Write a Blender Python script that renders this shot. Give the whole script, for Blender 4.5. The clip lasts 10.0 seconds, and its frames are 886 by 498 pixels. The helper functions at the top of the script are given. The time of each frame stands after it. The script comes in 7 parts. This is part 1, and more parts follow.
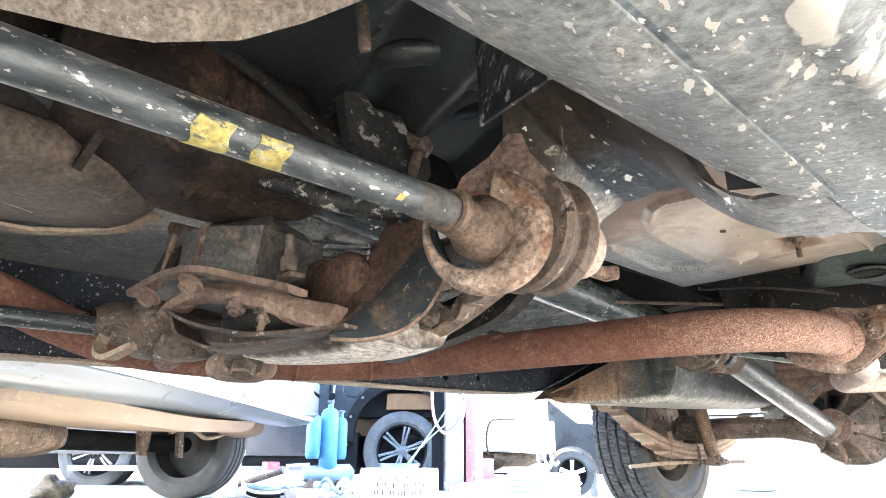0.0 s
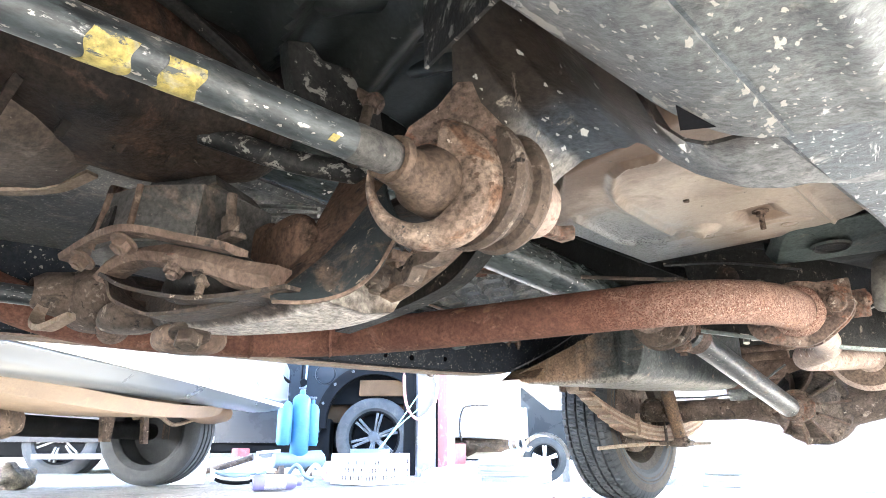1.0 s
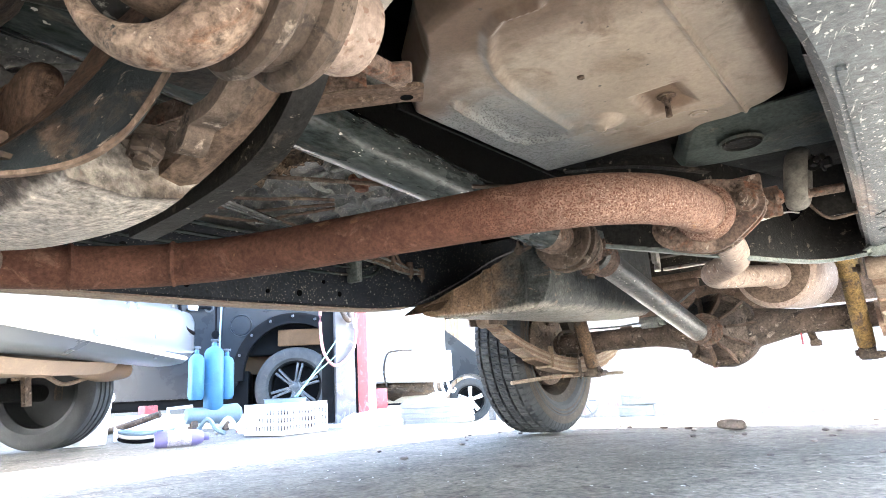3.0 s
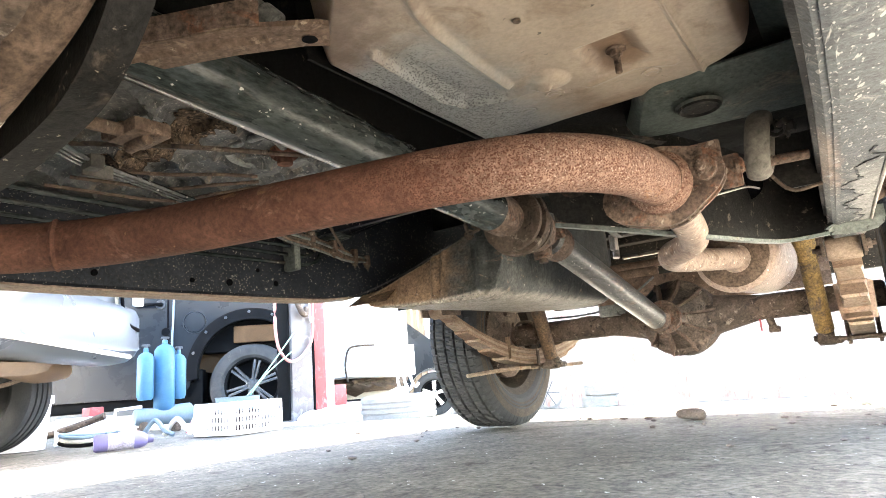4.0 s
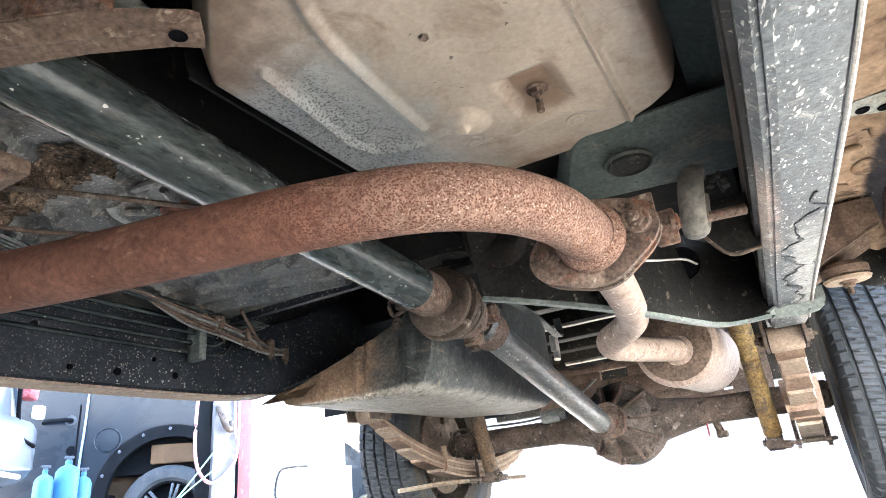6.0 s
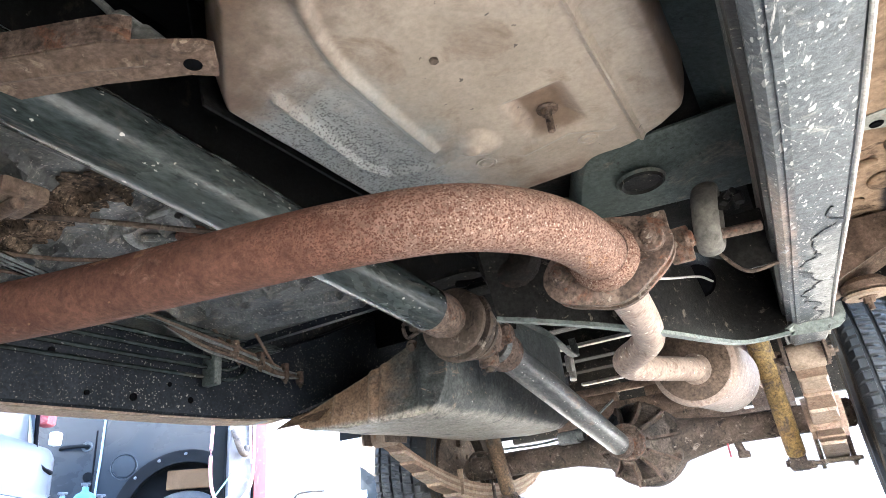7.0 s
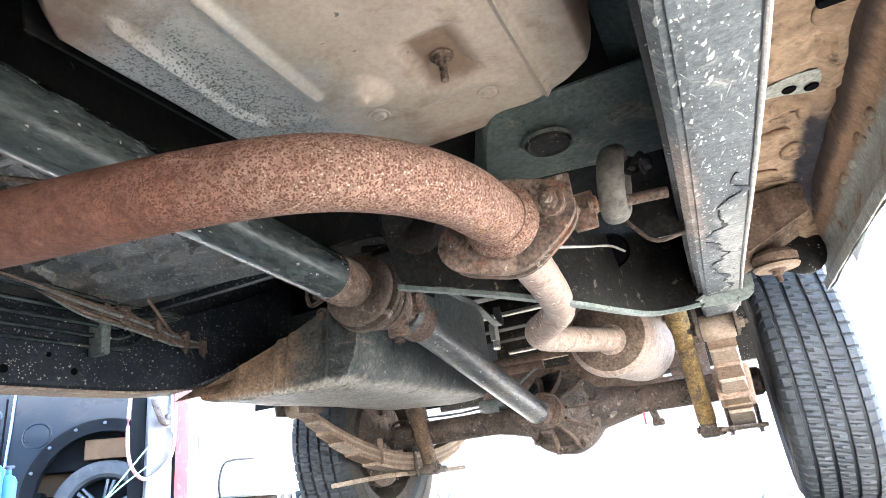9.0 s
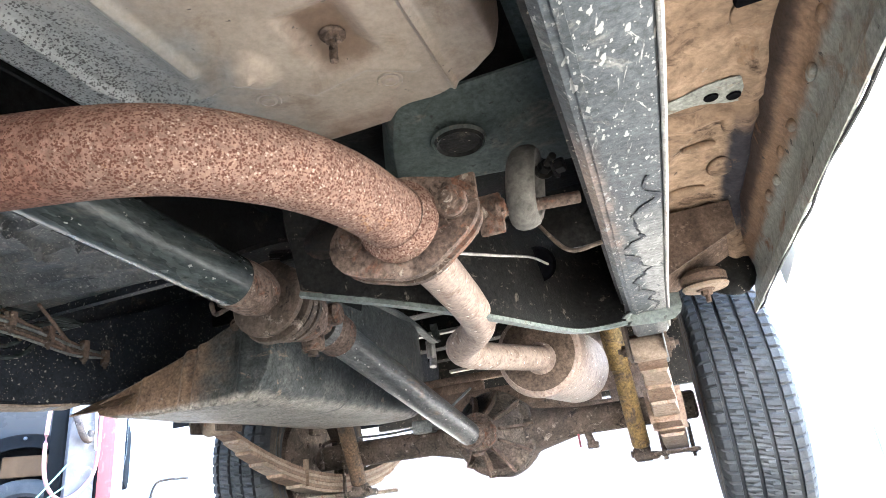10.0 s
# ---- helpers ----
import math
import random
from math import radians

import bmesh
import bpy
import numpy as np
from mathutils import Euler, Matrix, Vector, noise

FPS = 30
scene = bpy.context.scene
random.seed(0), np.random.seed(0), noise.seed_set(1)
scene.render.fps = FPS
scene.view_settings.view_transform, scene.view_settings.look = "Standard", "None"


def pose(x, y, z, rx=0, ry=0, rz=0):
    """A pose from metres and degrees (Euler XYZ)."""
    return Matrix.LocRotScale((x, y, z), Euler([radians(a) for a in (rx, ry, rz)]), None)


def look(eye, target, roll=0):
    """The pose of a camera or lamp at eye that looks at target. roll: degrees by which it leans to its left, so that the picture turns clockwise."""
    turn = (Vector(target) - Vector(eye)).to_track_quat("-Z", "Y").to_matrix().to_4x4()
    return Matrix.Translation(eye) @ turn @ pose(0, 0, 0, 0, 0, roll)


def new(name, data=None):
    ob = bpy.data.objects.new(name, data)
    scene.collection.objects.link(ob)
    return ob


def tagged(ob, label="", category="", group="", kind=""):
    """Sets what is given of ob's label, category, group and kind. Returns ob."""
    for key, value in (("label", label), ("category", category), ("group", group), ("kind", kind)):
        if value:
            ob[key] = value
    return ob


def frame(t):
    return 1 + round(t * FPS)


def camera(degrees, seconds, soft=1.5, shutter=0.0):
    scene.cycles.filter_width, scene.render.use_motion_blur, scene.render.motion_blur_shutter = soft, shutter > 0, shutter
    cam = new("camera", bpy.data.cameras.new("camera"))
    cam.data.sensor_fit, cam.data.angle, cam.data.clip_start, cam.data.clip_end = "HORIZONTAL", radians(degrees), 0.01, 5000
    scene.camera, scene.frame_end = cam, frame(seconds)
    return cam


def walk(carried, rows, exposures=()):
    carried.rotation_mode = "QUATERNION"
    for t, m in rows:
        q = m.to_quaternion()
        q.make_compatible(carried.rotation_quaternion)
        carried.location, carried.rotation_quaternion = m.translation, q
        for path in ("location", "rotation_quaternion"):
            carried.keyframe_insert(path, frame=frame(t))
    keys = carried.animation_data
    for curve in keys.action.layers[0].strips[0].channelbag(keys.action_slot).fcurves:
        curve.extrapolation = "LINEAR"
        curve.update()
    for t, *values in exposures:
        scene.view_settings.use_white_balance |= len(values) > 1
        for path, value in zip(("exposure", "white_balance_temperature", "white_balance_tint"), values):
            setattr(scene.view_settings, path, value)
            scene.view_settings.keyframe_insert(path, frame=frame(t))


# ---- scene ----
# ---------------------------------------------------------------- camera
cam = camera(70.1, 10.0, soft=0.45)
# the truck stands on its slab with the tail a little high: TRUCK takes truck coordinates (x across, y to the tail) to the world
TRUCK = pose(0, 2.62, 0, 2.0, 0, 0) @ pose(0, -2.62, -0.178)
LEVEL = TRUCK @ pose(0, 0, 0, 0, 1.43, 0)
ROWS = [
    (0, (0.004, -0.003, 0.497), (-1.355, 1.355, 1.054), -0.2),
    (0.5, (0.001, 0.019, 0.488), (-1.335, 1.404, 1.031), -0.5),
    (1, (-0.003, 0.04, 0.478), (-1.315, 1.457, 1.001), -0.5),
    (1.5, (-0.013, 0.081, 0.472), (-1.3, 1.514, 1.011), -0.9),
    (2, (-0.027, 0.123, 0.462), (-1.289, 1.575, 1.008), -0.5),
    (2.5, (-0.041, 0.17, 0.453), (-1.266, 1.671, 0.949), -1.7),
    (3, (-0.05, 0.223, 0.451), (-1.214, 1.809, 0.81), -3.4),
    (4.5, (-0.091, 0.403, 0.433), (-1.123, 2.083, 0.767), -4.9),
    (5, (-0.11, 0.464, 0.414), (-1.061, 2.19, 0.752), -5.2),
    (5.5, (-0.114, 0.475, 0.394), (-0.985, 2.207, 0.886), -4.7),
    (6, (-0.102, 0.46, 0.396), (-0.967, 2.131, 1.075), -5.2),
    (7.5, (-0.102, 0.46, 0.396), (-0.987, 2.091, 1.143), -5.7),
    (8, (-0.105, 0.455, 0.393), (-1.039, 2.076, 1.1), -4.1),
    (8.5, (-0.105, 0.472, 0.409), (-0.968, 2.181, 0.987), -7.4),
    (9, (-0.079, 0.543, 0.409), (-0.826, 2.288, 1.039), -6.4),
    (9.5, (-0.057, 0.592, 0.413), (-0.724, 2.355, 1.081), -6.5),
    (10, (-0.047, 0.625, 0.407), (-0.656, 2.407, 1.079), -6.0),
]
EXPOSURES = [(0, 5.7, 6250, 10), (1, 5.7, 6200, 10), (2, 5.7, 6100, 10), (2.5, 5.5, 6000, 10), (3, 5.3, 6450, 10), (4.5, 5.0, 7600, 10), (5, 4.8, 7900, 10), (5.5, 4.9, 7900, 10), (6, 5.45, 6150, 10), (7.5, 5.45, 6050, 10), (8.5, 5.45, 6050, 10), (9.5, 5.55, 6050, 10), (10, 5.3, 6050, 10)]
walk(cam, [(t, LEVEL @ look(eye, target, roll)) for t, eye, target, roll in ROWS], EXPOSURES)

# ---------------------------------------------------------------- light
SUN_AZ, SUN_EL = 15.0, 39.0          # the sun stands behind the truck's tail, on the near side
sun_way = Vector((math.sin(radians(SUN_AZ)) * math.cos(radians(SUN_EL)), math.cos(radians(SUN_AZ)) * math.cos(radians(SUN_EL)), math.sin(radians(SUN_EL))))
world = bpy.data.worlds.new("sky")
scene.world = world
world.use_nodes = True
wn = world.node_tree
sky = wn.nodes.new("ShaderNodeTexSky")
sky.sky_type, sky.sun_disc = "NISHITA", False
sky.sun_elevation, sky.sun_rotation = radians(SUN_EL), radians(SUN_AZ)
wn.links.new(sky.outputs[0], wn.nodes["Background"].inputs[0])
wn.nodes["Background"].inputs[1].default_value = 0.14
sun = new("sun", bpy.data.lights.new("sun", "SUN"))
sun.data.energy, sun.data.angle, sun.data.color = 5.0, radians(0.5), (1.0, 0.985, 0.965)
sun.matrix_world = look(sun_way * 30, (0, 0, 0))

# ---------------------------------------------------------------- materials
def ramp(nt, fac, stops):
    r = nt.nodes.new("ShaderNodeValToRGB")
    while len(r.color_ramp.elements) < len(stops):
        r.color_ramp.elements.new(0.5)
    for e, (p, c) in zip(r.color_ramp.elements, stops):
        e.position, e.color = p, (*c, 1) if len(c) == 3 else c
    nt.links.new(fac, r.inputs[0])
    return r.outputs[0]


def noise_tex(nt, vec, scale, detail=4, rough=0.6, dist=0.0):
    n = nt.nodes.new("ShaderNodeTexNoise")
    n.inputs["Scale"].default_value, n.inputs["Detail"].default_value = scale, detail
    n.inputs["Roughness"].default_value, n.inputs["Distortion"].default_value = rough, dist
    nt.links.new(vec, n.inputs["Vector"])
    return n.outputs[0]


def mixc(nt, fac, a, b):
    m = nt.nodes.new("ShaderNodeMix")
    m.data_type = "RGBA"
    for sock, val in ((m.inputs[0], fac), (m.inputs[6], a), (m.inputs[7], b)):
        if isinstance(val, (int, float)):
            sock.default_value = val
        elif isinstance(val, tuple):
            sock.default_value = (*val, 1)
        else:
            nt.links.new(val, sock)
    return m.outputs[2]


def calc(nt, op, a, b=None):
    m = nt.nodes.new("ShaderNodeMath")
    m.operation = op
    for sock, val in zip(m.inputs, (a, b)):
        if val is None:
            continue
        if isinstance(val, (int, float)):
            sock.default_value = val
        else:
            nt.links.new(val, sock)
    return m.outputs[0]


def surface(name, base, other, scale=6.0, patch=None, patch_at=(0.5, 0.62), grain=0.35, rough=(0.55, 0.85), metal=0.0, bump=0.25,
            flecks=(), grain_scale=160.0, stretch=(1, 1, 1), zones=(), spec=0.5, scuffs=()):
    """A worn surface: two tones in broad clouds, patches of a third, fine grain, and flecks (colour, scale, radius,
    stretch, share, zone).
    A zone is a list of (axis, where it begins, where it is full): stains, scaling and painted shade that keep to a part
    of the thing."""
    m = bpy.data.materials.new(name)
    m.use_nodes = True
    nt = m.node_tree
    bsdf = nt.nodes["Principled BSDF"]
    bsdf.inputs["Specular IOR Level"].default_value = spec
    grain = min(0.85, grain * 1.4) if grain > 0.2 else grain
    co = nt.nodes.new("ShaderNodeTexCoord").outputs["Object"]
    mp = nt.nodes.new("ShaderNodeMapping")
    mp.inputs["Scale"].default_value = stretch
    nt.links.new(co, mp.inputs[0])
    vec = mp.outputs[0]
    big = noise_tex(nt, vec, scale, 6, 0.62, 0.6)
    col = ramp(nt, big, [(0.32, base), (0.68, other)])
    if patch:
        pn = noise_tex(nt, vec, scale * 2.3, 8, 0.68, 0.9)
        col = mixc(nt, ramp(nt, pn, [(patch_at[0], (0, 0, 0)), (patch_at[1], (1, 1, 1))]), col, patch)
    fine = noise_tex(nt, vec, grain_scale, 5, 0.7)
    sepc = nt.nodes.new("ShaderNodeSeparateXYZ")
    nt.links.new(co, sepc.inputs[0])

    def zone_mask(zone):
        out = None
        for axis, a, b in zone:
            mr = nt.nodes.new("ShaderNodeMapRange")
            mr.interpolation_type = "SMOOTHSTEP"
            mr.inputs["From Min"].default_value, mr.inputs["From Max"].default_value = min(a, b), max(a, b)
            mr.inputs["To Min"].default_value, mr.inputs["To Max"].default_value = (0, 1) if a < b else (1, 0)
            wobble = calc(nt, "MULTIPLY", calc(nt, "SUBTRACT", noise_tex(nt, co, 22, 6, 0.65), 0.5), abs(b - a) * 1.6)
            nt.links.new(calc(nt, "ADD", sepc.outputs[axis], wobble), mr.inputs["Value"])
            out = mr.outputs[0] if out is None else calc(nt, "MULTIPLY", out, mr.outputs[0])
        return out

    for colour, zone in zones:
        col = mixc(nt, zone_mask(zone), col, colour)
    dark = ramp(nt, fine, [(0.33, (1 - grain,) * 3), (0.64, (1 + grain * 0.45,) * 3)])
    if grain > 0.2:
        blotch = noise_tex(nt, vec, grain_scale * 0.27, 7, 0.72, 0.5)
        shade = nt.nodes.new("ShaderNodeMix")
        shade.data_type, shade.blend_type = "RGBA", "MULTIPLY"
        shade.inputs[0].default_value = 1.0
        nt.links.new(col, shade.inputs[6])
        nt.links.new(ramp(nt, blotch, [(0.36, (1 - grain * 0.48,) * 3), (0.64, (1 + grain * 0.32,) * 3)]), shade.inputs[7])
        col = shade.outputs[2]
    mul = nt.nodes.new("ShaderNodeMix")
    mul.data_type, mul.blend_type = "RGBA", "MULTIPLY"
    mul.inputs[0].default_value = 1.0
    nt.links.new(col, mul.inputs[6])
    nt.links.new(dark, mul.inputs[7])
    col = mul.outputs[2]
    height = fine
    for colour, sscale, sstretch, lo, hi in scuffs:
        sm = nt.nodes.new("ShaderNodeMapping")
        sm.vector_type = "TEXTURE"
        sm.inputs["Scale"].default_value = [1 / a for a in sstretch[:3]]
        if len(sstretch) > 3:
            sm.inputs["Rotation"].default_value = [radians(a) for a in sstretch[3:]]
        nt.links.new(co, sm.inputs[0])
        sn = noise_tex(nt, sm.outputs[0], sscale, 10, 0.72, 0.4)
        worn = ramp(nt, sn, [(lo, (0, 0, 0)), (hi, (1, 1, 1))])
        col = mixc(nt, worn, col, colour)
        height = calc(nt, "ADD", height, calc(nt, "MULTIPLY", worn, 0.35))
    for colour, fscale, radius, fstretch, share, *zone in flecks:
        fm = nt.nodes.new("ShaderNodeMapping")
        fm.vector_type = "TEXTURE"
        fm.inputs["Scale"].default_value = [1 / a for a in fstretch[:3]]
        if len(fstretch) > 3:
            fm.inputs["Rotation"].default_value = [radians(a) for a in fstretch[3:]]
        nt.links.new(co, fm.inputs[0])
        wob = nt.nodes.new("ShaderNodeTexNoise")
        wob.inputs["Scale"].default_value = fscale * 2.5
        nt.links.new(fm.outputs[0], wob.inputs["Vector"])
        add = nt.nodes.new("ShaderNodeMix")
        add.data_type, add.blend_type = "RGBA", "ADD"
        add.inputs[0].default_value = 0.85 / fscale
        nt.links.new(fm.outputs[0], add.inputs[6])
        nt.links.new(wob.outputs[1], add.inputs[7])
        vo = nt.nodes.new("ShaderNodeTexVoronoi")
        vo.inputs["Scale"].default_value = fscale
        nt.links.new(add.outputs[2], vo.inputs["Vector"])
        sep = nt.nodes.new("ShaderNodeSeparateColor")
        nt.links.new(vo.outputs["Color"], sep.inputs[0])
        keep = calc(nt, "GREATER_THAN", sep.outputs[1], 1 - share)
        size = calc(nt, "MULTIPLY", calc(nt, "MULTIPLY", sep.outputs[0], radius), keep)
        edge = calc(nt, "MULTIPLY", calc(nt, "SUBTRACT", size, vo.outputs["Distance"]), 26.0)
        mask = nt.nodes.new("ShaderNodeClamp")
        nt.links.new(edge, mask.inputs[0])
        fac = calc(nt, "MULTIPLY", mask.outputs[0], 0.9)
        if zone:
            fac = calc(nt, "MULTIPLY", fac, zone_mask(zone[0]))
        col = mixc(nt, fac, col, colour)
        height = calc(nt, "ADD", height, calc(nt, "MULTIPLY", mask.outputs[0], 0.5))
    nt.links.new(col, bsdf.inputs["Base Color"])
    nt.links.new(ramp(nt, big, [(0.3, (rough[0],) * 3), (0.7, (rough[1],) * 3)]), bsdf.inputs["Roughness"])
    bsdf.inputs["Metallic"].default_value = metal
    if bump:
        b = nt.nodes.new("ShaderNodeBump")
        b.inputs["Strength"].default_value, b.inputs["Distance"].default_value = bump, 0.004
        nt.links.new(height, b.inputs["Height"])
        nt.links.new(b.outputs[0], bsdf.inputs["Normal"])
    return m


M = {}
PALE = (0.50, 0.485, 0.455)
SPLAT = (0.33, 0.305, 0.265)
M["rail"] = surface("scratched_rail", (0.036, 0.045, 0.052), (0.090, 0.102, 0.108), 11, (0.24, 0.235, 0.22), (0.58, 0.68), grain=0.4, rough=(0.38, 0.62), metal=0.15, spec=0.35,
                    zones=(((0.25, 0.25, 0.24), [(1, 1.15, 1.42), (0, -0.052, -0.040)]), ((0.24, 0.18, 0.145), [(1, 1.02, 1.12), (1, 1.45, 1.25), (0, -0.05, -0.066)])),
                    scuffs=(((0.37, 0.36, 0.34), 60, (3.0, 0.30, 1, 0, 0, 12), 0.61, 0.66), ((0.37, 0.36, 0.34), 90, (2.2, 0.35, 1, 0, 0, -25), 0.63, 0.67), ((0.025, 0.028, 0.032), 50, (1.6, 0.5, 1), 0.62, 0.66)),
                    flecks=(((0.37, 0.36, 0.34), 85, 0.32, (1.0, 0.34, 1.0, 0, 0, 20), 0.26), ((0.37, 0.36, 0.34), 170, 0.40, (1, 0.36, 1, 0, 0, 14), 0.40), ((0.37, 0.36, 0.34), 320, 0.42, (1, 0.6, 1), 0.35)))
M["splash"] = surface("mud_splashed_steel", (0.060, 0.066, 0.068), (0.145, 0.150, 0.146), 8, (0.21, 0.20, 0.18), (0.56, 0.68), grain=0.4, rough=(0.35, 0.6), metal=0.1, spec=0.35,
                      scuffs=((PALE, 40, (1.4, 0.7, 1, 0, 0, 28), 0.63, 0.68), ((0.27, 0.24, 0.20), 10, (1.2, 0.8, 1, 0, 0, 25), 0.58, 0.68), ((0.025, 0.028, 0.03), 24, (1.3, 0.8, 1, 0, 0, 30), 0.58, 0.67)),
                      flecks=((SPLAT, 26, 0.44, (1.0, 0.30, 1.0, 0, 0, 28), 0.30), (SPLAT, 60, 0.42, (1.0, 0.30, 1.0, 0, 0, 24), 0.36), (SPLAT, 130, 0.40, (1, 0.38, 1, 0, 0, 25), 0.42), (SPLAT, 300, 0.44, (1, 0.6, 1), 0.35)))
M["saddle"] = surface("spotted_black_saddle", (0.026, 0.032, 0.040), (0.062, 0.072, 0.082), 9, (0.14, 0.13, 0.115), (0.62, 0.72), grain=0.45, rough=(0.3, 0.5), metal=0.1, spec=0.4,
                      zones=(((0.15, 0.15, 0.145), [(0, -0.16, -0.11)]), ((0.20, 0.18, 0.155), [(0, -0.262, -0.285)]), ((0.030, 0.023, 0.018), [(1, 0.462, 0.432)])),
                      scuffs=(((0.24, 0.205, 0.165), 24, (1.4, 0.7, 1, 0, 0, 30), 0.60, 0.67), ((0.012, 0.012, 0.013), 36, (1, 1, 1), 0.60, 0.66),),
                      flecks=((PALE, 50, 0.34, (1.0, 0.45, 1.0, 0, 0, 30), 0.22), (PALE, 150, 0.38, (1, 0.6, 1), 0.2)))
M["toe"] = surface("tan_dusty_panel", (0.30, 0.245, 0.20), (0.42, 0.355, 0.295), 7, (0.21, 0.16, 0.12), (0.57, 0.70), grain=0.35, rough=(0.6, 0.88), bump=0.2,
                   flecks=(((0.06, 0.05, 0.04), 60, 0.2, (1, 1, 1), 0.2), (PALE, 200, 0.4, (1, 1, 1), 0.2)), spec=0.12)
M["farrail"] = surface("black_rail_paint", (0.010, 0.013, 0.018), (0.028, 0.033, 0.042), 7, (0.050, 0.050, 0.048), (0.62, 0.74), grain=0.35, rough=(0.32, 0.5), spec=0.2,
                       scuffs=(((0.25, 0.24, 0.22), 60, (1, 1, 1), 0.70, 0.73),), flecks=((SPLAT, 60, 0.26, (1, 1, 1), 0.30), (SPLAT, 150, 0.36, (1, 1, 1), 0.35), (SPLAT, 300, 0.4, (1, 1, 1), 0.3)))
M["black"] = surface("grimy_black_steel", (0.006, 0.006, 0.006), (0.024, 0.022, 0.020), 10, (0.11, 0.088, 0.068), (0.59, 0.72), grain=0.45, rough=(0.4, 0.75), spec=0.15,
                     scuffs=(((0.26, 0.225, 0.18), 45, (1, 1, 1), 0.63, 0.68),), flecks=(((0.28, 0.24, 0.19), 170, 0.34, (1, 1, 1), 0.15),))
M["dark"] = surface("dusty_shaded_underbody", (0.002, 0.0025, 0.003), (0.009, 0.009, 0.0085), 8, (0.035, 0.028, 0.021), (0.60, 0.72), grain=0.45, rough=(0.55, 0.9), spec=0.12,
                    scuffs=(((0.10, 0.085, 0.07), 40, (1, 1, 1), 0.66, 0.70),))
M["rust"] = surface("rusty_pipe", (0.105, 0.046, 0.032), (0.195, 0.094, 0.066), 9, (0.25, 0.14, 0.10), (0.57, 0.66), grain=0.27, rough=(0.7, 0.95), bump=0.45, spec=0.15,
                    zones=(((0.245, 0.155, 0.118), [(0, -0.47, -0.28)]),),
                    scuffs=(((0.27, 0.15, 0.085), 11, (1, 1, 1), 0.625, 0.645), ((0.075, 0.036, 0.025), 26, (1, 1, 1), 0.62, 0.70), ((0.24, 0.125, 0.075), 46, (1, 1, 1), 0.66, 0.69)),
                    flecks=(((0.085, 0.034, 0.022), 620, 0.76, (1, 1, 1), 0.85, [(0, -0.54, -0.42)]), ((0.40, 0.30, 0.245), 420, 0.5, (1, 1, 1), 0.4, [(0, -0.42, -0.26)]), ((0.095, 0.038, 0.026), 480, 0.62, (1, 1, 1), 0.6, [(0, -0.50, -0.38)])))
M["rustcast"] = surface("rusty_casting", (0.070, 0.048, 0.038), (0.24, 0.175, 0.138), 14, (0.17, 0.085, 0.056), (0.53, 0.62), grain=0.45, rough=(0.65, 0.92), bump=0.5, spec=0.15,
                        scuffs=(((0.42, 0.355, 0.29), 45, (1, 1, 1), 0.60, 0.68), ((0.030, 0.022, 0.018), 60, (1, 1, 1), 0.59, 0.65)))
M["castdust"] = surface("dusty_casting", (0.055, 0.042, 0.034), (0.17, 0.128, 0.100), 10, (0.036, 0.030, 0.027), (0.55, 0.66), grain=0.3, rough=(0.6, 0.95), bump=0.45, spec=0.15,
                        scuffs=(((0.36, 0.30, 0.245), 40, (1, 1, 1), 0.58, 0.68), ((0.015, 0.013, 0.012), 55, (1, 1, 1), 0.60, 0.66)))
M["nosecast"] = surface("brown_cast_nose", (0.085, 0.066, 0.053), (0.21, 0.162, 0.128), 14, (0.055, 0.042, 0.034), (0.54, 0.66), grain=0.4, rough=(0.6, 0.9), bump=0.4, spec=0.15,
                        zones=(((0.022, 0.019, 0.018), [(0, -0.585, -0.625), (2, 0.53, 0.56)]),))
M["gearcast"] = surface("oily_brown_casting", (0.007, 0.005, 0.0045), (0.042, 0.029, 0.022), 7, (0.075, 0.040, 0.026), (0.57, 0.68), grain=0.5, rough=(0.5, 0.85), bump=0.5, spec=0.2,
                        scuffs=(((0.20, 0.165, 0.13), 30, (1.6, 0.6, 1, 0, 0, 30), 0.63, 0.70), ((0.010, 0.009, 0.009), 18, (1, 1, 1), 0.55, 0.64)))
M["sump"] = surface("dusty_brown_sump", (0.050, 0.037, 0.029), (0.115, 0.088, 0.069), 8, (0.15, 0.125, 0.10), (0.57, 0.72), grain=0.35, rough=(0.5, 0.8), bump=0.3, spec=0.25,
                    scuffs=(((0.45, 0.41, 0.36), 40, (2.4, 0.5, 1, 0, 0, 35), 0.63, 0.68), ((0.03, 0.025, 0.022), 30, (1, 1, 1), 0.64, 0.70)))
M["mountblock"] = surface("oily_grey_block", (0.040, 0.040, 0.038), (0.095, 0.088, 0.078), 10, (0.15, 0.115, 0.09), (0.57, 0.70), grain=0.4, rough=(0.45, 0.75), bump=0.35, spec=0.3,
                          scuffs=(((0.015, 0.014, 0.014), 22, (1, 1, 1), 0.58, 0.68), ((0.30, 0.25, 0.20), 50, (1, 1, 1), 0.65, 0.69)))
M["plateblack"] = surface("black_cross_plate", (0.006, 0.006, 0.006), (0.018, 0.017, 0.016), 8, (0.06, 0.05, 0.04), (0.60, 0.72), grain=0.4, rough=(0.5, 0.75), spec=0.12,
                          scuffs=(((0.13, 0.112, 0.09), 60, (1, 1, 1), 0.59, 0.65),))
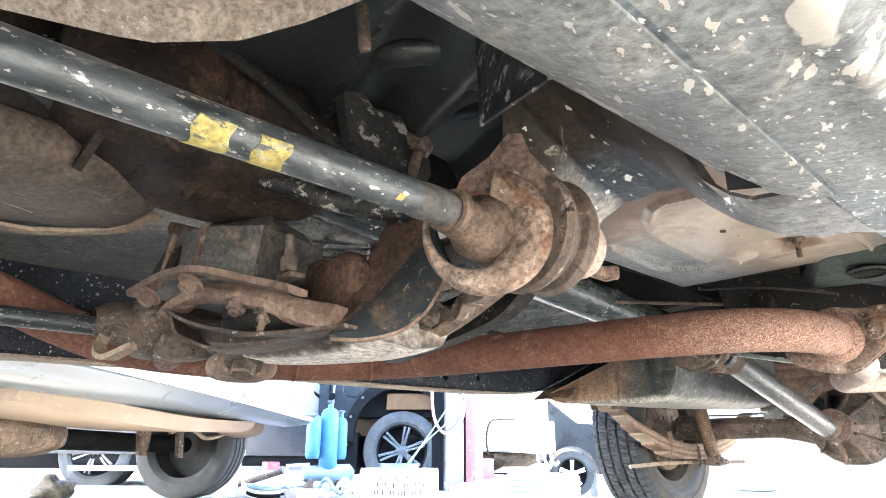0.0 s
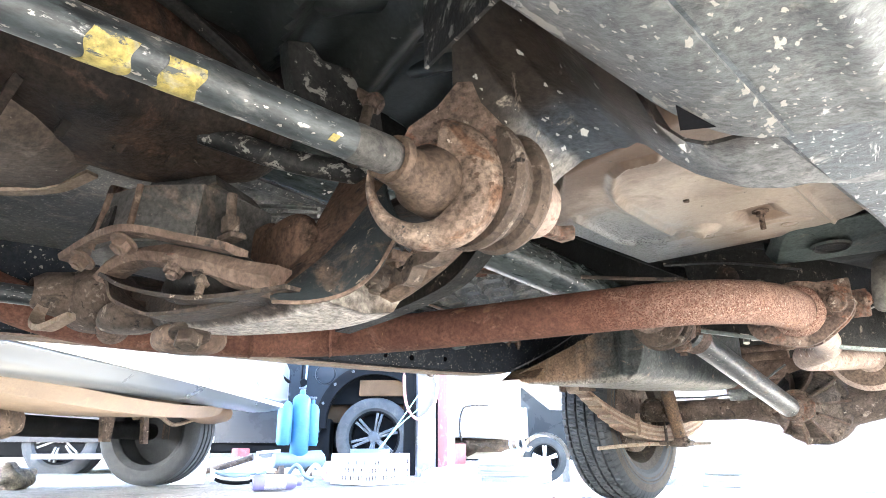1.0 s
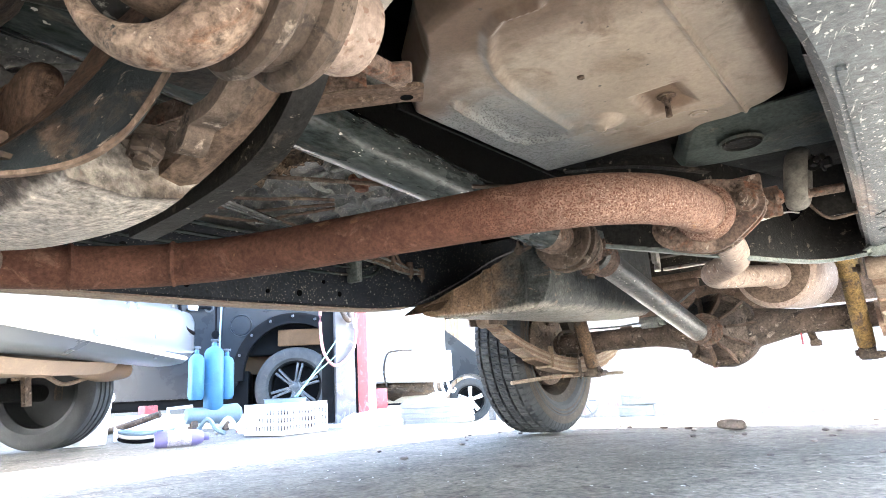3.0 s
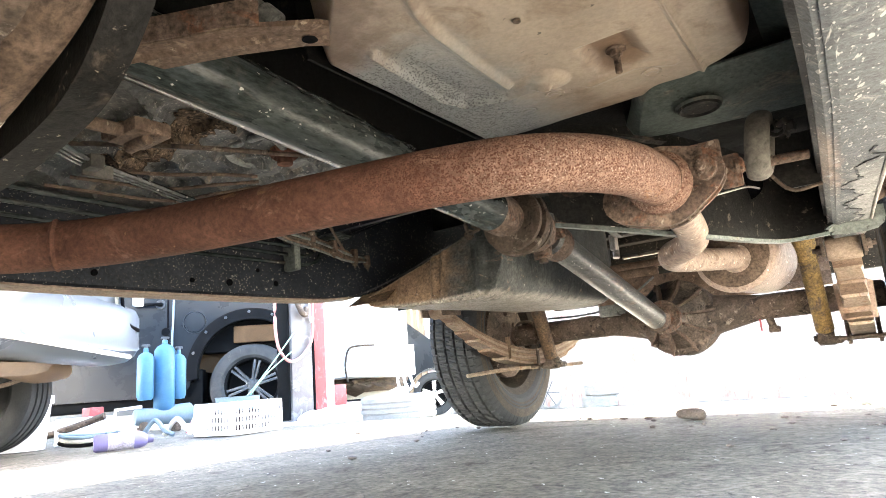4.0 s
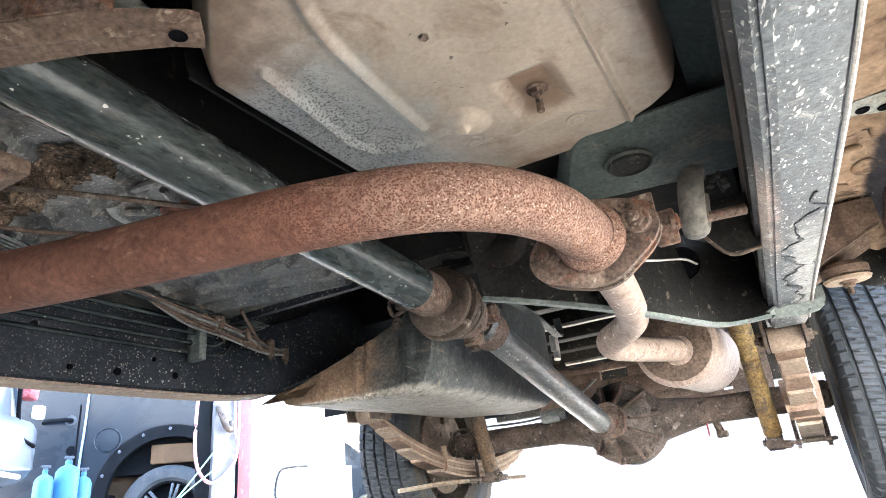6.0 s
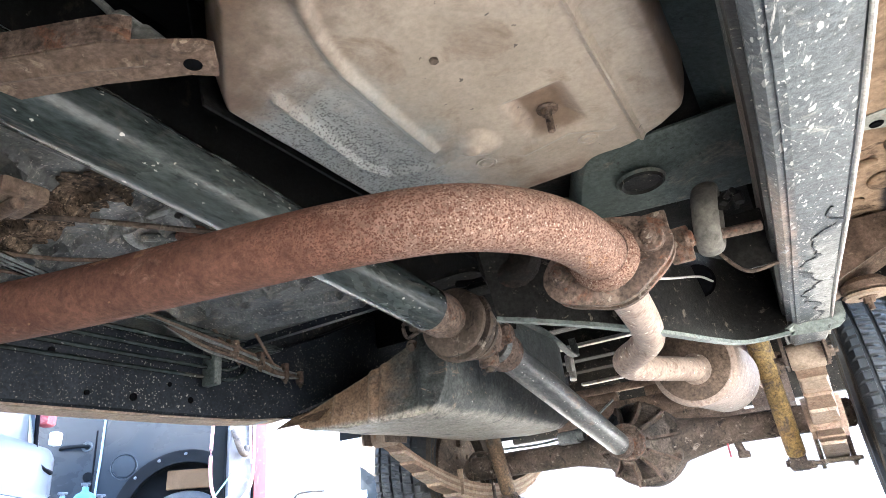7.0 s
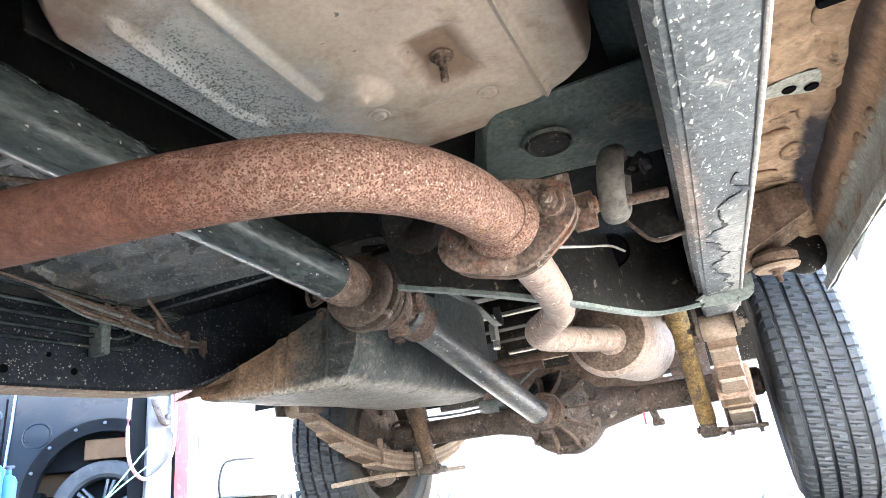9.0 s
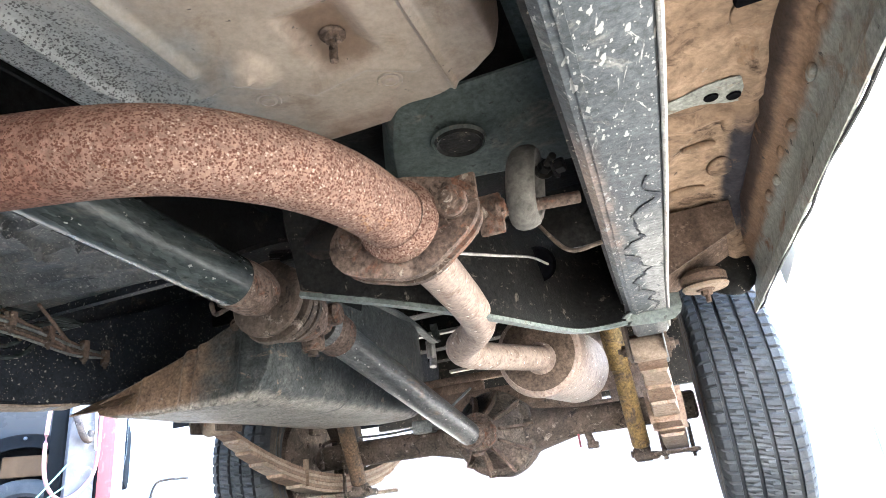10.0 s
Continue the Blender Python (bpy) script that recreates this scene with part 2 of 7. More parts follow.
M["mountdust"] = surface("brown_dusted_mount", (0.085, 0.056, 0.042), (0.20, 0.142, 0.108), 15, (0.30, 0.225, 0.17), (0.58, 0.70), grain=0.3, rough=(0.6, 0.92), bump=0.4, spec=0.15,
                         scuffs=(((0.028, 0.024, 0.022), 26, (1, 1, 1), 0.58, 0.68), ((0.36, 0.29, 0.22), 60, (1, 1, 1), 0.63, 0.68)))
M["speckblack"] = surface("speckled_black_casting", (0.008, 0.008, 0.008), (0.030, 0.029, 0.027), 14, (0.10, 0.085, 0.07), (0.57, 0.68), grain=0.45, rough=(0.4, 0.65), spec=0.3,
                          scuffs=(((0.26, 0.245, 0.22), 70, (1, 0.6, 1, 0, 0, 30), 0.56, 0.60),))
M["greendark"] = surface("dark_green_floor_paint", (0.008, 0.010, 0.010), (0.034, 0.038, 0.035), 8, (0.13, 0.115, 0.095), (0.60, 0.72), rough=(0.28, 0.42), grain=0.35, bump=0.1, spec=0.45,
                         scuffs=(((0.30, 0.29, 0.26), 40, (1, 1, 1), 0.66, 0.69),))
M["beam"] = surface("scraped_cross_member", (0.026, 0.020, 0.017), (0.085, 0.060, 0.045), 11, (0.035, 0.029, 0.026), (0.54, 0.66), grain=0.45, rough=(0.5, 0.85), bump=0.45, spec=0.2,
                    zones=(((0.58, 0.52, 0.46), [(0, -0.82, -0.75), (0, -0.462, -0.480), (1, 0.388, 0.400), (2, 0.655, 0.634)]),),
                    scuffs=(((0.12, 0.09, 0.072), 40, (0.5, 2.4, 1, 0, 0, 15), 0.58, 0.66), ((0.38, 0.31, 0.25), 60, (0.5, 1.6, 1), 0.64, 0.68)))
M["flakeplate"] = surface("flaking_black_plate", (0.040, 0.029, 0.022), (0.085, 0.058, 0.042), 14, (0.13, 0.092, 0.066), (0.55, 0.68), grain=0.4, rough=(0.4, 0.7), bump=0.5, spec=0.3,
                          scuffs=(((0.012, 0.016, 0.018), 22, (1, 1, 1), 0.40, 0.48), ((0.34, 0.26, 0.20), 90, (1.4, 1, 0.6, 0, 30, 0), 0.61, 0.66)))
M["farfloor"] = surface("dark_far_floor", (0.034, 0.036, 0.035), (0.17, 0.168, 0.155), 9, (0.26, 0.215, 0.17), (0.55, 0.67), grain=0.35, rough=(0.3, 0.55), spec=0.5,
                        scuffs=(((0.30, 0.28, 0.25), 26, (2.4, 0.5, 1, 0, 0, 40), 0.63, 0.68), ((0.010, 0.011, 0.012), 12, (1, 1, 1), 0.58, 0.66)), flecks=((SPLAT, 150, 0.40, (1, 1, 1), 0.28), (SPLAT, 320, 0.45, (1, 1, 1), 0.4),))
M["crust"] = surface("crusted_brown_mud", (0.085, 0.060, 0.042), (0.19, 0.135, 0.095), 14, (0.05, 0.04, 0.034), (0.52, 0.62), grain=0.6, rough=(0.8, 0.97), bump=0.9, grain_scale=110, spec=0.1,
                     flecks=(((0.30, 0.215, 0.15), 230, 0.55, (1, 1, 1), 0.6), ((0.02, 0.018, 0.016), 190, 0.5, (1, 1, 1), 0.5)))
M["cup"] = surface("worn_anchor_cup", (0.13, 0.086, 0.064), (0.31, 0.24, 0.19), 12, (0.15, 0.085, 0.055), (0.54, 0.64), grain=0.5, rough=(0.55, 0.88), bump=0.5,
                   scuffs=(((0.022, 0.028, 0.028), 24, (1, 1, 1), 0.60, 0.65),),
                   flecks=(((0.42, 0.35, 0.285), 150, 0.28, (1, 0.5, 1), 0.25), ((0.08, 0.05, 0.035), 130, 0.36, (1, 1, 1), 0.3)), spec=0.12)
M["bar"] = surface("painted_torsion_bar", (0.020, 0.025, 0.028), (0.062, 0.070, 0.071), 20, (0.16, 0.158, 0.148), (0.56, 0.68), grain=0.45, rough=(0.32, 0.5), metal=0.1, stretch=(1, 0.3, 1), bump=0.06,
                   scuffs=(((0.36, 0.36, 0.345), 70, (1.5, 0.32, 1.5, 0, 0, 18), 0.60, 0.66), ((0.30, 0.29, 0.27), 160, (1, 0.5, 1), 0.62, 0.67), ((0.008, 0.009, 0.010), 60, (1, 0.4, 1), 0.58, 0.64)),
                   flecks=((SPLAT, 150, 0.30, (1, 0.4, 1), 0.16), (SPLAT, 300, 0.42, (1, 0.5, 1), 0.30)))
M["yellow"] = surface("worn_yellow_paint", (0.25, 0.195, 0.045), (0.33, 0.27, 0.085), 30, (0.25, 0.22, 0.13), (0.55, 0.64), rough=(0.6, 0.85), grain=0.35,
                      scuffs=(((0.05, 0.055, 0.055), 110, (1, 0.6, 1), 0.55, 0.60),))
M["pan"] = surface("dusty_shaded_pan", (0.255, 0.210, 0.170), (0.40, 0.335, 0.275), 5, (0.20, 0.150, 0.112), (0.52, 0.66), grain=0.17, rough=(0.30, 0.5), bump=0.10,
                   zones=(((0.27, 0.275, 0.27), [(0, -0.33, -0.42), (1, 0.79, 0.88)]), ((0.115, 0.078, 0.055), [(1, 0.83, 0.70)]), ((0.13, 0.075, 0.05), [(1, 1.13, 1.19), (0, -0.36, -0.30), (0, -0.20, -0.26)]),
                          ((0.15, 0.105, 0.078), [(0, -0.145, -0.112)]), ((0.13, 0.090, 0.065), [(0, -0.37, -0.45), (1, 0.88, 0.79)]), ((0.17, 0.115, 0.080), [(0, -0.290, -0.262), (0, -0.205, -0.232), (1, 0.972, 0.998), (1, 1.078, 1.048)]), ((0.42, 0.35, 0.285), [(0, -0.350, -0.338), (0, -0.306, -0.318), (1, 1.004, 1.016), (1, 1.058, 1.042)])),
                   flecks=(((0.05, 0.042, 0.035), 80, 0.20, (1, 1, 1), 0.25), ((0.030, 0.029, 0.028), 430, 0.66, (1, 1, 1), 0.8, [(0, -0.37, -0.43), (1, 0.80, 0.90)]), ((0.030, 0.029, 0.028), 620, 0.62, (1, 1, 1), 0.7, [(0, -0.38, -0.44), (1, 0.86, 0.96)])), spec=0.45)
M["green"] = surface("grey_green_primer", (0.085, 0.105, 0.098), (0.165, 0.185, 0.168), 7, (0.22, 0.185, 0.14), (0.58, 0.72), rough=(0.4, 0.7), grain=0.35,
                     flecks=(((0.03, 0.03, 0.028), 110, 0.3, (1, 1, 1), 0.25),))
M["beamgreen"] = surface("grey_green_floor_beam", (0.030, 0.040, 0.037), (0.070, 0.084, 0.076), 7, (0.16, 0.135, 0.105), (0.58, 0.72), rough=(0.4, 0.65), grain=0.35,
                         flecks=(((0.02, 0.02, 0.019), 110, 0.3, (1, 1, 1), 0.25),), spec=0.25)
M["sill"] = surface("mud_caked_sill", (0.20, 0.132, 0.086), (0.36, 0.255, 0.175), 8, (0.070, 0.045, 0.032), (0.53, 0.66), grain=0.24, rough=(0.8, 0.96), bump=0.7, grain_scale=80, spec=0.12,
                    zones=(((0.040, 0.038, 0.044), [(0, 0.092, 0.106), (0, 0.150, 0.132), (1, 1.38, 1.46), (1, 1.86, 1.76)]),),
                    scuffs=(((0.27, 0.155, 0.085), 12, (1, 0.7, 1), 0.60, 0.70), ((0.33, 0.28, 0.22), 26, (1.4, 0.6, 1, 0, 0, 20), 0.63, 0.70), ((0.045, 0.036, 0.03), 20, (1, 1, 1), 0.62, 0.68)))
M["sillgrey"] = surface("grey_sill_metal", (0.22, 0.225, 0.20), (0.32, 0.325, 0.29), 7, (0.20, 0.14, 0.095), (0.57, 0.70), grain=0.35, rough=(0.5, 0.75), spec=0.25,
                        flecks=(((0.30, 0.26, 0.21), 90, 0.3, (1, 1, 1), 0.2), ((0.05, 0.045, 0.04), 70, 0.3, (1, 1, 1), 0.25)))
M["shaft"] = surface("grey_black_shaft", bump=0.03, base=(0.024, 0.031, 0.031), other=(0.062, 0.072, 0.068), scale=9, patch=(0.11, 0.10, 0.085), patch_at=(0.56, 0.70), grain=0.45, rough=(0.18, 0.31), metal=0.0, spec=0.30, stretch=(1, 0.25, 1),
                     flecks=(((0.45, 0.43, 0.39), 150, 0.3, (1, 0.6, 1), 0.25), ((0.4, 0.37, 0.32), 60, 0.18, (1, 0.6, 1), 0.2)))
M["shaftworn"] = surface("worn_rear_shaft", (0.040, 0.044, 0.044), (0.15, 0.15, 0.143), 14, (0.19, 0.13, 0.09), (0.56, 0.67), grain=0.5, rough=(0.26, 0.45), metal=0.1, stretch=(1, 0.3, 1),
                         flecks=(((0.02, 0.02, 0.02), 150, 0.44, (1, 0.5, 1), 0.45), ((0.52, 0.50, 0.46), 150, 0.34, (1, 0.5, 1), 0.32)))
M["tailpipe"] = surface("scaled_tailpipe", (0.25, 0.18, 0.142), (0.36, 0.275, 0.225), 16, (0.18, 0.11, 0.078), (0.54, 0.65), grain=0.26, rough=(0.55, 0.85), bump=0.35,
                        flecks=(((0.17, 0.10, 0.07), 170, 0.42, (1, 0.7, 1), 0.35), ((0.7, 0.62, 0.53), 120, 0.36, (1, 1, 1), 0.25)))
M["muffler"] = surface("rusty_muffler_end", (0.075, 0.052, 0.039), (0.155, 0.112, 0.084), 14, (0.10, 0.07, 0.05), (0.5, 0.65), grain=0.4, rough=(0.7, 0.9), bump=0.3, spec=0.12)
M["tank"] = surface("grimy_fuel_tank", (0.036, 0.042, 0.041), (0.125, 0.132, 0.124), 9, (0.14, 0.135, 0.125), (0.57, 0.70), grain=0.4, rough=(0.45, 0.7), spec=0.2,
                    zones=(((0.27, 0.180, 0.118), [(0, -0.82, -0.96)]), ((0.34, 0.31, 0.265), [(2, 0.612, 0.598)])),
                    scuffs=(((0.27, 0.20, 0.15), 24, (0.7, 1, 1.6), 0.60, 0.68), ((0.36, 0.345, 0.32), 40, (1, 1, 1), 0.64, 0.68), ((0.022, 0.022, 0.022), 16, (1, 1, 0.6), 0.57, 0.66)))
M["tankguard"] = surface("brown_tank_guard", (0.15, 0.092, 0.055), (0.28, 0.19, 0.125), 8, (0.085, 0.057, 0.04), (0.55, 0.68), grain=0.5, rough=(0.6, 0.9), bump=0.4,
                         flecks=(((0.38, 0.29, 0.2), 120, 0.36, (1, 1, 1), 0.3),), spec=0.12)
M["leaf"] = surface("rusty_leaf_spring", (0.15, 0.098, 0.068), (0.26, 0.185, 0.135), 11, (0.13, 0.075, 0.048), (0.55, 0.67), grain=0.25, rough=(0.65, 0.92), bump=0.4, spec=0.12)
M["leafdust"] = surface("dusty_leaf_face", (0.22, 0.165, 0.122), (0.34, 0.265, 0.205), 11, (0.20, 0.11, 0.066), (0.56, 0.68), grain=0.24, rough=(0.7, 0.95), bump=0.35, spec=0.12)
M["shock"] = surface("yellow_shock_paint", (0.24, 0.145, 0.045), (0.36, 0.235, 0.085), 11, (0.12, 0.082, 0.055), (0.47, 0.62), grain=0.45, rough=(0.6, 0.85), bump=0.25)
M["shockold"] = surface("brown_old_shock", (0.10, 0.062, 0.035), (0.20, 0.125, 0.07), 11, (0.06, 0.045, 0.035), (0.50, 0.62), grain=0.5, rough=(0.65, 0.9), bump=0.3)
M["rubber"] = surface("tyre_rubber", (0.028, 0.031, 0.034), (0.055, 0.057, 0.059), 6, (0.085, 0.078, 0.07), (0.60, 0.74), grain=0.18, rough=(0.6, 0.85), bump=0.25, spec=0.12)
M["sidewall"] = surface("dusty_sidewall", (0.042, 0.036, 0.031), (0.085, 0.07, 0.056), 6, (0.13, 0.10, 0.075), (0.55, 0.72), grain=0.25, rough=(0.8, 0.95), bump=0.15, spec=0.12)
M["hanger"] = surface("old_rubber_hanger", (0.075, 0.070, 0.062), (0.14, 0.128, 0.11), 20, None, rough=(0.8, 0.95), grain=0.3)
M["bright"] = surface("bare_metal_edge", (0.30, 0.28, 0.255), (0.44, 0.42, 0.385), 14, (0.26, 0.20, 0.15), (0.56, 0.7), rough=(0.35, 0.6), metal=0.35, grain=0.3)
M["zinc"] = surface("zinc_line", (0.16, 0.17, 0.16), (0.27, 0.27, 0.25), 20, None, rough=(0.4, 0.6), metal=0.4)
M["hole"] = surface("hollow_shade", (0.002, 0.002, 0.003), (0.004, 0.004, 0.005), 8, None, rough=(0.9, 0.97), bump=0, spec=0.05)
M["concrete"] = surface("worn_concrete", (0.125, 0.112, 0.090), (0.205, 0.186, 0.153), 2.2, (0.075, 0.066, 0.050), (0.53, 0.68), grain=0.4, rough=(0.8, 0.95), bump=0.5, grain_scale=70,
                        scuffs=(((0.060, 0.054, 0.042), 5.5, (1, 1.6, 1, 0, 0, 20), 0.60, 0.68), ((0.25, 0.235, 0.205), 9, (1.5, 0.8, 1), 0.63, 0.69), ((0.045, 0.038, 0.030), 26, (1, 1, 1), 0.66, 0.69)),
                        flecks=(((0.05, 0.046, 0.040), 9, 0.16, (2.4, 0.5, 1, 0, 0, 36), 0.5), ((0.05, 0.046, 0.040), 22, 0.24, (1.6, 0.7, 1, 0, 0, 20), 0.3), ((0.08, 0.075, 0.07), 34, 0.2, (1.8, 0.6, 1, 0, 0, 36), 0.35), ((0.07, 0.065, 0.06), 70, 0.24, (1, 1, 1), 0.2), ((0.55, 0.54, 0.5), 40, 0.22, (1.6, 0.7, 1, 0, 0, 36), 0.22)), spec=0.25)
M["silver"] = surface("silver_car_paint", (0.048, 0.058, 0.070), (0.062, 0.074, 0.088), 2, None, rough=(0.25, 0.35), metal=0.1, grain=0.03, bump=0)
M["navy"] = surface("dark_blue_grey_paint", (0.006, 0.009, 0.013), (0.009, 0.013, 0.018), 2, None, rough=(0.22, 0.35), grain=0.05, bump=0, spec=0.16)
M["flare"] = surface("black_arch_plastic", (0.003, 0.0034, 0.004), (0.006, 0.0068, 0.008), 6, None, rough=(0.55, 0.75), grain=0.1, spec=0.04)
M["white"] = surface("white_paint", (0.74, 0.75, 0.75), (0.80, 0.80, 0.79), 3, (0.6, 0.58, 0.55), (0.62, 0.8), rough=(0.35, 0.55), grain=0.05, bump=0)
M["red"] = surface("faded_red_paint", (0.22, 0.020, 0.024), (0.28, 0.040, 0.042), 6, (0.36, 0.16, 0.15), (0.56, 0.72), rough=(0.5, 0.7), grain=0.1)
M["postgrey"] = surface("grey_lift_post", (0.075, 0.070, 0.074), (0.15, 0.145, 0.150), 5, (0.30, 0.29, 0.30), (0.52, 0.7), rough=(0.4, 0.6), metal=0.1, grain=0.15)
M["blue"] = surface("blue_gas_bottle", (0.025, 0.120, 0.225), (0.045, 0.165, 0.28), 7, (0.11, 0.21, 0.30), (0.58, 0.74), rough=(0.4, 0.6), grain=0.15)
M["paleblue"] = surface("pale_blue_grey_paint", (0.12, 0.175, 0.225), (0.18, 0.245, 0.29), 7, (0.16, 0.17, 0.18), (0.56, 0.72), rough=(0.45, 0.7), grain=0.15)
M["tanpaint"] = surface("tan_underbody", (0.15, 0.098, 0.060), (0.21, 0.145, 0.092), 6, (0.17, 0.12, 0.085), (0.56, 0.72), rough=(0.6, 0.85), grain=0.15)
M["tantray"] = surface("tan_dust_tray", (0.12, 0.086, 0.060), (0.17, 0.128, 0.092), 6, (0.22, 0.155, 0.105), (0.56, 0.72), rough=(0.6, 0.85), grain=0.2)
M["bottle"] = surface("violet_plastic", (0.085, 0.075, 0.20), (0.12, 0.11, 0.26), 6, None, rough=(0.35, 0.5), grain=0.05, bump=0)
M["paper"] = surface("pale_label", (0.24, 0.23, 0.30), (0.34, 0.33, 0.38), 30, (0.35, 0.33, 0.45), (0.5, 0.6), rough=(0.5, 0.6), bump=0)
M["hose"] = surface("pale_hose", (0.60, 0.58, 0.54), (0.70, 0.66, 0.60), 10, None, rough=(0.5, 0.7), grain=0.1)
M["alloy"] = surface("grey_alloy", (0.035, 0.042, 0.048), (0.065, 0.073, 0.08), 5, None, rough=(0.3, 0.5), metal=0.15, grain=0.1)
M["glass"] = surface("dark_car_glass", (0.02, 0.025, 0.03), (0.03, 0.035, 0.04), 3, None, rough=(0.05, 0.1), grain=0, bump=0)
M["wall"] = surface("whitewashed_brick", (0.66, 0.63, 0.59), (0.78, 0.75, 0.71), 0.8, (0.55, 0.36, 0.30), (0.60, 0.72), rough=(0.8, 0.95), grain=0.2, grain_scale=20)
M["rag"] = surface("oily_rag", (0.10, 0.085, 0.065), (0.22, 0.19, 0.15), 18, (0.05, 0.045, 0.04), (0.5, 0.65), rough=(0.9, 0.97), grain=0.4)
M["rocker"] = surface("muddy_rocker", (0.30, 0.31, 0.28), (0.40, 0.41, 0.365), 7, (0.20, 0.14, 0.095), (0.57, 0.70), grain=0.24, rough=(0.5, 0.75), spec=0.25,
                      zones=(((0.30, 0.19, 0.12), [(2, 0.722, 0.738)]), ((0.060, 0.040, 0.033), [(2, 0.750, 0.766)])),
                      scuffs=(((0.21, 0.12, 0.07), 16, (1, 0.7, 1), 0.58, 0.66), ((0.12, 0.13, 0.115), 9, (1, 0.5, 1), 0.60, 0.72)), flecks=(((0.05, 0.045, 0.04), 70, 0.3, (1, 1, 1), 0.25),))
M["pinkhose"] = surface("faded_red_hose", (0.40, 0.13, 0.12), (0.50, 0.24, 0.21), 14, None, rough=(0.45, 0.65), grain=0.1)
M["greenhose"] = surface("pale_green_hose", (0.09, 0.24, 0.15), (0.16, 0.32, 0.22), 14, None, rough=(0.45, 0.65), grain=0.1)
M["farwall"] = surface("pale_pink_wall", (0.30, 0.25, 0.225), (0.38, 0.335, 0.305), 0.8, (0.34, 0.20, 0.165), (0.52, 0.62), rough=(0.8, 0.95), grain=0.25, grain_scale=14, stretch=(1.6, 1, 0.6))
M["mudweb"] = surface("brown_mud_film", (0.062, 0.036, 0.025), (0.135, 0.085, 0.060), 13, (0.045, 0.030, 0.023), (0.54, 0.64), grain=0.4, rough=(0.7, 0.92), bump=0.5, spec=0.15,
                      scuffs=(((0.25, 0.19, 0.145), 60, (1, 1, 1), 0.64, 0.69), ((0.010, 0.011, 0.012), 24, (1, 1, 1), 0.60, 0.66)))
M["paletyre"] = surface("sunbleached_rubber", (0.22, 0.212, 0.20), (0.30, 0.288, 0.27), 6, (0.36, 0.33, 0.30), (0.55, 0.7), rough=(0.75, 0.92), grain=0.2, spec=0.15)
M["pinkboard"] = surface("pale_pink", (0.24, 0.15, 0.14), (0.33, 0.24, 0.23), 3, (0.42, 0.38, 0.36), (0.48, 0.6), rough=(0.7, 0.9), grain=0.15)
M["kick"] = surface("dusty_black_kick_plate", (0.022, 0.025, 0.029), (0.060, 0.064, 0.068), 8, (0.12, 0.10, 0.08), (0.57, 0.68), grain=0.35, rough=(0.45, 0.7), spec=0.2,
                    scuffs=(((0.22, 0.19, 0.155), 34, (1, 1, 1), 0.63, 0.67),), flecks=((SPLAT, 110, 0.36, (1, 1, 1), 0.25), (SPLAT, 260, 0.4, (1, 1, 1), 0.3)))
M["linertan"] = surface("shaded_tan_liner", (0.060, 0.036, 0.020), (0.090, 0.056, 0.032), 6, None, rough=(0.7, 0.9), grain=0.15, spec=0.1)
M["stone"] = surface("dark_stone", (0.085, 0.07, 0.065), (0.14, 0.12, 0.11), 16, None, rough=(0.85, 0.95))


# ---------------------------------------------------------------- mesh helpers
def mesh_of(name, verts, faces, smooth=35):
    me = bpy.data.meshes.new(name)
    me.from_pydata([tuple(p) for p in verts], [], faces)
    bm = bmesh.new()
    bm.from_mesh(me)
    bmesh.ops.recalc_face_normals(bm, faces=bm.faces)
    bm.to_mesh(me)
    bm.free()
    if smooth:
        me.polygons.foreach_set("use_smooth", [True] * len(me.polygons))
        me.set_sharp_from_angle(angle=radians(smooth))
    return me


def part(name, geo, material, parent, label="", smooth=35, kind=""):
    """Links geometry (verts, faces) as one mesh object under a thing or a part."""
    ob = new(name, mesh_of(name, geo[0], geo[1], smooth))
    ob.data.materials.append(M[material])
    if parent is not None:
        ob.parent = parent
    return tagged(ob, label=label, kind=kind)


def thing(name, label, category, m=Matrix(), group=""):
    ob = new(name)
    ob.empty_display_size = 0.1
    ob.matrix_world = m
    return tagged(ob, label, category, group)


def solid(name, geo, material, label, category, m=Matrix(), group="", kind="", smooth=35):
    ob = part(name, geo, material, None, "", smooth)
    ob.matrix_world = m
    return tagged(ob, label, category, group, kind)


def join(*geos):
    verts, faces = [], []
    for v, f in geos:
        k = len(verts)
        verts += [tuple(p) for p in v]
        faces += [tuple(i + k for i in q) for q in f]
    return verts, faces


def moved(geo, m):
    return [tuple(m @ Vector(p)) for p in geo[0]], geo[1]


def box(x0, x1, y0, y1, z0, z1, r=0.004):
    """A box with chamfered edges."""
    r = min(r, (x1 - x0) * 0.45, (y1 - y0) * 0.45, (z1 - z0) * 0.45)
    bm = bmesh.new()
    bmesh.ops.create_cube(bm, size=1)
    for v in bm.verts:
        v.co = Vector(((x0 + x1) / 2 + v.co.x * (x1 - x0), (y0 + y1) / 2 + v.co.y * (y1 - y0), (z0 + z1) / 2 + v.co.z * (z1 - z0)))
    if r > 0:
        bmesh.ops.bevel(bm, geom=bm.edges[:], offset=r, segments=2, profile=0.5, affect="EDGES")
    bm.verts.index_update()
    geo = [tuple(v.co) for v in bm.verts], [tuple(v.index for v in f.verts) for f in bm.faces]
    bm.free()
    return geo


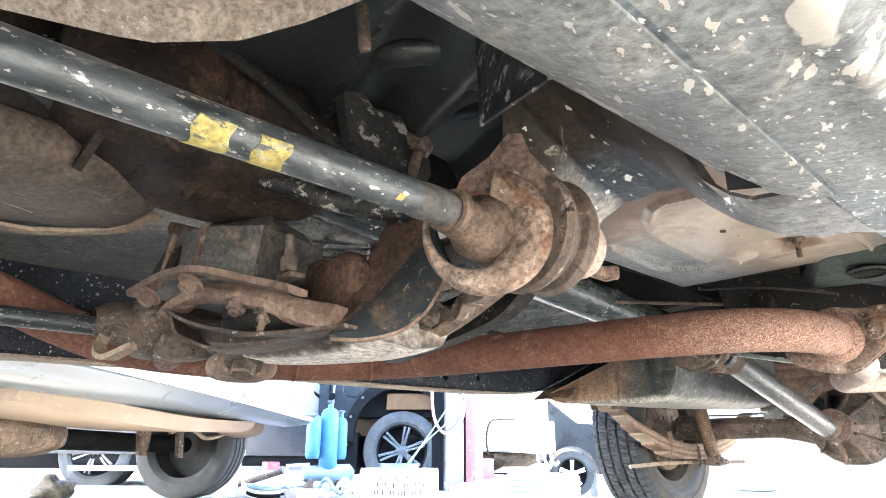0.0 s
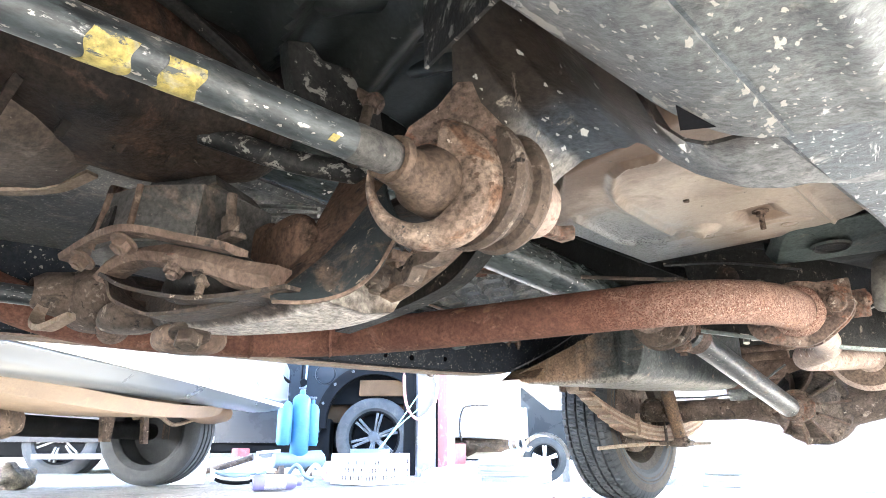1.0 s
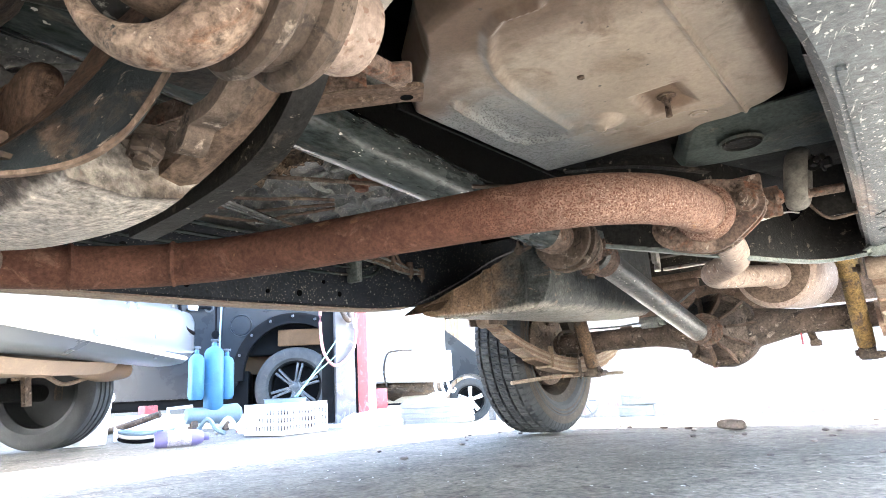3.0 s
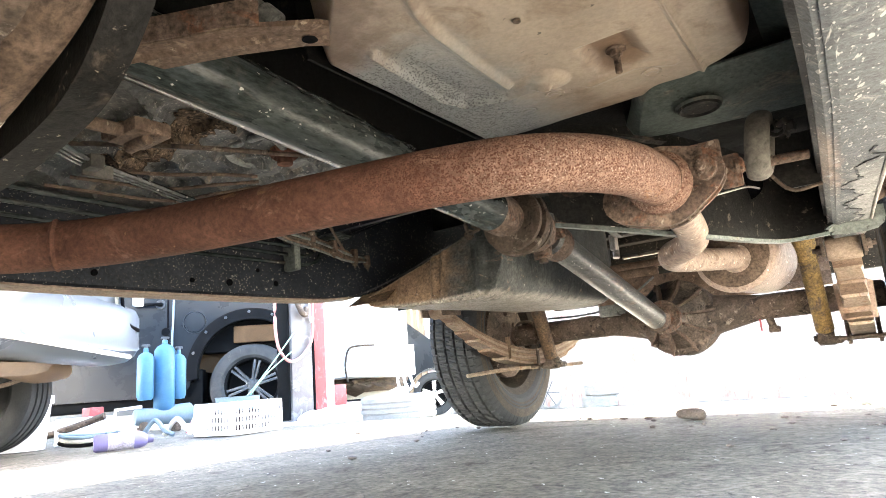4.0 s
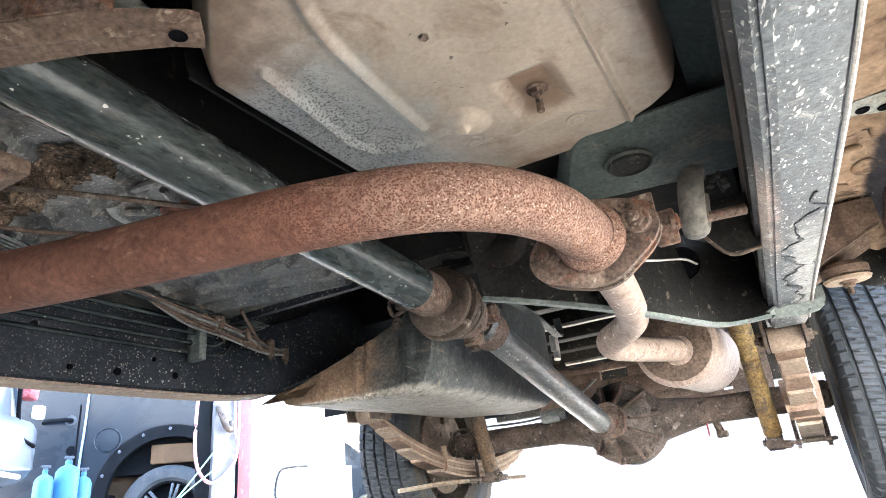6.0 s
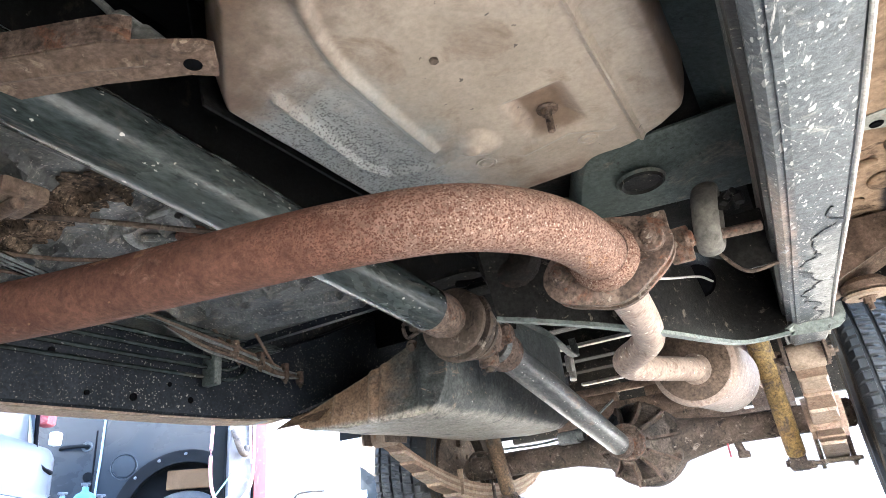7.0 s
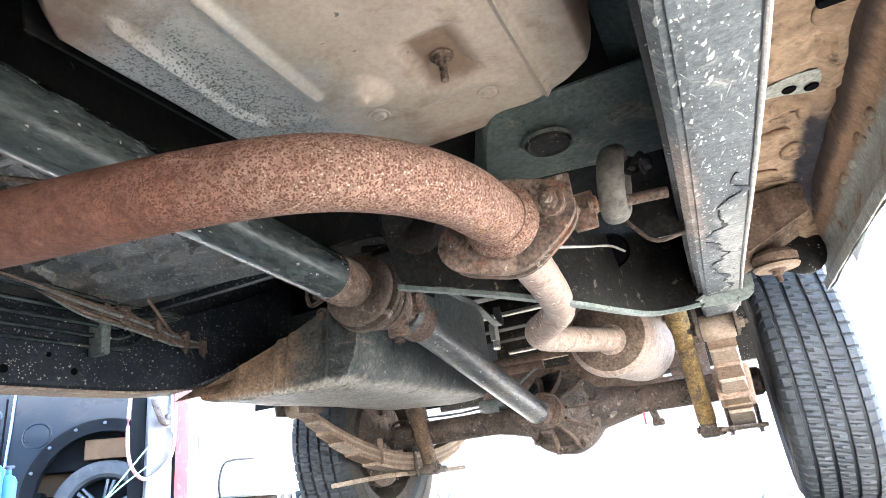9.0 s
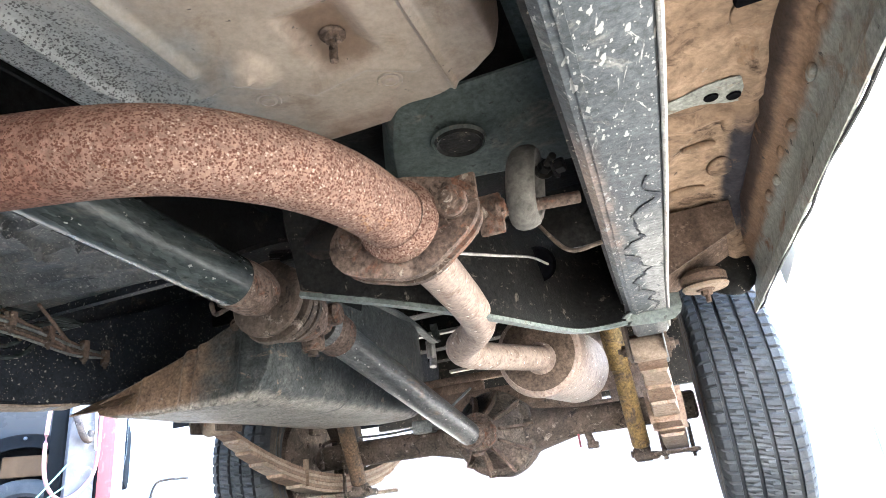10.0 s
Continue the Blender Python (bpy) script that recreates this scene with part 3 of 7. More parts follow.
def smooth_line(points, per=8):
    """A Catmull-Rom line through the points (any number of columns)."""
    P = [np.array(p, float) for p in points]
    P = [2 * P[0] - P[1]] + P + [2 * P[-1] - P[-2]]
    out = []
    for i in range(1, len(P) - 2):
        for k in range(per):
            t = k / per
            a, b, c, d = P[i - 1], P[i], P[i + 1], P[i + 2]
            out.append(0.5 * (2 * b + (c - a) * t + (2 * a - 5 * b + 4 * c - d) * t * t + (3 * b - a - 3 * c + d) * t ** 3))
    out.append(P[-2])
    return out


def sweep(line, section, up=(0, 0, 1), closed=True, caps=True):
    """Sweeps a 2D section (side, up) along a line of 3D points; the section may be a function of the share of the way."""
    L = [Vector(p[:3]) for p in line]
    verts, faces, n = [], [], None
    for i, p in enumerate(L):
        d = (L[min(i + 1, len(L) - 1)] - L[max(i - 1, 0)]).normalized()
        side = d.cross(Vector(up))
        side = side.normalized() if side.length > 1e-4 else Vector((1, 0, 0))
        top = side.cross(d).normalized()
        sec = section(i / (len(L) - 1)) if callable(section) else section
        n = len(sec)
        verts += [p + side * a + top * b for a, b in sec]
    for i in range(len(L) - 1):
        for k in range(n if closed else n - 1):
            a, b = i * n + k, i * n + (k + 1) % n
            faces.append((a, b, b + n, a + n))
    if caps and closed:
        faces.append(tuple(range(n))[::-1])
        faces.append(tuple((len(L) - 1) * n + k for k in range(n)))
    return verts, faces


def circle(r, n=20, squash=1.0):
    return [(r * math.cos(2 * math.pi * k / n), squash * r * math.sin(2 * math.pi * k / n)) for k in range(n)]


def tube(points, r, n=20, per=8, caps=True):
    """A round tube; r is a number or a list with one radius for each point."""
    if isinstance(r, (int, float)):
        return sweep(smooth_line(points, per), circle(r, n), caps=caps)
    line = smooth_line([(*p, q) for p, q in zip(points, r)], per)
    rad = [float(p[3]) for p in line]
    return sweep(line, lambda s: circle(rad[round(s * (len(rad) - 1))], n), caps=caps)


def wire(points, r, n=6, per=6):
    return tube(points, r, n, per)


def lathe(profile, centre, axis, n=32, caps=False, arc=360.0):
    """Turns (radius, along) pairs about an axis."""
    z = Vector(axis).normalized()
    x = z.orthogonal().normalized()
    y = z.cross(x)
    verts, faces, m = [], [], len(profile)
    for k in range(n):
        a = 2 * math.pi * k / n
        for r, h in profile:
            verts.append(Vector(centre) + z * h + (x * math.cos(a) + y * math.sin(a)) * r)
    for k in range(n):
        for j in range(m - 1):
            a, b = k * m + j, ((k + 1) % n) * m + j
            faces.append((a, b, b + 1, a + 1))
    if caps:
        faces.append(tuple(k * m for k in range(n)))
        faces.append(tuple(k * m + m - 1 for k in range(n))[::-1])
    return verts, faces


def rod(a, b, r, n=14, bevel=None):
    """A round bar from a to b with a small chamfer."""
    a, b = Vector(a), Vector(b)
    h = (b - a).length
    c = min(r * 0.2, h * 0.2) if bevel is None else bevel
    return lathe([(0.0001, 0), (r - c, 0), (r, c), (r, h - c), (r - c, h), (0.0001, h)], a, b - a, n)


def bolt(at, way, r=0.009, h=0.008, stub=0.0):
    """A hexagon head on a washer, with a stub of thread."""
    at, way = Vector(at), Vector(way).normalized()
    geo = [lathe([(0.0001, 0), (r * 1.5, 0), (r * 1.5, h * 0.25), (0.0001, h * 0.25)], at, way, 16),
           lathe([(r, h * 0.25), (r, h), (r * 0.85, h * 1.15), (0.0001, h * 1.15)], at, way, 6)]
    if stub:
        geo.append(lathe([(r * 0.5, h), (r * 0.5, h + stub), (0.0001, h + stub)], at, way, 10))
    return join(*geo)


def plate(outline, thick, m=Matrix()):
    """A flat plate from a 2D outline (x, z), thick along y, centred on it."""
    n = len(outline)
    v = [(x, -thick / 2, z) for x, z in outline] + [(x, thick / 2, z) for x, z in outline]
    f = [tuple(range(n)), tuple(range(n, 2 * n))[::-1]] + [(k, (k + 1) % n, (k + 1) % n + n, k + n) for k in range(n)]
    return moved((v, f), m)


def sheet(fn, nu, nv, thick=0.002, way=None):
    """A sheet with thickness over u, v in 0..1; way is the direction in which it is thickened."""
    P = [[Vector(fn(i / nu, j / nv)) for j in range(nv + 1)] for i in range(nu + 1)]
    top, low = [], []
    for i in range(nu + 1):
        for j in range(nv + 1):
            if way is None:
                du = P[min(i + 1, nu)][j] - P[max(i - 1, 0)][j]
                dv = P[i][min(j + 1, nv)] - P[i][max(j - 1, 0)]
                nrm = du.cross(dv).normalized()
            else:
                nrm = Vector(way)
            low.append(P[i][j])
            top.append(P[i][j] + nrm * thick)
    k, w = len(low), nv + 1
    faces = []
    for i in range(nu):
        for j in range(nv):
            a = i * w + j
            faces += [(a, a + 1, a + w + 1, a + w), (k + a, k + a + w, k + a + w + 1, k + a + 1)]
    ring = [i * w for i in range(nu + 1)] + [nu * w + j for j in range(1, nv + 1)] + [i * w + nv for i in range(nu - 1, -1, -1)] + [j for j in range(nv - 1, 0, -1)]
    for a, b in zip(ring, ring[1:] + ring[:1]):
        faces.append((a, b, k + b, k + a))
    return low + top, faces


def lerp(a, b, t):
    return a + (b - a) * t


def bump(x, at, width, tall):
    """A smooth ridge."""
    d = abs(x - at) / width
    return tall * 0.5 * (1 + math.cos(math.pi * d)) if d < 1 else 0.0


def along(table, x):
    return float(np.interp(x, [a for a, _ in table], [b for _, b in table]))


def prism(foot, head, z0, z1):
    """A block with different foot and head outlines."""
    n = len(foot)
    return [(x, y, z0) for x, y in foot] + [(x, y, z1) for x, y in head], [tuple(range(n))[::-1], tuple(range(n, 2 * n))] + [(k, (k + 1) % n, (k + 1) % n + n, k + n) for k in range(n)]


def blob(cx, cy, cz, rx, ry, rz, n=28, m=16, square=2.6, wob=0.02, low=0):
    """A cast housing: a rounded block with uneven sides."""
    v, f = [], []
    for i in range(m + 1):
        a = math.pi * i / m - math.pi / 2
        for j in range(n):
            b = 2 * math.pi * j / n
            c = Vector((math.cos(a) * math.cos(b), math.sin(a), math.cos(a) * math.sin(b)))
            s = (abs(c.x) ** square + abs(c.y) ** square + abs(c.z) ** square) ** (-1 / square)
            p = Vector((cx + c.x * s * rx, cy + c.y * s * ry, cz + c.z * s * rz))
            k = wob * noise.noise(p * 14)
            v.append(p + c * k)
    for i in range(m):
        for j in range(n):
            a, b = i * n + j, i * n + (j + 1) % n
            f.append((a, b, b + n, a + n))
    return v, f


# ---------------------------------------------------------------- ground
def ground_z(x, y):
    """The slab is level; the yard behind the truck falls away gently."""
    d = max(0.0, y - 3.2)
    return -0.05 * d * min(1.0, d / 1.5) if y < 40 else -1.84


def ground_geo():
    xs = [-400, -150, -60, -30, -18, -12] + [-9 + 0.25 * k for k in range(57)] + [7, 10, 18, 30, 60, 150, 400]
    ys = [-400, -150, -60, -30, -12, -6] + [-3 + 0.25 * k for k in range(37)] + [7, 8, 10, 12, 15, 20, 30, 40, 60, 150, 400]
    v, f = [], []
    for x in xs:
        for y in ys:
            near = -9.1 < x < 5.1 and -3.1 < y < 6.1
            v.append((x, y, ground_z(x, y) + (0.006 * noise.noise((x * 1.3, y * 1.3, 0)) - 0.004 if near else 0)))
    n = len(ys)
    for i in range(len(xs) - 1):
        for j in range(n - 1):
            f.append((i * n + j, (i + 1) * n + j, (i + 1) * n + j + 1, i * n + j + 1))
    return v, f


solid("ground", ground_geo(), "concrete", "worn grey concrete yard floor with stains", "ground", kind="structure", smooth=60)

# ---------------------------------------------------------------- the pickup truck (truck coordinates)
CX = -0.635                                # the truck's middle
truck = thing("pickup_truck", "underside of an old black-framed pickup truck parked on concrete", "pickup truck", TRUCK)


def mirror(geo):
    """The same part on the other side of the truck's middle."""
    return [(2 * CX - p[0], p[1], p[2]) for p in geo[0]], [tuple(reversed(q)) for q in geo[1]]


# near frame rail: a box section with a lapped seam along its inner lower edge, kicked up over the axle
def rail_section(w, h, cut=0.006):
    r = 0.006
    return [(-w / 2 + cut, 0), (w / 2 - r, 0), (w / 2, r), (w / 2, h - r), (w / 2 - r, h), (-w / 2 + r, h), (-w / 2, h - r), (-w / 2, cut)]


RAIL_LINE = [(-0.046, -1.3, 0.640), (-0.046, -0.4, 0.640), (-0.044, 0.4, 0.640), (-0.030, 0.72, 0.639), (-0.032, 0.95, 0.637), (-0.039, 1.2, 0.636), (-0.051, 1.55, 0.636), (-0.060, 1.90, 0.636),
             (-0.066, 2.06, 0.655), (-0.072, 2.30, 0.76), (-0.08, 2.60, 0.83), (-0.08, 3.0, 0.82), (-0.08, 3.6, 0.78)]
near_rail = part("frame_rail", sweep(smooth_line(RAIL_LINE, 6), rail_section(0.070, 0.13, 0.007)), "rail", truck, "scratched and mud-spotted steel frame rail")
lip_line = [(x - 0.018, y, z + 0.0) for x, y, z in RAIL_LINE[3:8]]
part("seam_lip", sweep(smooth_line(lip_line, 6), [(-0.004, -0.003), (0.002, -0.004), (0.002, 0.006), (-0.004, 0.008)]), "rail", near_rail)
part("seam_lip", sweep(smooth_line([(x - 0.018, y, z + 0.017) for x, y, z in lip_line], 6), [(-0.004, 0), (0.003, -0.003), (0.004, 0.018), (-0.004, 0.022)]), "black", near_rail)
def flake(u, v):
    """A jagged strip where the paint has lifted, wandering across the rail's underside."""
    y = lerp(1.16, 1.80, v)
    mid = along(((1.14, -0.026), (1.22, -0.014), (1.255, -0.044), (1.327, -0.036), (1.371, -0.066), (1.452, -0.036), (1.52, -0.060), (1.66, -0.037), (1.80, -0.056)), y)
    half = max(0.0, 0.0008 + 0.010 * max(0.0, noise.noise((y * 16, 2.0, 0)) + 0.05) + 0.0035 * noise.noise((y * 70, 5.0, 0)))
    x = mid + 0.010 * noise.noise((y * 24, 11.0, 0)) + 0.006 * noise.noise((y * 60, 1.0, 0)) + (2 * u - 1) * half + 0.0022 * noise.noise((y * 170, 7.0 + 3 * u, 0))
    return x, y, 0.6347


part("flake_patch", sheet(flake, 4, 260, 0.0006, (0, 0, 1)), "farrail", near_rail, "dark jagged patch of lifted paint")
part("outer_edge", sweep(smooth_line([(x + 0.0335, y, z) for x, y, z in RAIL_LINE[3:8]], 6), circle(0.0024, 8)), "bright", near_rail, "bright scraped edge of the rail")

# far frame rail: only its inner face shows
FAR_LINE = [(-1.232, -1.3, 0.655), (-1.232, 0.4, 0.650), (-1.235, 1.0, 0.641), (-1.228, 1.45, 0.639), (-1.20, 1.60, 0.645), (-1.175, 1.78, 0.71), (-1.17, 2.1, 0.84), (-1.17, 2.5, 0.92),
            (-1.17, 3.0, 0.90), (-1.17, 3.6, 0.82)]
far_rail = part("frame_rail", sweep(smooth_line(FAR_LINE, 6), rail_section(0.07, 0.165)), "farrail", truck, "black painted frame rail with small round holes")
part("bottom_flange", sweep(smooth_line([(x - 0.010, y, z - 0.004) for x, y, z in FAR_LINE[:5]], 6), [(-0.016, 0), (0.046, 0), (0.046, 0.004), (-0.016, 0.004)]), "leafdust", far_rail, "dusty tan lower flange")
for y, z, r in ((0.62, 0.70, 0.006), (0.80, 0.735, 0.008), (0.93, 0.67, 0.006), (1.06, 0.735, 0.006), (1.13, 0.668, 0.005), (1.222, 0.668, 0.0075), (1.352, 0.672, 0.007), (1.39, 0.70, 0.0075),
                (1.475, 0.672, 0.006), (1.502, 0.672, 0.006), (1.30, 0.70, 0.005)):
    part("hole", lathe([(0.0001, 0), (r, 0), (r, 0.003), (0.0001, 0.003)], (-1.199, y, z), (1, 0, 0), 12), "hole", far_rail)
part("kick_plate", sheet(lambda u, v: (lerp(-1.1985, -1.160, min(1.0, v * 1.8)), lerp(1.40, 2.40, v), lerp(0.642 + 0.10 * v * v, 0.97, u)), 6, 30, 0.004, (-1, 0, 0)), "kick", far_rail, "black plate where the rail kicks up")
part("hole", lathe([(0.0001, 0), (0.019, 0), (0.019, 0.003), (0.0001, 0.003)], (-1.164, 1.855, 0.86), (1, 0, 0), 16), "hole", far_rail)

# the slanted gusset that joins the rail to the torsion bar cross member
def gusset(u, v):
    y = lerp(-1.1, 0.425 - 0.02 * u, v)
    return lerp(-0.068, -0.137, u), y, 0.641 + (0.012 + 0.06 * max(0.0, y + 0.1)) * u ** 1.9


part("gusset_plate", sheet(gusset, 10, 24, 0.003), "splash", truck, "dark steel plate spattered with pale mud")
part("outer_plate", sheet(lambda u, v: (lerp(-0.069, 0.30, u), lerp(-1.1, 0.43, v), 0.6365 + 0.0040 * max(0.0, 1 - u * 9) ** 2 + 0.02 * max(0.0, u - 0.2) + bump(lerp(-0.074, 0.30, u), -0.022, 0.016, -0.005) + 0.002 * noise.noise((u * 5, v * 9, 3.0))), 60, 40, 0.003, (0, 0, 1)), "splash", truck, "mud-splashed plate under the rail")


# the saddle-shaped bracket behind it
def saddle(u, v):
    x = lerp(-0.305, -0.015, u)
    rear = along(((-0.305, 0.515), (-0.26, 0.540), (-0.22, 0.540), (-0.192, 0.515), (-0.17, 0.504), (-0.15, 0.502), (-0.12, 0.508), (-0.097, 0.523), (-0.08, 0.524), (-0.06, 0.545), (-0.015, 0.56)), x)
    front = along(((-0.305, 0.40), (-0.25, 0.34), (-0.17, 0.33), (-0.145, 0.36), (-0.135, 0.445), (-0.10, 0.44), (-0.015, 0.43)), x)
    z = along(((-0.305, 0.678), (-0.285, 0.705), (-0.264, 0.721), (-0.229, 0.722), (-0.205, 0.715), (-0.192, 0.704), (-0.17, 0.679), (-0.15, 0.661), (-0.12, 0.643), (-0.096, 0.640), (-0.06, 0.639), (-0.015, 0.637)), x)
    return x, lerp(front, rear, v), z + (0.065 * (1 - v) ** 2 if x < -0.14 else 0.012 * (1 - v))


part("saddle_bracket", sheet(saddle, 70, 16, 0.003, (0, 0, 1)), "saddle", truck, "black stamped saddle bracket with pale spots")
part("bracket_web", sheet(lambda u, v: (lerp(-0.275, -0.07, u), 0.335 - 0.10 * u, lerp(0.735 - 0.05 * u, 0.88, v)), 6, 4, 0.003, (0, 1, 0)), "speckblack", truck)
part("web_shade_sheet", sheet(lambda u, v: (lerp(-0.20, -0.07, u), lerp(0.25, 0.50, v), 0.775 - 0.02 * u), 4, 4, 0.003, (0, 0, 1)), "hole", truck)

# torsion bars with their anchor cups
def torsion_set(side):
    g = (lambda a: a) if side > 0 else mirror
    bar = part("torsion_bar", g(tube([(-0.300, -1.2, 0.676), (-0.300, -0.3, 0.674), (-0.300, 0.15, 0.671), (-0.300, 0.30, 0.669)], 0.0133, 28, 6)), "bar", truck, "chipped black torsion bar")
    part("bar_end", g(lathe([(0.0134, 0), (0.0142, 0.006), (0.0142, 0.034), (0.012, 0.042), (0.0001, 0.042)], (-0.300, 0.285, 0.669), (0, 1, 0), 28)), "mountblock", bar)
    part("end_groove", g(lathe([(0.0143, -0.004), (0.0178, -0.003), (0.0185, 0.003), (0.0143, 0.005)], (-0.301, 0.330, 0.669), (0, 1, 0), 28)), "muffler", bar)
    if side > 0:
        for y0, y1 in ((0.119, 0.141), (0.156, 0.177)):
            arc = lambda u, v, y0=y0, y1=y1: (-0.300 + 0.0139 * math.cos(radians(lerp(-118, -8, u))), lerp(y0, y1, v) + 0.0015 * math.sin(9 * u + 40 * y0), 0.6712 + 0.0139 * math.sin(radians(lerp(-118, -8, u))))
            part("paint_mark", sheet(arc, 12, 4, 0.0003), "yellow", bar, "worn yellow paint band")
        part("paint_dot", sheet(lambda u, v: (-0.300 + 0.0136 * math.cos(radians(lerp(-50, -28, u))), lerp(0.262, 0.268, v) + 0.002 * u, 0.669 + 0.0136 * math.sin(radians(lerp(-50, -28, u)))), 4, 3, 0.0003), "yellow", bar)
    return bar


torsion_set(1)
torsion_set(-1)


def cup_geo():
    """A thick crescent round the bar's end, in a plane turned towards the truck's middle."""
    e1, e2, nrm = Vector((0.82, 0.57, 0)), Vector((0, 0, 1)), Vector((-0.57, 0.82, 0))
    c, n, sec = Vector((-0.311, 0.380, 0.668)), 64, 20
    v, f = [], []
    for k in range(n + 1):
        s = k / n
        a = radians(lerp(-196, 78, s))
        ro = 0.054 + 0.003 * math.sin(3 * s)
        wi = along(((-196, 0.003), (-165, 0.009), (-130, 0.017), (-90, 0.027), (-40, 0.044), (0, 0.052), (40, 0.050), (78, 0.044)), math.degrees(a))
        for j in range(sec):
            b = 2 * math.pi * j / sec
            rr = ro - wi / 2 + wi / 2 * math.cos(b)
            t = min(0.019, 0.008 + 0.32 * wi) * math.sin(b)
            v.append(c + e1 * (rr * math.cos(a)) + e2 * (rr * math.sin(a)) + nrm * (t + 0.012 * (1 - rr / ro)))
    for i in range(n):
        for j in range(sec):
            p, q = i * sec + j, i * sec + (j + 1) % sec
            f.append((p, q, q + sec, p + sec))
    f.append(tuple(range(sec))[::-1])
    f.append(tuple(n * sec + j for j in range(sec)))
    return v, f


cup = part("anchor_cup", cup_geo(), "cup", truck, "rusty crescent-shaped anchor cup")
part("cup_ear", plate([(-0.040, 0.030), (0.052, 0.010), (0.046, 0.045), (0.030, 0.066), (0.022, 0.090), (0.012, 0.088), (-0.006, 0.066), (-0.030, 0.050)], 0.016, Matrix.Translation((-0.306, 0.392, 0.668)) @ Matrix.Rotation(radians(34.8), 4, "Z")), "rustcast", cup, "rusty pointed ear of the cup")
part("anchor_socket", lathe([(0.0001, -0.075), (0.0145, -0.075), (0.016, -0.060), (0.020, -0.040), (0.027, -0.030), (0.029, -0.008), (0.024, 0.006), (0.0001, 0.010)], (-0.314, 0.395, 0.668), (-0.12, 1, 0), 32), "muffler", cup, "dark rusty socket inside the cup")
part("collar", lathe([(0.030, 0.0), (0.052, 0.0), (0.055, 0.006), (0.053, 0.012), (0.046, 0.018), (0.044, 0.028), (0.050, 0.031), (0.053, 0.038), (0.049, 0.046), (0.030, 0.048)], (-0.300, 0.412, 0.672), (0.10, 1, 0), 40), "castdust", cup, "grimy collar")
part("stub", lathe([(0.0001, 0.042), (0.018, 0.042), (0.027, 0.036), (0.030, 0.026), (0.030, 0.0)], (-0.294, 0.458, 0.668), (0.10, 1, 0), 32), "tailpipe", cup, "scaly pale metal stub")
part("stub_tab", join(box(-0.294, -0.282, 0.495, 0.535, 0.644, 0.656, 0.003), rod((-0.288, 0.52, 0.65), (-0.276, 0.53, 0.65), 0.007)), "rustcast", cup)
part("anchor_cup", mirror(cup_geo()), "rustcast", truck)

# torsion bar cross member: a dished beam across the truck
def beam_section(s):
    w = 0.050 + 0.006 * math.sin(s * math.pi)
    return [(-w, 0.0), (-w * 0.8, -0.012), (0, -0.018), (w * 0.8, -0.012), (w, 0.0), (w + 0.006, 0.004), (w, 0.03), (w * 0.6, 0.036), (-w * 0.6, 0.036), (-w, 0.03), (-w - 0.006, 0.004)]


CROSS = [(-0.468, 0.440, 0.610), (-0.50, 0.440, 0.6065), (-0.54, 0.439, 0.605), (-0.58, 0.438, 0.606), (-0.70, 0.438, 0.616), (-0.82, 0.440, 0.634), (-0.93, 0.44, 0.655), (-1.00, 0.44, 0.69)]
beam = part("cross_member", sweep(smooth_line(CROSS, 7), beam_section), "beam", truck, "dished steel cross member with a scraped pale belly")
LOW = [(-0.405, 0.434, 0.665), (-0.416, 0.424, 0.638), (-0.424, 0.412, 0.617), (-0.440, 0.395, 0.601), (-0.462, 0.372, 0.594), (-0.490, 0.352, 0.596)]
HIGH = [(-0.428, 0.432, 0.716), (-0.443, 0.418, 0.688), (-0.455, 0.405, 0.664), (-0.467, 0.392, 0.644), (-0.479, 0.376, 0.626), (-0.494, 0.356, 0.606)]
WEB = [(-0.505, 0.446, 0.760), (-0.516, 0.438, 0.734), (-0.524, 0.426, 0.704), (-0.526, 0.410, 0.672), (-0.522, 0.390, 0.642), (-0.514, 0.366, 0.614)]


def bent(one, two):
    one, two = smooth_line(one, 5), smooth_line(two, 5)

    def at(u, v):
        k = min(len(one) - 1, int(round(u * (len(one) - 1))))
        p = Vector(one[k]).lerp(Vector(two[k]), v)
        return p.x, p.y - 0.004 * math.sin(math.pi * v), p.z
    return sheet(at, len(one) - 1, 6, 0.004, (0, 1, 0.2))


part("beam_plate", bent(LOW, HIGH), "flakeplate", beam, "flaking black side plate")
part("plate_web", bent(HIGH, WEB), "mudweb", beam, "brown mud-crusted web")
part("plate_edge", sweep(smooth_line(LOW, 6), [(-0.0025, -0.0015), (0.0025, -0.0015), (0.0025, 0.0015), (-0.0025, 0.0015)]), "mountdust", beam, "bright worn lower edge")
part("beam_arm", sweep(smooth_line([(-0.50, 0.478, 0.604), (-0.44, 0.480, 0.622), (-0.39, 0.484, 0.646), (-0.35, 0.488, 0.680)], 6), [(-0.016, 0.0), (0.0, -0.005), (0.016, 0.0), (0.016, 0.012), (-0.016, 0.012)]), "muffler", beam, "brown rusty arm")
part("pocket_shade_slab", box(-0.475, -0.350, 0.440, 0.505, 0.692, 0.702, 0.003), "gearcast", beam)
arch = [(-0.345, 0.50, 0.700), (-0.37, 0.505, 0.668), (-0.41, 0.510, 0.642), (-0.455, 0.515, 0.632), (-0.52, 0.515, 0.622), (-0.60, 0.51, 0.612)]
part("rear_flange", sweep(smooth_line(arch, 7), [(-0.003, -0.016), (0.020, -0.016), (0.020, -0.011), (0.003, -0.010), (0.003, 0.03), (-0.003, 0.03)]), "black", beam, "black curved flange")
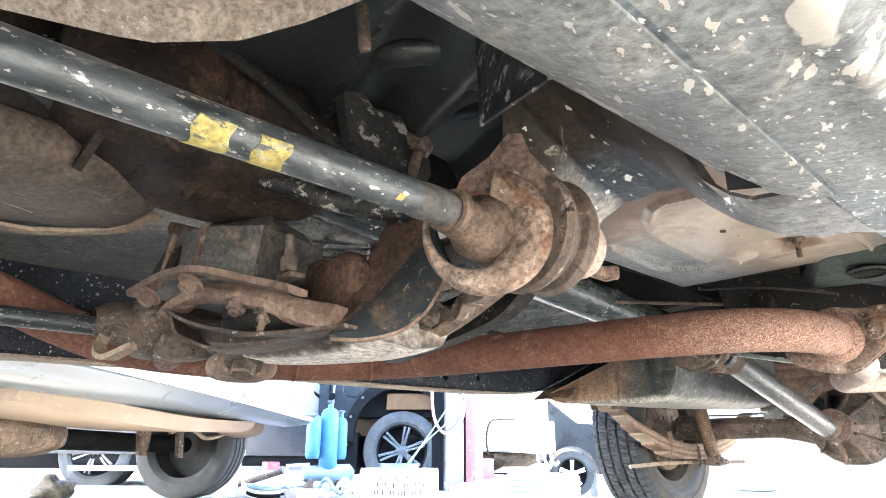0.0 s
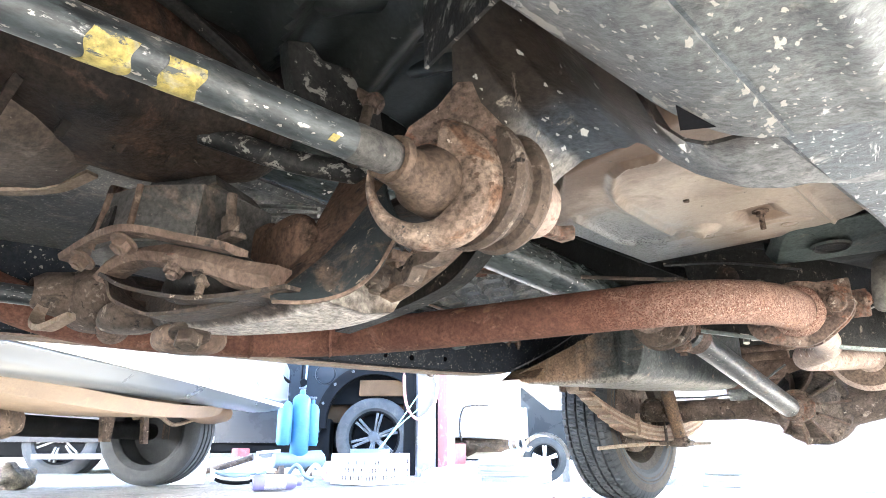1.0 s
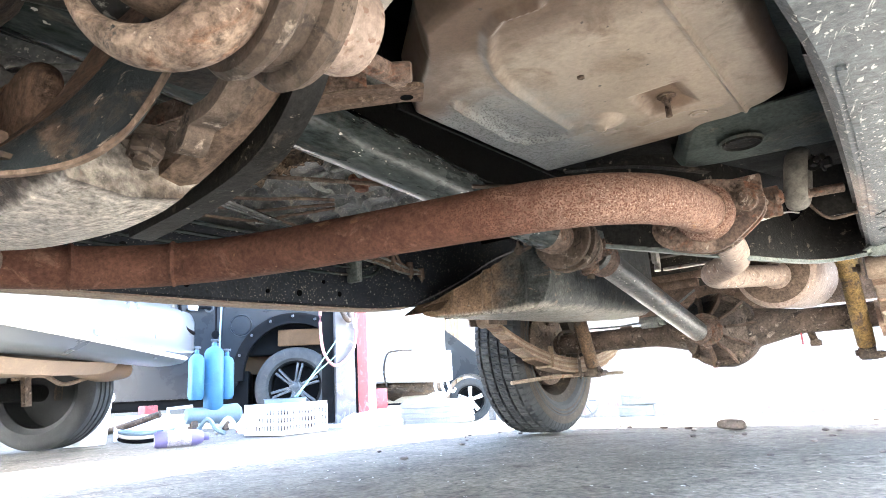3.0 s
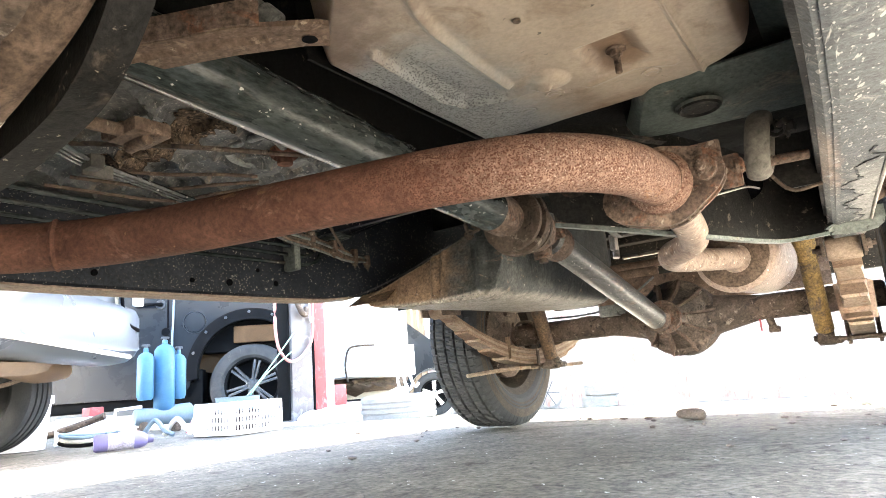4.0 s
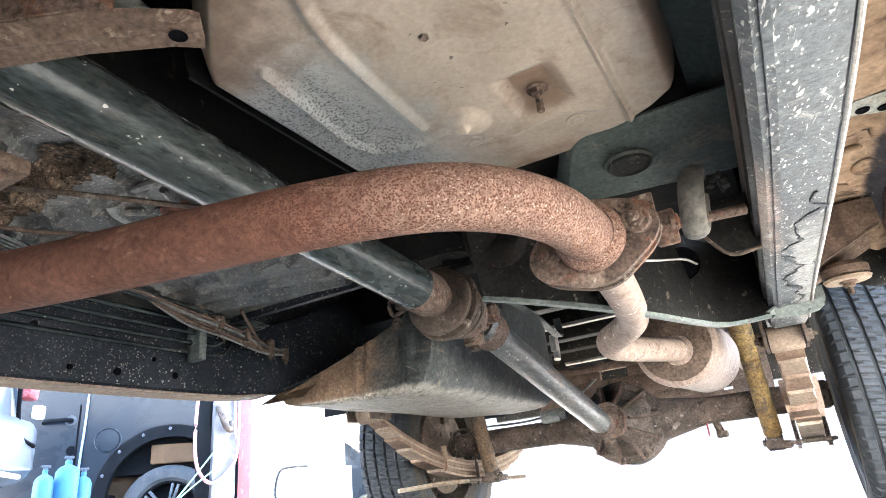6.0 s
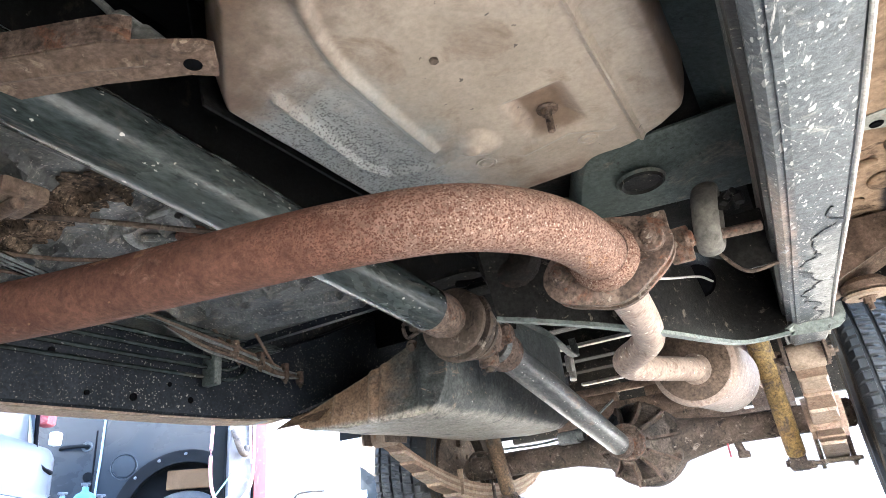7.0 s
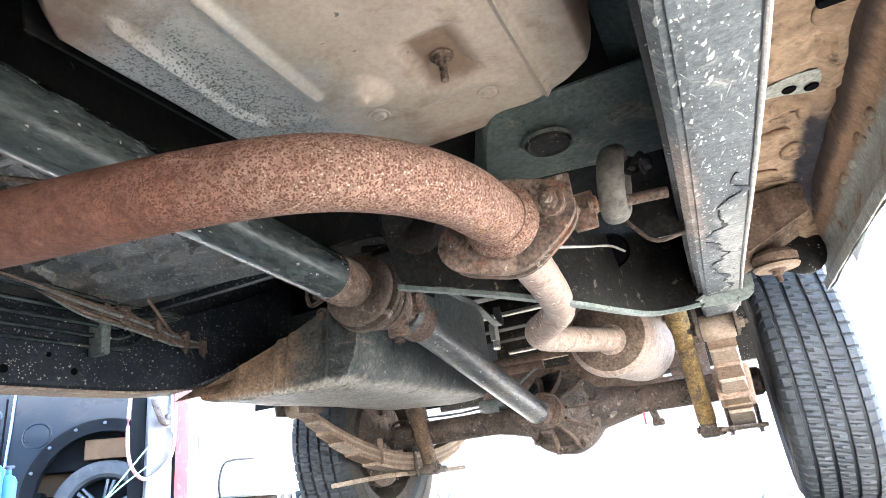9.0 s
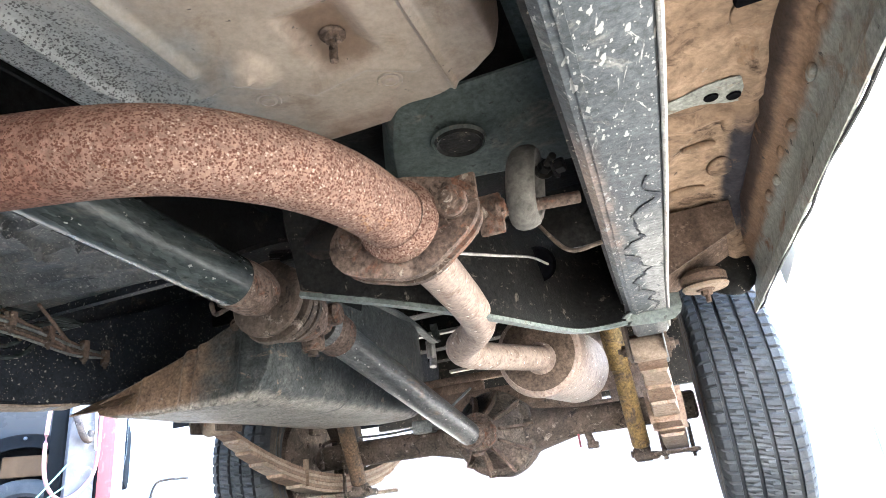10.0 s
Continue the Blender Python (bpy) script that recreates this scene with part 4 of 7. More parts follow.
part("hook_tab", sweep(smooth_line([(-0.340, 0.452, 0.655), (-0.375, 0.455, 0.636), (-0.405, 0.457, 0.634), (-0.418, 0.457, 0.620), (-0.432, 0.458, 0.628)], 6), [(-0.010, -0.006), (0.010, -0.006), (0.010, 0.006), (-0.010, 0.006)]), "castdust", beam)
part("bolt", bolt((-0.452, 0.446, 0.632), (0.1, -0.3, -1), 0.013, 0.014, 0.008), "castdust", beam)
part("drain_boss", blob(-0.815, 0.430, 0.606, 0.040, 0.045, 0.020, 20, 12, 3.0, 0.004), "mountdust", beam, "dirty threaded boss")
part("boss_nut", bolt((-0.760, 0.405, 0.606), (0.3, -0.3, -1), 0.017, 0.018, 0.004), "castdust", beam)

# gearbox mount on the cross member
ROUND = [(-0.016, 0.0), (-0.012, -0.006), (0, -0.009), (0.012, -0.006), (0.016, 0.0), (0.011, 0.006), (-0.011, 0.006)]
mount = part("gearbox_mount", prism([(-0.622, 0.268), (-0.590, 0.318), (-0.61, 0.42), (-0.78, 0.40), (-0.735, 0.270), (-0.680, 0.256)], [(-0.622, 0.276), (-0.576, 0.320), (-0.61, 0.42), (-0.77, 0.40), (-0.700, 0.285), (-0.668, 0.264)], 0.668, 0.728), "mountblock", truck, "oily gearbox mount with rusty bolts")
part("mount_cap", prism([(-0.640, 0.285), (-0.570, 0.330), (-0.61, 0.41), (-0.72, 0.38), (-0.69, 0.29)], [(-0.640, 0.295), (-0.585, 0.335), (-0.62, 0.40), (-0.71, 0.37), (-0.68, 0.30)], 0.728, 0.745), "mountblock", mount)
part("mount_pocket", prism([(-0.700, 0.2515), (-0.655, 0.2585), (-0.655, 0.27), (-0.700, 0.265)], [(-0.690, 0.261), (-0.655, 0.264), (-0.655, 0.275), (-0.690, 0.272)], 0.684, 0.712), "black", mount)
for a, b in (((-0.622, 0.2665, 0.668), (-0.622, 0.2745, 0.728)), ((-0.680, 0.2545, 0.668), (-0.668, 0.2625, 0.728))):
    part("mount_edge", sweep([a, b], circle(0.0035, 8)), "mountdust", mount)
part("mount_flange", sweep(smooth_line([(-0.740, 0.256, 0.670), (-0.691, 0.262, 0.677), (-0.645, 0.264, 0.677), (-0.600, 0.269, 0.672), (-0.556, 0.292, 0.659), (-0.520, 0.306, 0.648), (-0.496, 0.316, 0.640)], 7), lambda s: [(-0.016 - 0.003 * math.sin(9 * s), -0.003), (-0.004, -0.0052), (0.014, -0.0035), (0.016, 0.003), (-0.016, 0.003)]), "mountdust", mount, "rusty bolting flange")
for x, y, z in ((-0.612, 0.262, 0.662), (-0.706, 0.256, 0.664)):
    part("flange_nut", bolt((x, y, z), (0.1, -0.7, -1), 0.0095, 0.010, 0.003), "mountdust", mount)
part("mount_arch", sweep(smooth_line([(-0.712, 0.284, 0.647), (-0.694, 0.288, 0.657), (-0.660, 0.296, 0.664), (-0.626, 0.308, 0.661), (-0.572, 0.328, 0.645), (-0.526, 0.346, 0.628), (-0.490, 0.360, 0.617)], 7), lambda s: [(a * 1.05, b * (1.0 + 1.1 * s)) for a, b in ROUND]), "mountdust", mount, "dusty curved bracket arm")
part("mount_belly", sweep(smooth_line([(-0.703, 0.286, 0.648), (-0.688, 0.292, 0.640), (-0.664, 0.300, 0.629), (-0.628, 0.314, 0.618), (-0.590, 0.331, 0.610), (-0.532, 0.350, 0.607), (-0.47, 0.366, 0.606)], 7), [(-0.018, -0.002), (0.018, -0.002), (0.018, 0.002), (-0.018, 0.002)]), "beam", mount, "thin bent lower strap")
part("mount_strap", sweep(smooth_line([(-0.718, 0.292, 0.648), (-0.709, 0.300, 0.629), (-0.693, 0.309, 0.615), (-0.668, 0.326, 0.604), (-0.627, 0.346, 0.603), (-0.575, 0.365, 0.606), (-0.515, 0.382, 0.610)], 7), [(-0.022, -0.002), (0.022, -0.002), (0.022, 0.0015), (-0.022, 0.0015)]), "beam", mount, "thin outer strap")
part("mount_core", blob(-0.612, 0.348, 0.636, 0.085, 0.030, 0.020, 24, 14, 2.2, 0.006), "black", mount)
part("arm_web", sheet(lambda u, v: (lerp(lerp(-0.700, -0.690, v), lerp(-0.500, -0.520, v), u), 0.405 + 0.018 * math.sin(math.pi * u) * math.sin(2.4 * v) + 0.008 * noise.noise((u * 6, v * 6, 1.0)), lerp(lerp(0.640, 0.606, u), lerp(0.722, 0.700, u), v)), 30, 20, 0.004, (0, 1, 0)), "mudweb", mount, "brown mud-crusted web")
part("web_knuckle", join(blob(-0.548, 0.402, 0.660, 0.050, 0.014, 0.040, 40, 24, 3.0, 0.006), blob(-0.600, 0.403, 0.672, 0.040, 0.011, 0.036, 34, 20, 3.0, 0.006)), "mudweb", mount)
part("bolt", bolt((-0.602, 0.312, 0.648), (0.1, -0.5, -1), 0.011, 0.012, 0.006), "rustcast", mount)
part("bolt", bolt((-0.570, 0.325, 0.632), (0.1, -0.3, -1), 0.008, 0.010, 0.012), "castdust", mount)
part("mount_clamp", join(rod((-0.548, 0.336, 0.714), (-0.548, 0.336, 0.672), 0.0052), box(-0.560, -0.532, 0.328, 0.346, 0.664, 0.670, 0.002), box(-0.556, -0.540, 0.329, 0.343, 0.672, 0.690, 0.003)), "castdust", mount, "dusty clamp stud")
part("bushing", lathe([(0.0001, -0.04), (0.013, -0.04), (0.016, -0.036), (0.016, -0.016), (0.0135, -0.013), (0.0135, 0.013), (0.016, 0.016), (0.016, 0.036), (0.013, 0.04), (0.0001, 0.04)], (-0.648, 0.362, 0.720), (1, 0.0, -0.35), 28), "zinc", mount, "dark shiny bushing")
part("link_strap", sweep([(-0.700, 0.402, 0.762), (-0.699, 0.404, 0.740), (-0.700, 0.405, 0.722)], [(-0.010, -0.004), (0.010, -0.004), (0.008, 0.004), (-0.008, 0.004)], up=(0, 1, 0)), "mountdust", mount)
for k in range(3):
    part("thin_pipe", wire([(-0.687, 0.42, 0.757 - 0.010 * k), (-0.62, 0.425 + 0.005 * k, 0.742 - 0.010 * k), (-0.545, 0.44, 0.722 - 0.008 * k)], 0.0028), "zinc", mount)
part("far_socket", join(blob(-0.965, 0.362, 0.672, 0.066, 0.050, 0.046, 32, 20, 2.5, 0.006), lathe([(0.018, -0.05), (0.028, -0.035), (0.034, 0.0)], (-0.968, 0.325, 0.676), (0, 1, 0), 28), blob(-0.895, 0.385, 0.640, 0.050, 0.040, 0.022, 24, 14, 2.8, 0.005)), "castdust", mount, "dusty casting round the far torsion bar")
part("socket_rim", sweep(smooth_line([(-0.965, 0.30, 0.672), (-0.945, 0.285, 0.636), (-0.905, 0.285, 0.618), (-0.865, 0.30, 0.630)], 7), lambda s: [(-0.004, -0.006 - 0.006 * math.sin(3.1 * s)), (0.004, -0.006 - 0.006 * math.sin(3.1 * s)), (0.004, 0.006), (-0.004, 0.006)], up=(0, 1, 0)), "leafdust", mount, "worn crescent rim")

# gearbox and transfer case
gearbox = part("gearbox", blob(-0.70, -0.28, 0.845, 0.17, 0.46, 0.13, 32, 24), "gearcast", truck, "large oily gearbox casting")
part("sump", blob(-0.70, -0.12, 0.765, 0.13, 0.36, 0.035, 28, 20, 3.0, 0.008), "sump", gearbox, "dusty oil sump")
part("tail_housing", blob(-0.60, 0.26, 0.835, 0.09, 0.16, 0.085, 36, 24, 3.4, 0.020), "gearcast", gearbox)
part("side_cover", plate([(0.325, 0.836), (0.35, 0.845), (0.365, 0.832), (0.40, 0.838), (0.415, 0.815), (0.44, 0.812), (0.445, 0.780), (0.425, 0.755), (0.395, 0.760), (0.375, 0.745), (0.362, 0.775), (0.335, 0.785), (0.328, 0.81)], 0.014, Matrix(((0, 0, 1, -0.45), (1, 0, 0, 0), (0, 1, 0, 0), (0, 0, 0, 1))) @ Matrix.Rotation(radians(-90), 4, "X")), "speckblack", gearbox, "black casting with flaking pale specks")
part("plug", lathe([(0.0001, 0.006), (0.018, 0.006), (0.022, 0.014), (0.027, 0.014), (0.029, 0)], (-0.58, 0.165, 0.885), (1, -0.4, -0.5), 24), "gearcast", gearbox)
part("plug", lathe([(0.0001, 0.004), (0.012, 0.004), (0.014, 0.010), (0.019, 0.010), (0.021, 0)], (-0.535, 0.325, 0.865), (1, -0.6, -0.5), 24), "speckblack", gearbox)
for k in range(4):
    y = 0.14 + 0.05 * k
    part("rib", sweep([(-0.60, y, 0.752), (-0.545, y + 0.012, 0.80), (-0.528, y + 0.02, 0.86), (-0.535, y + 0.03, 0.93)], [(-0.005, -0.010), (0.005, -0.010), (0.004, 0.012), (-0.004, 0.012)], up=(1, 0, 0)), "gearcast", gearbox)
    part("case_bolt", bolt((-0.535, y + 0.030, 0.80 + 0.012 * (k % 3)), (0.9, -0.3, -0.5), 0.007, 0.008, 0.003), "castdust", gearbox)
part("sump_lip", sweep(smooth_line([(-0.80, -0.5, 0.742), (-0.785, 0.08, 0.736), (-0.778, 0.16, 0.737), (-0.745, 0.225, 0.745), (-0.70, 0.252, 0.758)], 7), [(-0.008, -0.002), (0.008, -0.002), (0.008, 0.002), (-0.008, 0.002)]), "leafdust", gearbox, "dusty sump lip")
part("case_pipe", tube([(-0.53, -0.05, 0.93), (-0.515, 0.12, 0.90), (-0.50, 0.24, 0.86), (-0.475, 0.33, 0.80), (-0.46, 0.40, 0.76)], 0.007, 10), "black", gearbox, "thin black pipe")
part("case_pipe", tube([(-0.55, 0.30, 0.77), (-0.50, 0.37, 0.745), (-0.46, 0.46, 0.74), (-0.44, 0.58, 0.75)], 0.012, 12), "speckblack", gearbox)
part("flange_bolt", bolt((-0.526, 0.300, 0.850), (0.5, -0.6, -0.5), 0.014, 0.01), "castdust", gearbox)
rod_link = part("shift_rod", tube([(-0.66, 0.24, 0.97), (-0.56, 0.33, 0.90), (-0.46, 0.405, 0.825), (-0.43, 0.43, 0.80)], 0.008, 12), "castdust", truck, "thin grimy selector rod")
part("rod_joint", lathe([(0.0001, -0.012), (0.009, -0.009), (0.0115, 0), (0.009, 0.009), (0.0001, 0.012)], (-0.437, 0.425, 0.806), (1, 0, 0), 16), "rustcast", rod_link)
part("rod_pin", rod((-0.437, 0.42, 0.80), (-0.45, 0.41, 0.735), 0.006), "castdust", rod_link)

# cab floor: tunnel walls, near and far pans
def way_off(x, y, line):
    """The least distance of a point from a bent line."""
    best = 9.0
    for (ax, ay), (bx, by) in zip(line, line[1:]):
        dx, dy = bx - ax, by - ay
        k = min(1.0, max(0.0, ((x - ax) * dx + (y - ay) * dy) / (dx * dx + dy * dy)))
        best = min(best, math.hypot(x - ax - k * dx, y - ay - k * dy))
    return best


PAN_RIBS = (([(-0.262, 0.706), (-0.299, 0.701), (-0.322, 0.716), (-0.345, 0.750), (-0.362, 0.795), (-0.371, 0.838), (-0.375, 0.914), (-0.377, 1.004)], 0.0105, 0.0075),
            ([(-0.446, 0.83), (-0.450, 0.889), (-0.459, 0.975), (-0.447, 1.015), (-0.396, 1.034), (-0.335, 1.028)], 0.0080, 0.0075),
            ([(-0.172, 0.70), (-0.173, 0.97), (-0.175, 1.15)], 0.0060, 0.0055), ([(-0.30, 1.085), (-0.24, 1.075), (-0.20, 1.10)], 0.009, 0.0030))


def near_pan(u, v):
    x = lerp(-0.507, -0.103, u)
    front = along(((-0.507, 0.825), (-0.495, 0.795), (-0.48, 0.775), (-0.44, 0.738), (-0.40, 0.70), (-0.37, 0.655), (-0.23, 0.62), (-0.103, 0.60)), x)
    back = along(((-0.507, 1.185), (-0.251, 1.187), (-0.185, 1.165), (-0.150, 1.148), (-0.125, 1.128), (-0.112, 1.105), (-0.103, 1.06)), x)
    y = lerp(front, back, v)
    z = 0.777
    for line, wide, tall in PAN_RIBS:
        d = way_off(x, y, line) / wide
        if d < 1:
            z -= tall * 0.5 * (1 + math.cos(math.pi * d))
    # the channel between the two bent ribs lies a little deeper, the bolt sits in a rounded recess beside a raised wedge
    z += 0.004 * max(0.0, min(1.0, (x + 0.445) / 0.012, (-0.388 - x) / 0.012, (y - 0.80) / 0.05, (1.020 - y) / 0.02))
    z += 0.009 * max(0.0, min(1.0, (x + 0.282) / 0.016, (-0.214 - x) / 0.016, (y - 0.980) / 0.014, (1.062 - y) / 0.02))
    z -= 0.009 * max(0.0, 1 - math.hypot((x + 0.330) / 0.024, (y - 1.030) / 0.030) ** 2)
    z += 0.0012 * noise.noise((x * 11, y * 11, 2.0))
    e = 1 - max(0.0, min(1.0, (x + 0.507) / 0.014, (back - y) / 0.016, (-0.103 - x) / 0.022, (y - front) / 0.026))
    return x, y, z + 0.055 * e * e


near_floor = part("floor_pan", sheet(near_pan, 170, 190, 0.003, (0, 0, 1)), "pan", truck, "ribbed floor pan with tan road dust")
part("bolt", bolt((-0.247, 1.030, 0.785), (0, 0, -1), 0.008, 0.007, 0.022), "rustcast", near_floor)
part("bolt", bolt((-0.298, 0.876, 0.778), (0, 0, -1), 0.0045, 0.004), "castdust", near_floor)
for x, y in ((-0.228, 1.106), (-0.345, 1.075), (-0.42, 1.07), (-0.395, 1.10)):
    part("plug", lathe([(0.0001, 0.001), (0.006, 0.002), (0.009, 0.0005), (0.012, 0.0015), (0.013, 0)], (x, y, 0.777), (0, 0, -1), 20), "pan", near_floor)
part("floor_margin", sheet(lambda u, v: (lerp(-0.108, -0.020, u), lerp(0.50, 1.36, v), 0.812 - 0.030 * u + 0.004 * math.sin(30 * v)), 8, 30, 0.003, (0, 0, 1)), "beamgreen", near_floor, "dark green floor margin")
part("void_shade_panel", sheet(lambda u, v: (lerp(-0.60, -0.07, u), lerp(-1.2, 0.86, v), 0.94), 4, 8, 0.003, (0, 0, 1)), "hole", truck)
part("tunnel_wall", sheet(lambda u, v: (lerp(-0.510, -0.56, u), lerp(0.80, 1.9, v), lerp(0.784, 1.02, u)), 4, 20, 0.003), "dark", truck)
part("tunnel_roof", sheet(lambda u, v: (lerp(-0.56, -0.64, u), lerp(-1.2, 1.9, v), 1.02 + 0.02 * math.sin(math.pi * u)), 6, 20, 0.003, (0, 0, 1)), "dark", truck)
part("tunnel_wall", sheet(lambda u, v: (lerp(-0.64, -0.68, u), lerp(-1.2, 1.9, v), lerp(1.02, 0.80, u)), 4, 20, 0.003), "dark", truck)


def far_z(x, y):
    """Height of the far floor: a quilt of pressed ridges, a raised frame round the plug and ribs towards the tail."""
    z = 0.802 + 0.002 * noise.noise((x * 9, y * 9, 4.0))
    field = max(0.0, min(1.0, (x + 1.15) / 0.03, (-0.73 - x) / 0.02, (y - 0.42) / 0.03, (1.30 - y) / 0.03))
    if field:
        for off, gap in ((x + 0.55 * y, 0.074), (y - 0.12 * x, 0.082)):
            d = abs((off / gap) % 1.0 - 0.5) * gap
            z -= bump(d, 0.0, 0.011, 0.011) * field
    d = way_off(x, y, PLUG_FRAME) / 0.010
    if d < 1:
        z -= 0.007 * 0.5 * (1 + math.cos(math.pi * d))
    for c in (1.34, 1.41):
        z += bump(y, c + 0.2 * (x + 0.9), 0.022, -0.014) * (1 if -1.12 < x < -0.80 else 0)
    return z + bump(x, -0.70, 0.018, -0.008)


PLUG_FRAME = [(-0.700, 1.062), (-0.832, 1.012), (-0.846, 0.972), (-0.820, 0.934), (-0.781, 0.925), (-0.712, 0.934), (-0.694, 0.965)]


def far_pan(u, v):
    x, y = lerp(-0.68, -1.34, u), lerp(-1.2, 1.46, v)
    return x, y, far_z(x, y)


far_floor = part("floor_pan", sheet(far_pan, 130, 420, 0.003, (0, 0, 1)), "farfloor", truck, "dark quilted floor pan with dry mud")
part("floor_rear_lip", sweep([(-0.70, 1.46, 0.800), (-1.34, 1.46, 0.800)], [(-0.010, -0.012), (0.004, -0.012), (0.004, 0.004), (-0.010, 0.004)]), "farrail", far_floor)
part("rear_shade_sheet", box(-1.34, -0.70, 1.46, 1.95, 0.985, 0.99, 0.001), "dark", far_floor)
part("rusty_cap", lathe([(0.022, -0.006), (0.024, 0.004), (0.018, 0.010), (0.013, 0.006), (0.012, 0.020), (0.0001, 0.022)], (-0.771, 1.002, 0.797), (0, 0, -1), 20), "rust", far_floor, "rusty floor plug")
part("plug_frame", sweep(smooth_line([(x, y, 0.7955) for x, y in PLUG_FRAME + PLUG_FRAME[:1]], 6), circle(0.0065, 10, 0.8)), "zinc", far_floor, "pressed frame round the plug")
for a, b in (((-0.790, 0.990), (-0.826, 0.962)), ((-0.755, 0.985), (-0.735, 0.950)), ((-0.792, 1.012), (-0.815, 1.006)), ((-0.750, 1.018), (-0.722, 1.036))):
    part("frame_web", sweep([(a[0], a[1], 0.797), (b[0], b[1], 0.797)], circle(0.007, 8, 0.8)), "farfloor", far_floor)


def crust(u, v):
    """A thin band of dried mud across the far floor."""
    x = lerp(-1.00, -0.70, v)
    mid = 0.842 - 0.04 * (x + 0.72) + 0.014 * noise.noise((x * 20, 3.0, 0))
    half = 0.034 + 0.016 * noise.noise((x * 26, 1.0, 0)) + 0.010 * noise.noise((x * 80, 4.0, 0))
    y = mid + (2 * u - 1) * half
    return x, y, far_z(x, y) - 0.003 - 0.002 * noise.noise((x * 90, y * 90, 0))


part("mud_ridge", sheet(crust, 16, 110, 0.002, (0, 0, 1)), "crust", far_floor, "crusted brown mud")
for k in range(3):
    part("panel_edge", wire([(-1.10 + 0.06 * k, 0.80 + 0.01 * k, 0.786), (-1.07 + 0.065 * k, 0.985 - 0.04 * k, 0.784), (-0.99 + 0.05 * k, 1.027 - 0.03 * k, 0.784), (-0.905 + 0.02 * k, 1.066 - 0.02 * k, 0.786)], 0.003), "mountdust", far_floor)
clevis = part("cable_clevis", join(box(-0.822, -0.758, 0.748, 0.800, 0.764, 0.784, 0.005), box(-0.850, -0.800, 0.755, 0.790, 0.776, 0.792, 0.004), rod((-0.812, 0.772, 0.760), (-0.768, 0.772, 0.760), 0.008)), "mountdust", far_floor, "dusty cable clevis")
part("pull_rod", tube([(-0.785, 0.30, 0.775), (-0.787, 0.55, 0.770), (-0.790, 0.755, 0.772)], 0.0085, 12), "mountdust", far_floor, "tan pull rod")
part("line_tab", join(box(-0.921, -0.893, 0.766, 0.786, 0.756, 0.776, 0.003), box(-0.921, -0.915, 0.766, 0.810, 0.750, 0.770, 0.002)), "hanger", far_floor, "pale line clip")
for k in range(3):
    o = 0.010 * k
    part("floor_line", wire([(-0.845 - o, 0.60, 0.785), (-0.868 - o, 0.69, 0.778), (-0.893 - o, 0.752, 0.768), (-0.925 - o, 0.81, 0.770), (-0.975 - o, 0.91, 0.776), (-1.026 - o, 1.023, 0.780), (-1.06 - o, 1.16, 0.782), (-1.10 - 0.3 * o, 1.36, 0.785)], 0.0042), "shaft", far_floor, "dark thin line")

ARM = [(-0.433, 0.750), (-0.440, 0.757), (-0.456, 0.742), (-0.517, 0.708), (-0.60, 0.672), (-0.73, 0.640), (-0.90, 0.61), (-0.90, 0.545), (-0.73, 0.578), (-0.63, 0.600), (-0.553, 0.642), (-0.478, 0.676), (-0.462, 0.690), (-0.420, 0.722), (-0.416, 0.730)]
arm = part("hanger_arm", moved(plate([(x, -y) for x, y in ARM], 0.005), Matrix.Translation((0, 0, 0.758)) @ Matrix.Rotation(radians(90), 4, "X")), "mountdust", truck, "dusty stamped bracket arm")
part("arm_flange", sweep(smooth_line([(x, y, 0.758) for x, y in ARM[7:13]], 5), [(-0.002, -0.001), (0.002, -0.001), (0.003, 0.022), (-0.001, 0.022)]), "rustcast", arm)
part("arm_crease", sweep(smooth_line([(-0.88, 0.578, 0.757), (-0.72, 0.612, 0.757), (-0.60, 0.643, 0.757), (-0.52, 0.680, 0.757), (-0.47, 0.708, 0.757)], 5), [(-0.010, 0), (0, -0.006), (0.010, 0)]), "mountdust", arm)
part("arm_hole", lathe([(0.0001, 0), (0.0055, 0), (0.0075, 0.001)], (-0.443, 0.733, 0.7545), (0, 0, -1), 14), "hole", arm)
part("cable_end", join(wire([(-0.60, 0.60, 0.92), (-0.52, 0.670, 0.84), (-0.490, 0.697, 0.800)], 0.0035), rod((-0.492, 0.695, 0.802), (-0.472, 0.712, 0.778), 0.009), rod((-0.478, 0.707, 0.785), (-0.466, 0.717, 0.770), 0.0115), bolt((-0.470, 0.714, 0.774), (0.6, 0.45, -0.6), 0.008, 0.010)), "zinc", truck, "zinc cable end with nut")
part("long_cable", wire([(-0.95, 0.70, 0.79), (-0.80, 0.84, 0.775), (-0.66, 0.98, 0.755), (-0.52, 1.09, 0.74), (-0.42, 1.16, 0.73)], 0.0035), "castdust", truck)

# front floor piece above the torsion bar
def toe_board(u, v):
    y = lerp(-1.2, 0.235, v)
    left = along(((-1.2, -0.60), (-0.3, -0.53), (0.045, -0.470), (0.134, -0.441), (0.188, -0.386), (0.222, -0.31), (0.235, -0.26)), y)
    x = lerp(left, -0.225, u)
    return x, y, 0.815 - 0.016 * max(0.0, 1 - u / 0.12) - 0.012 * u


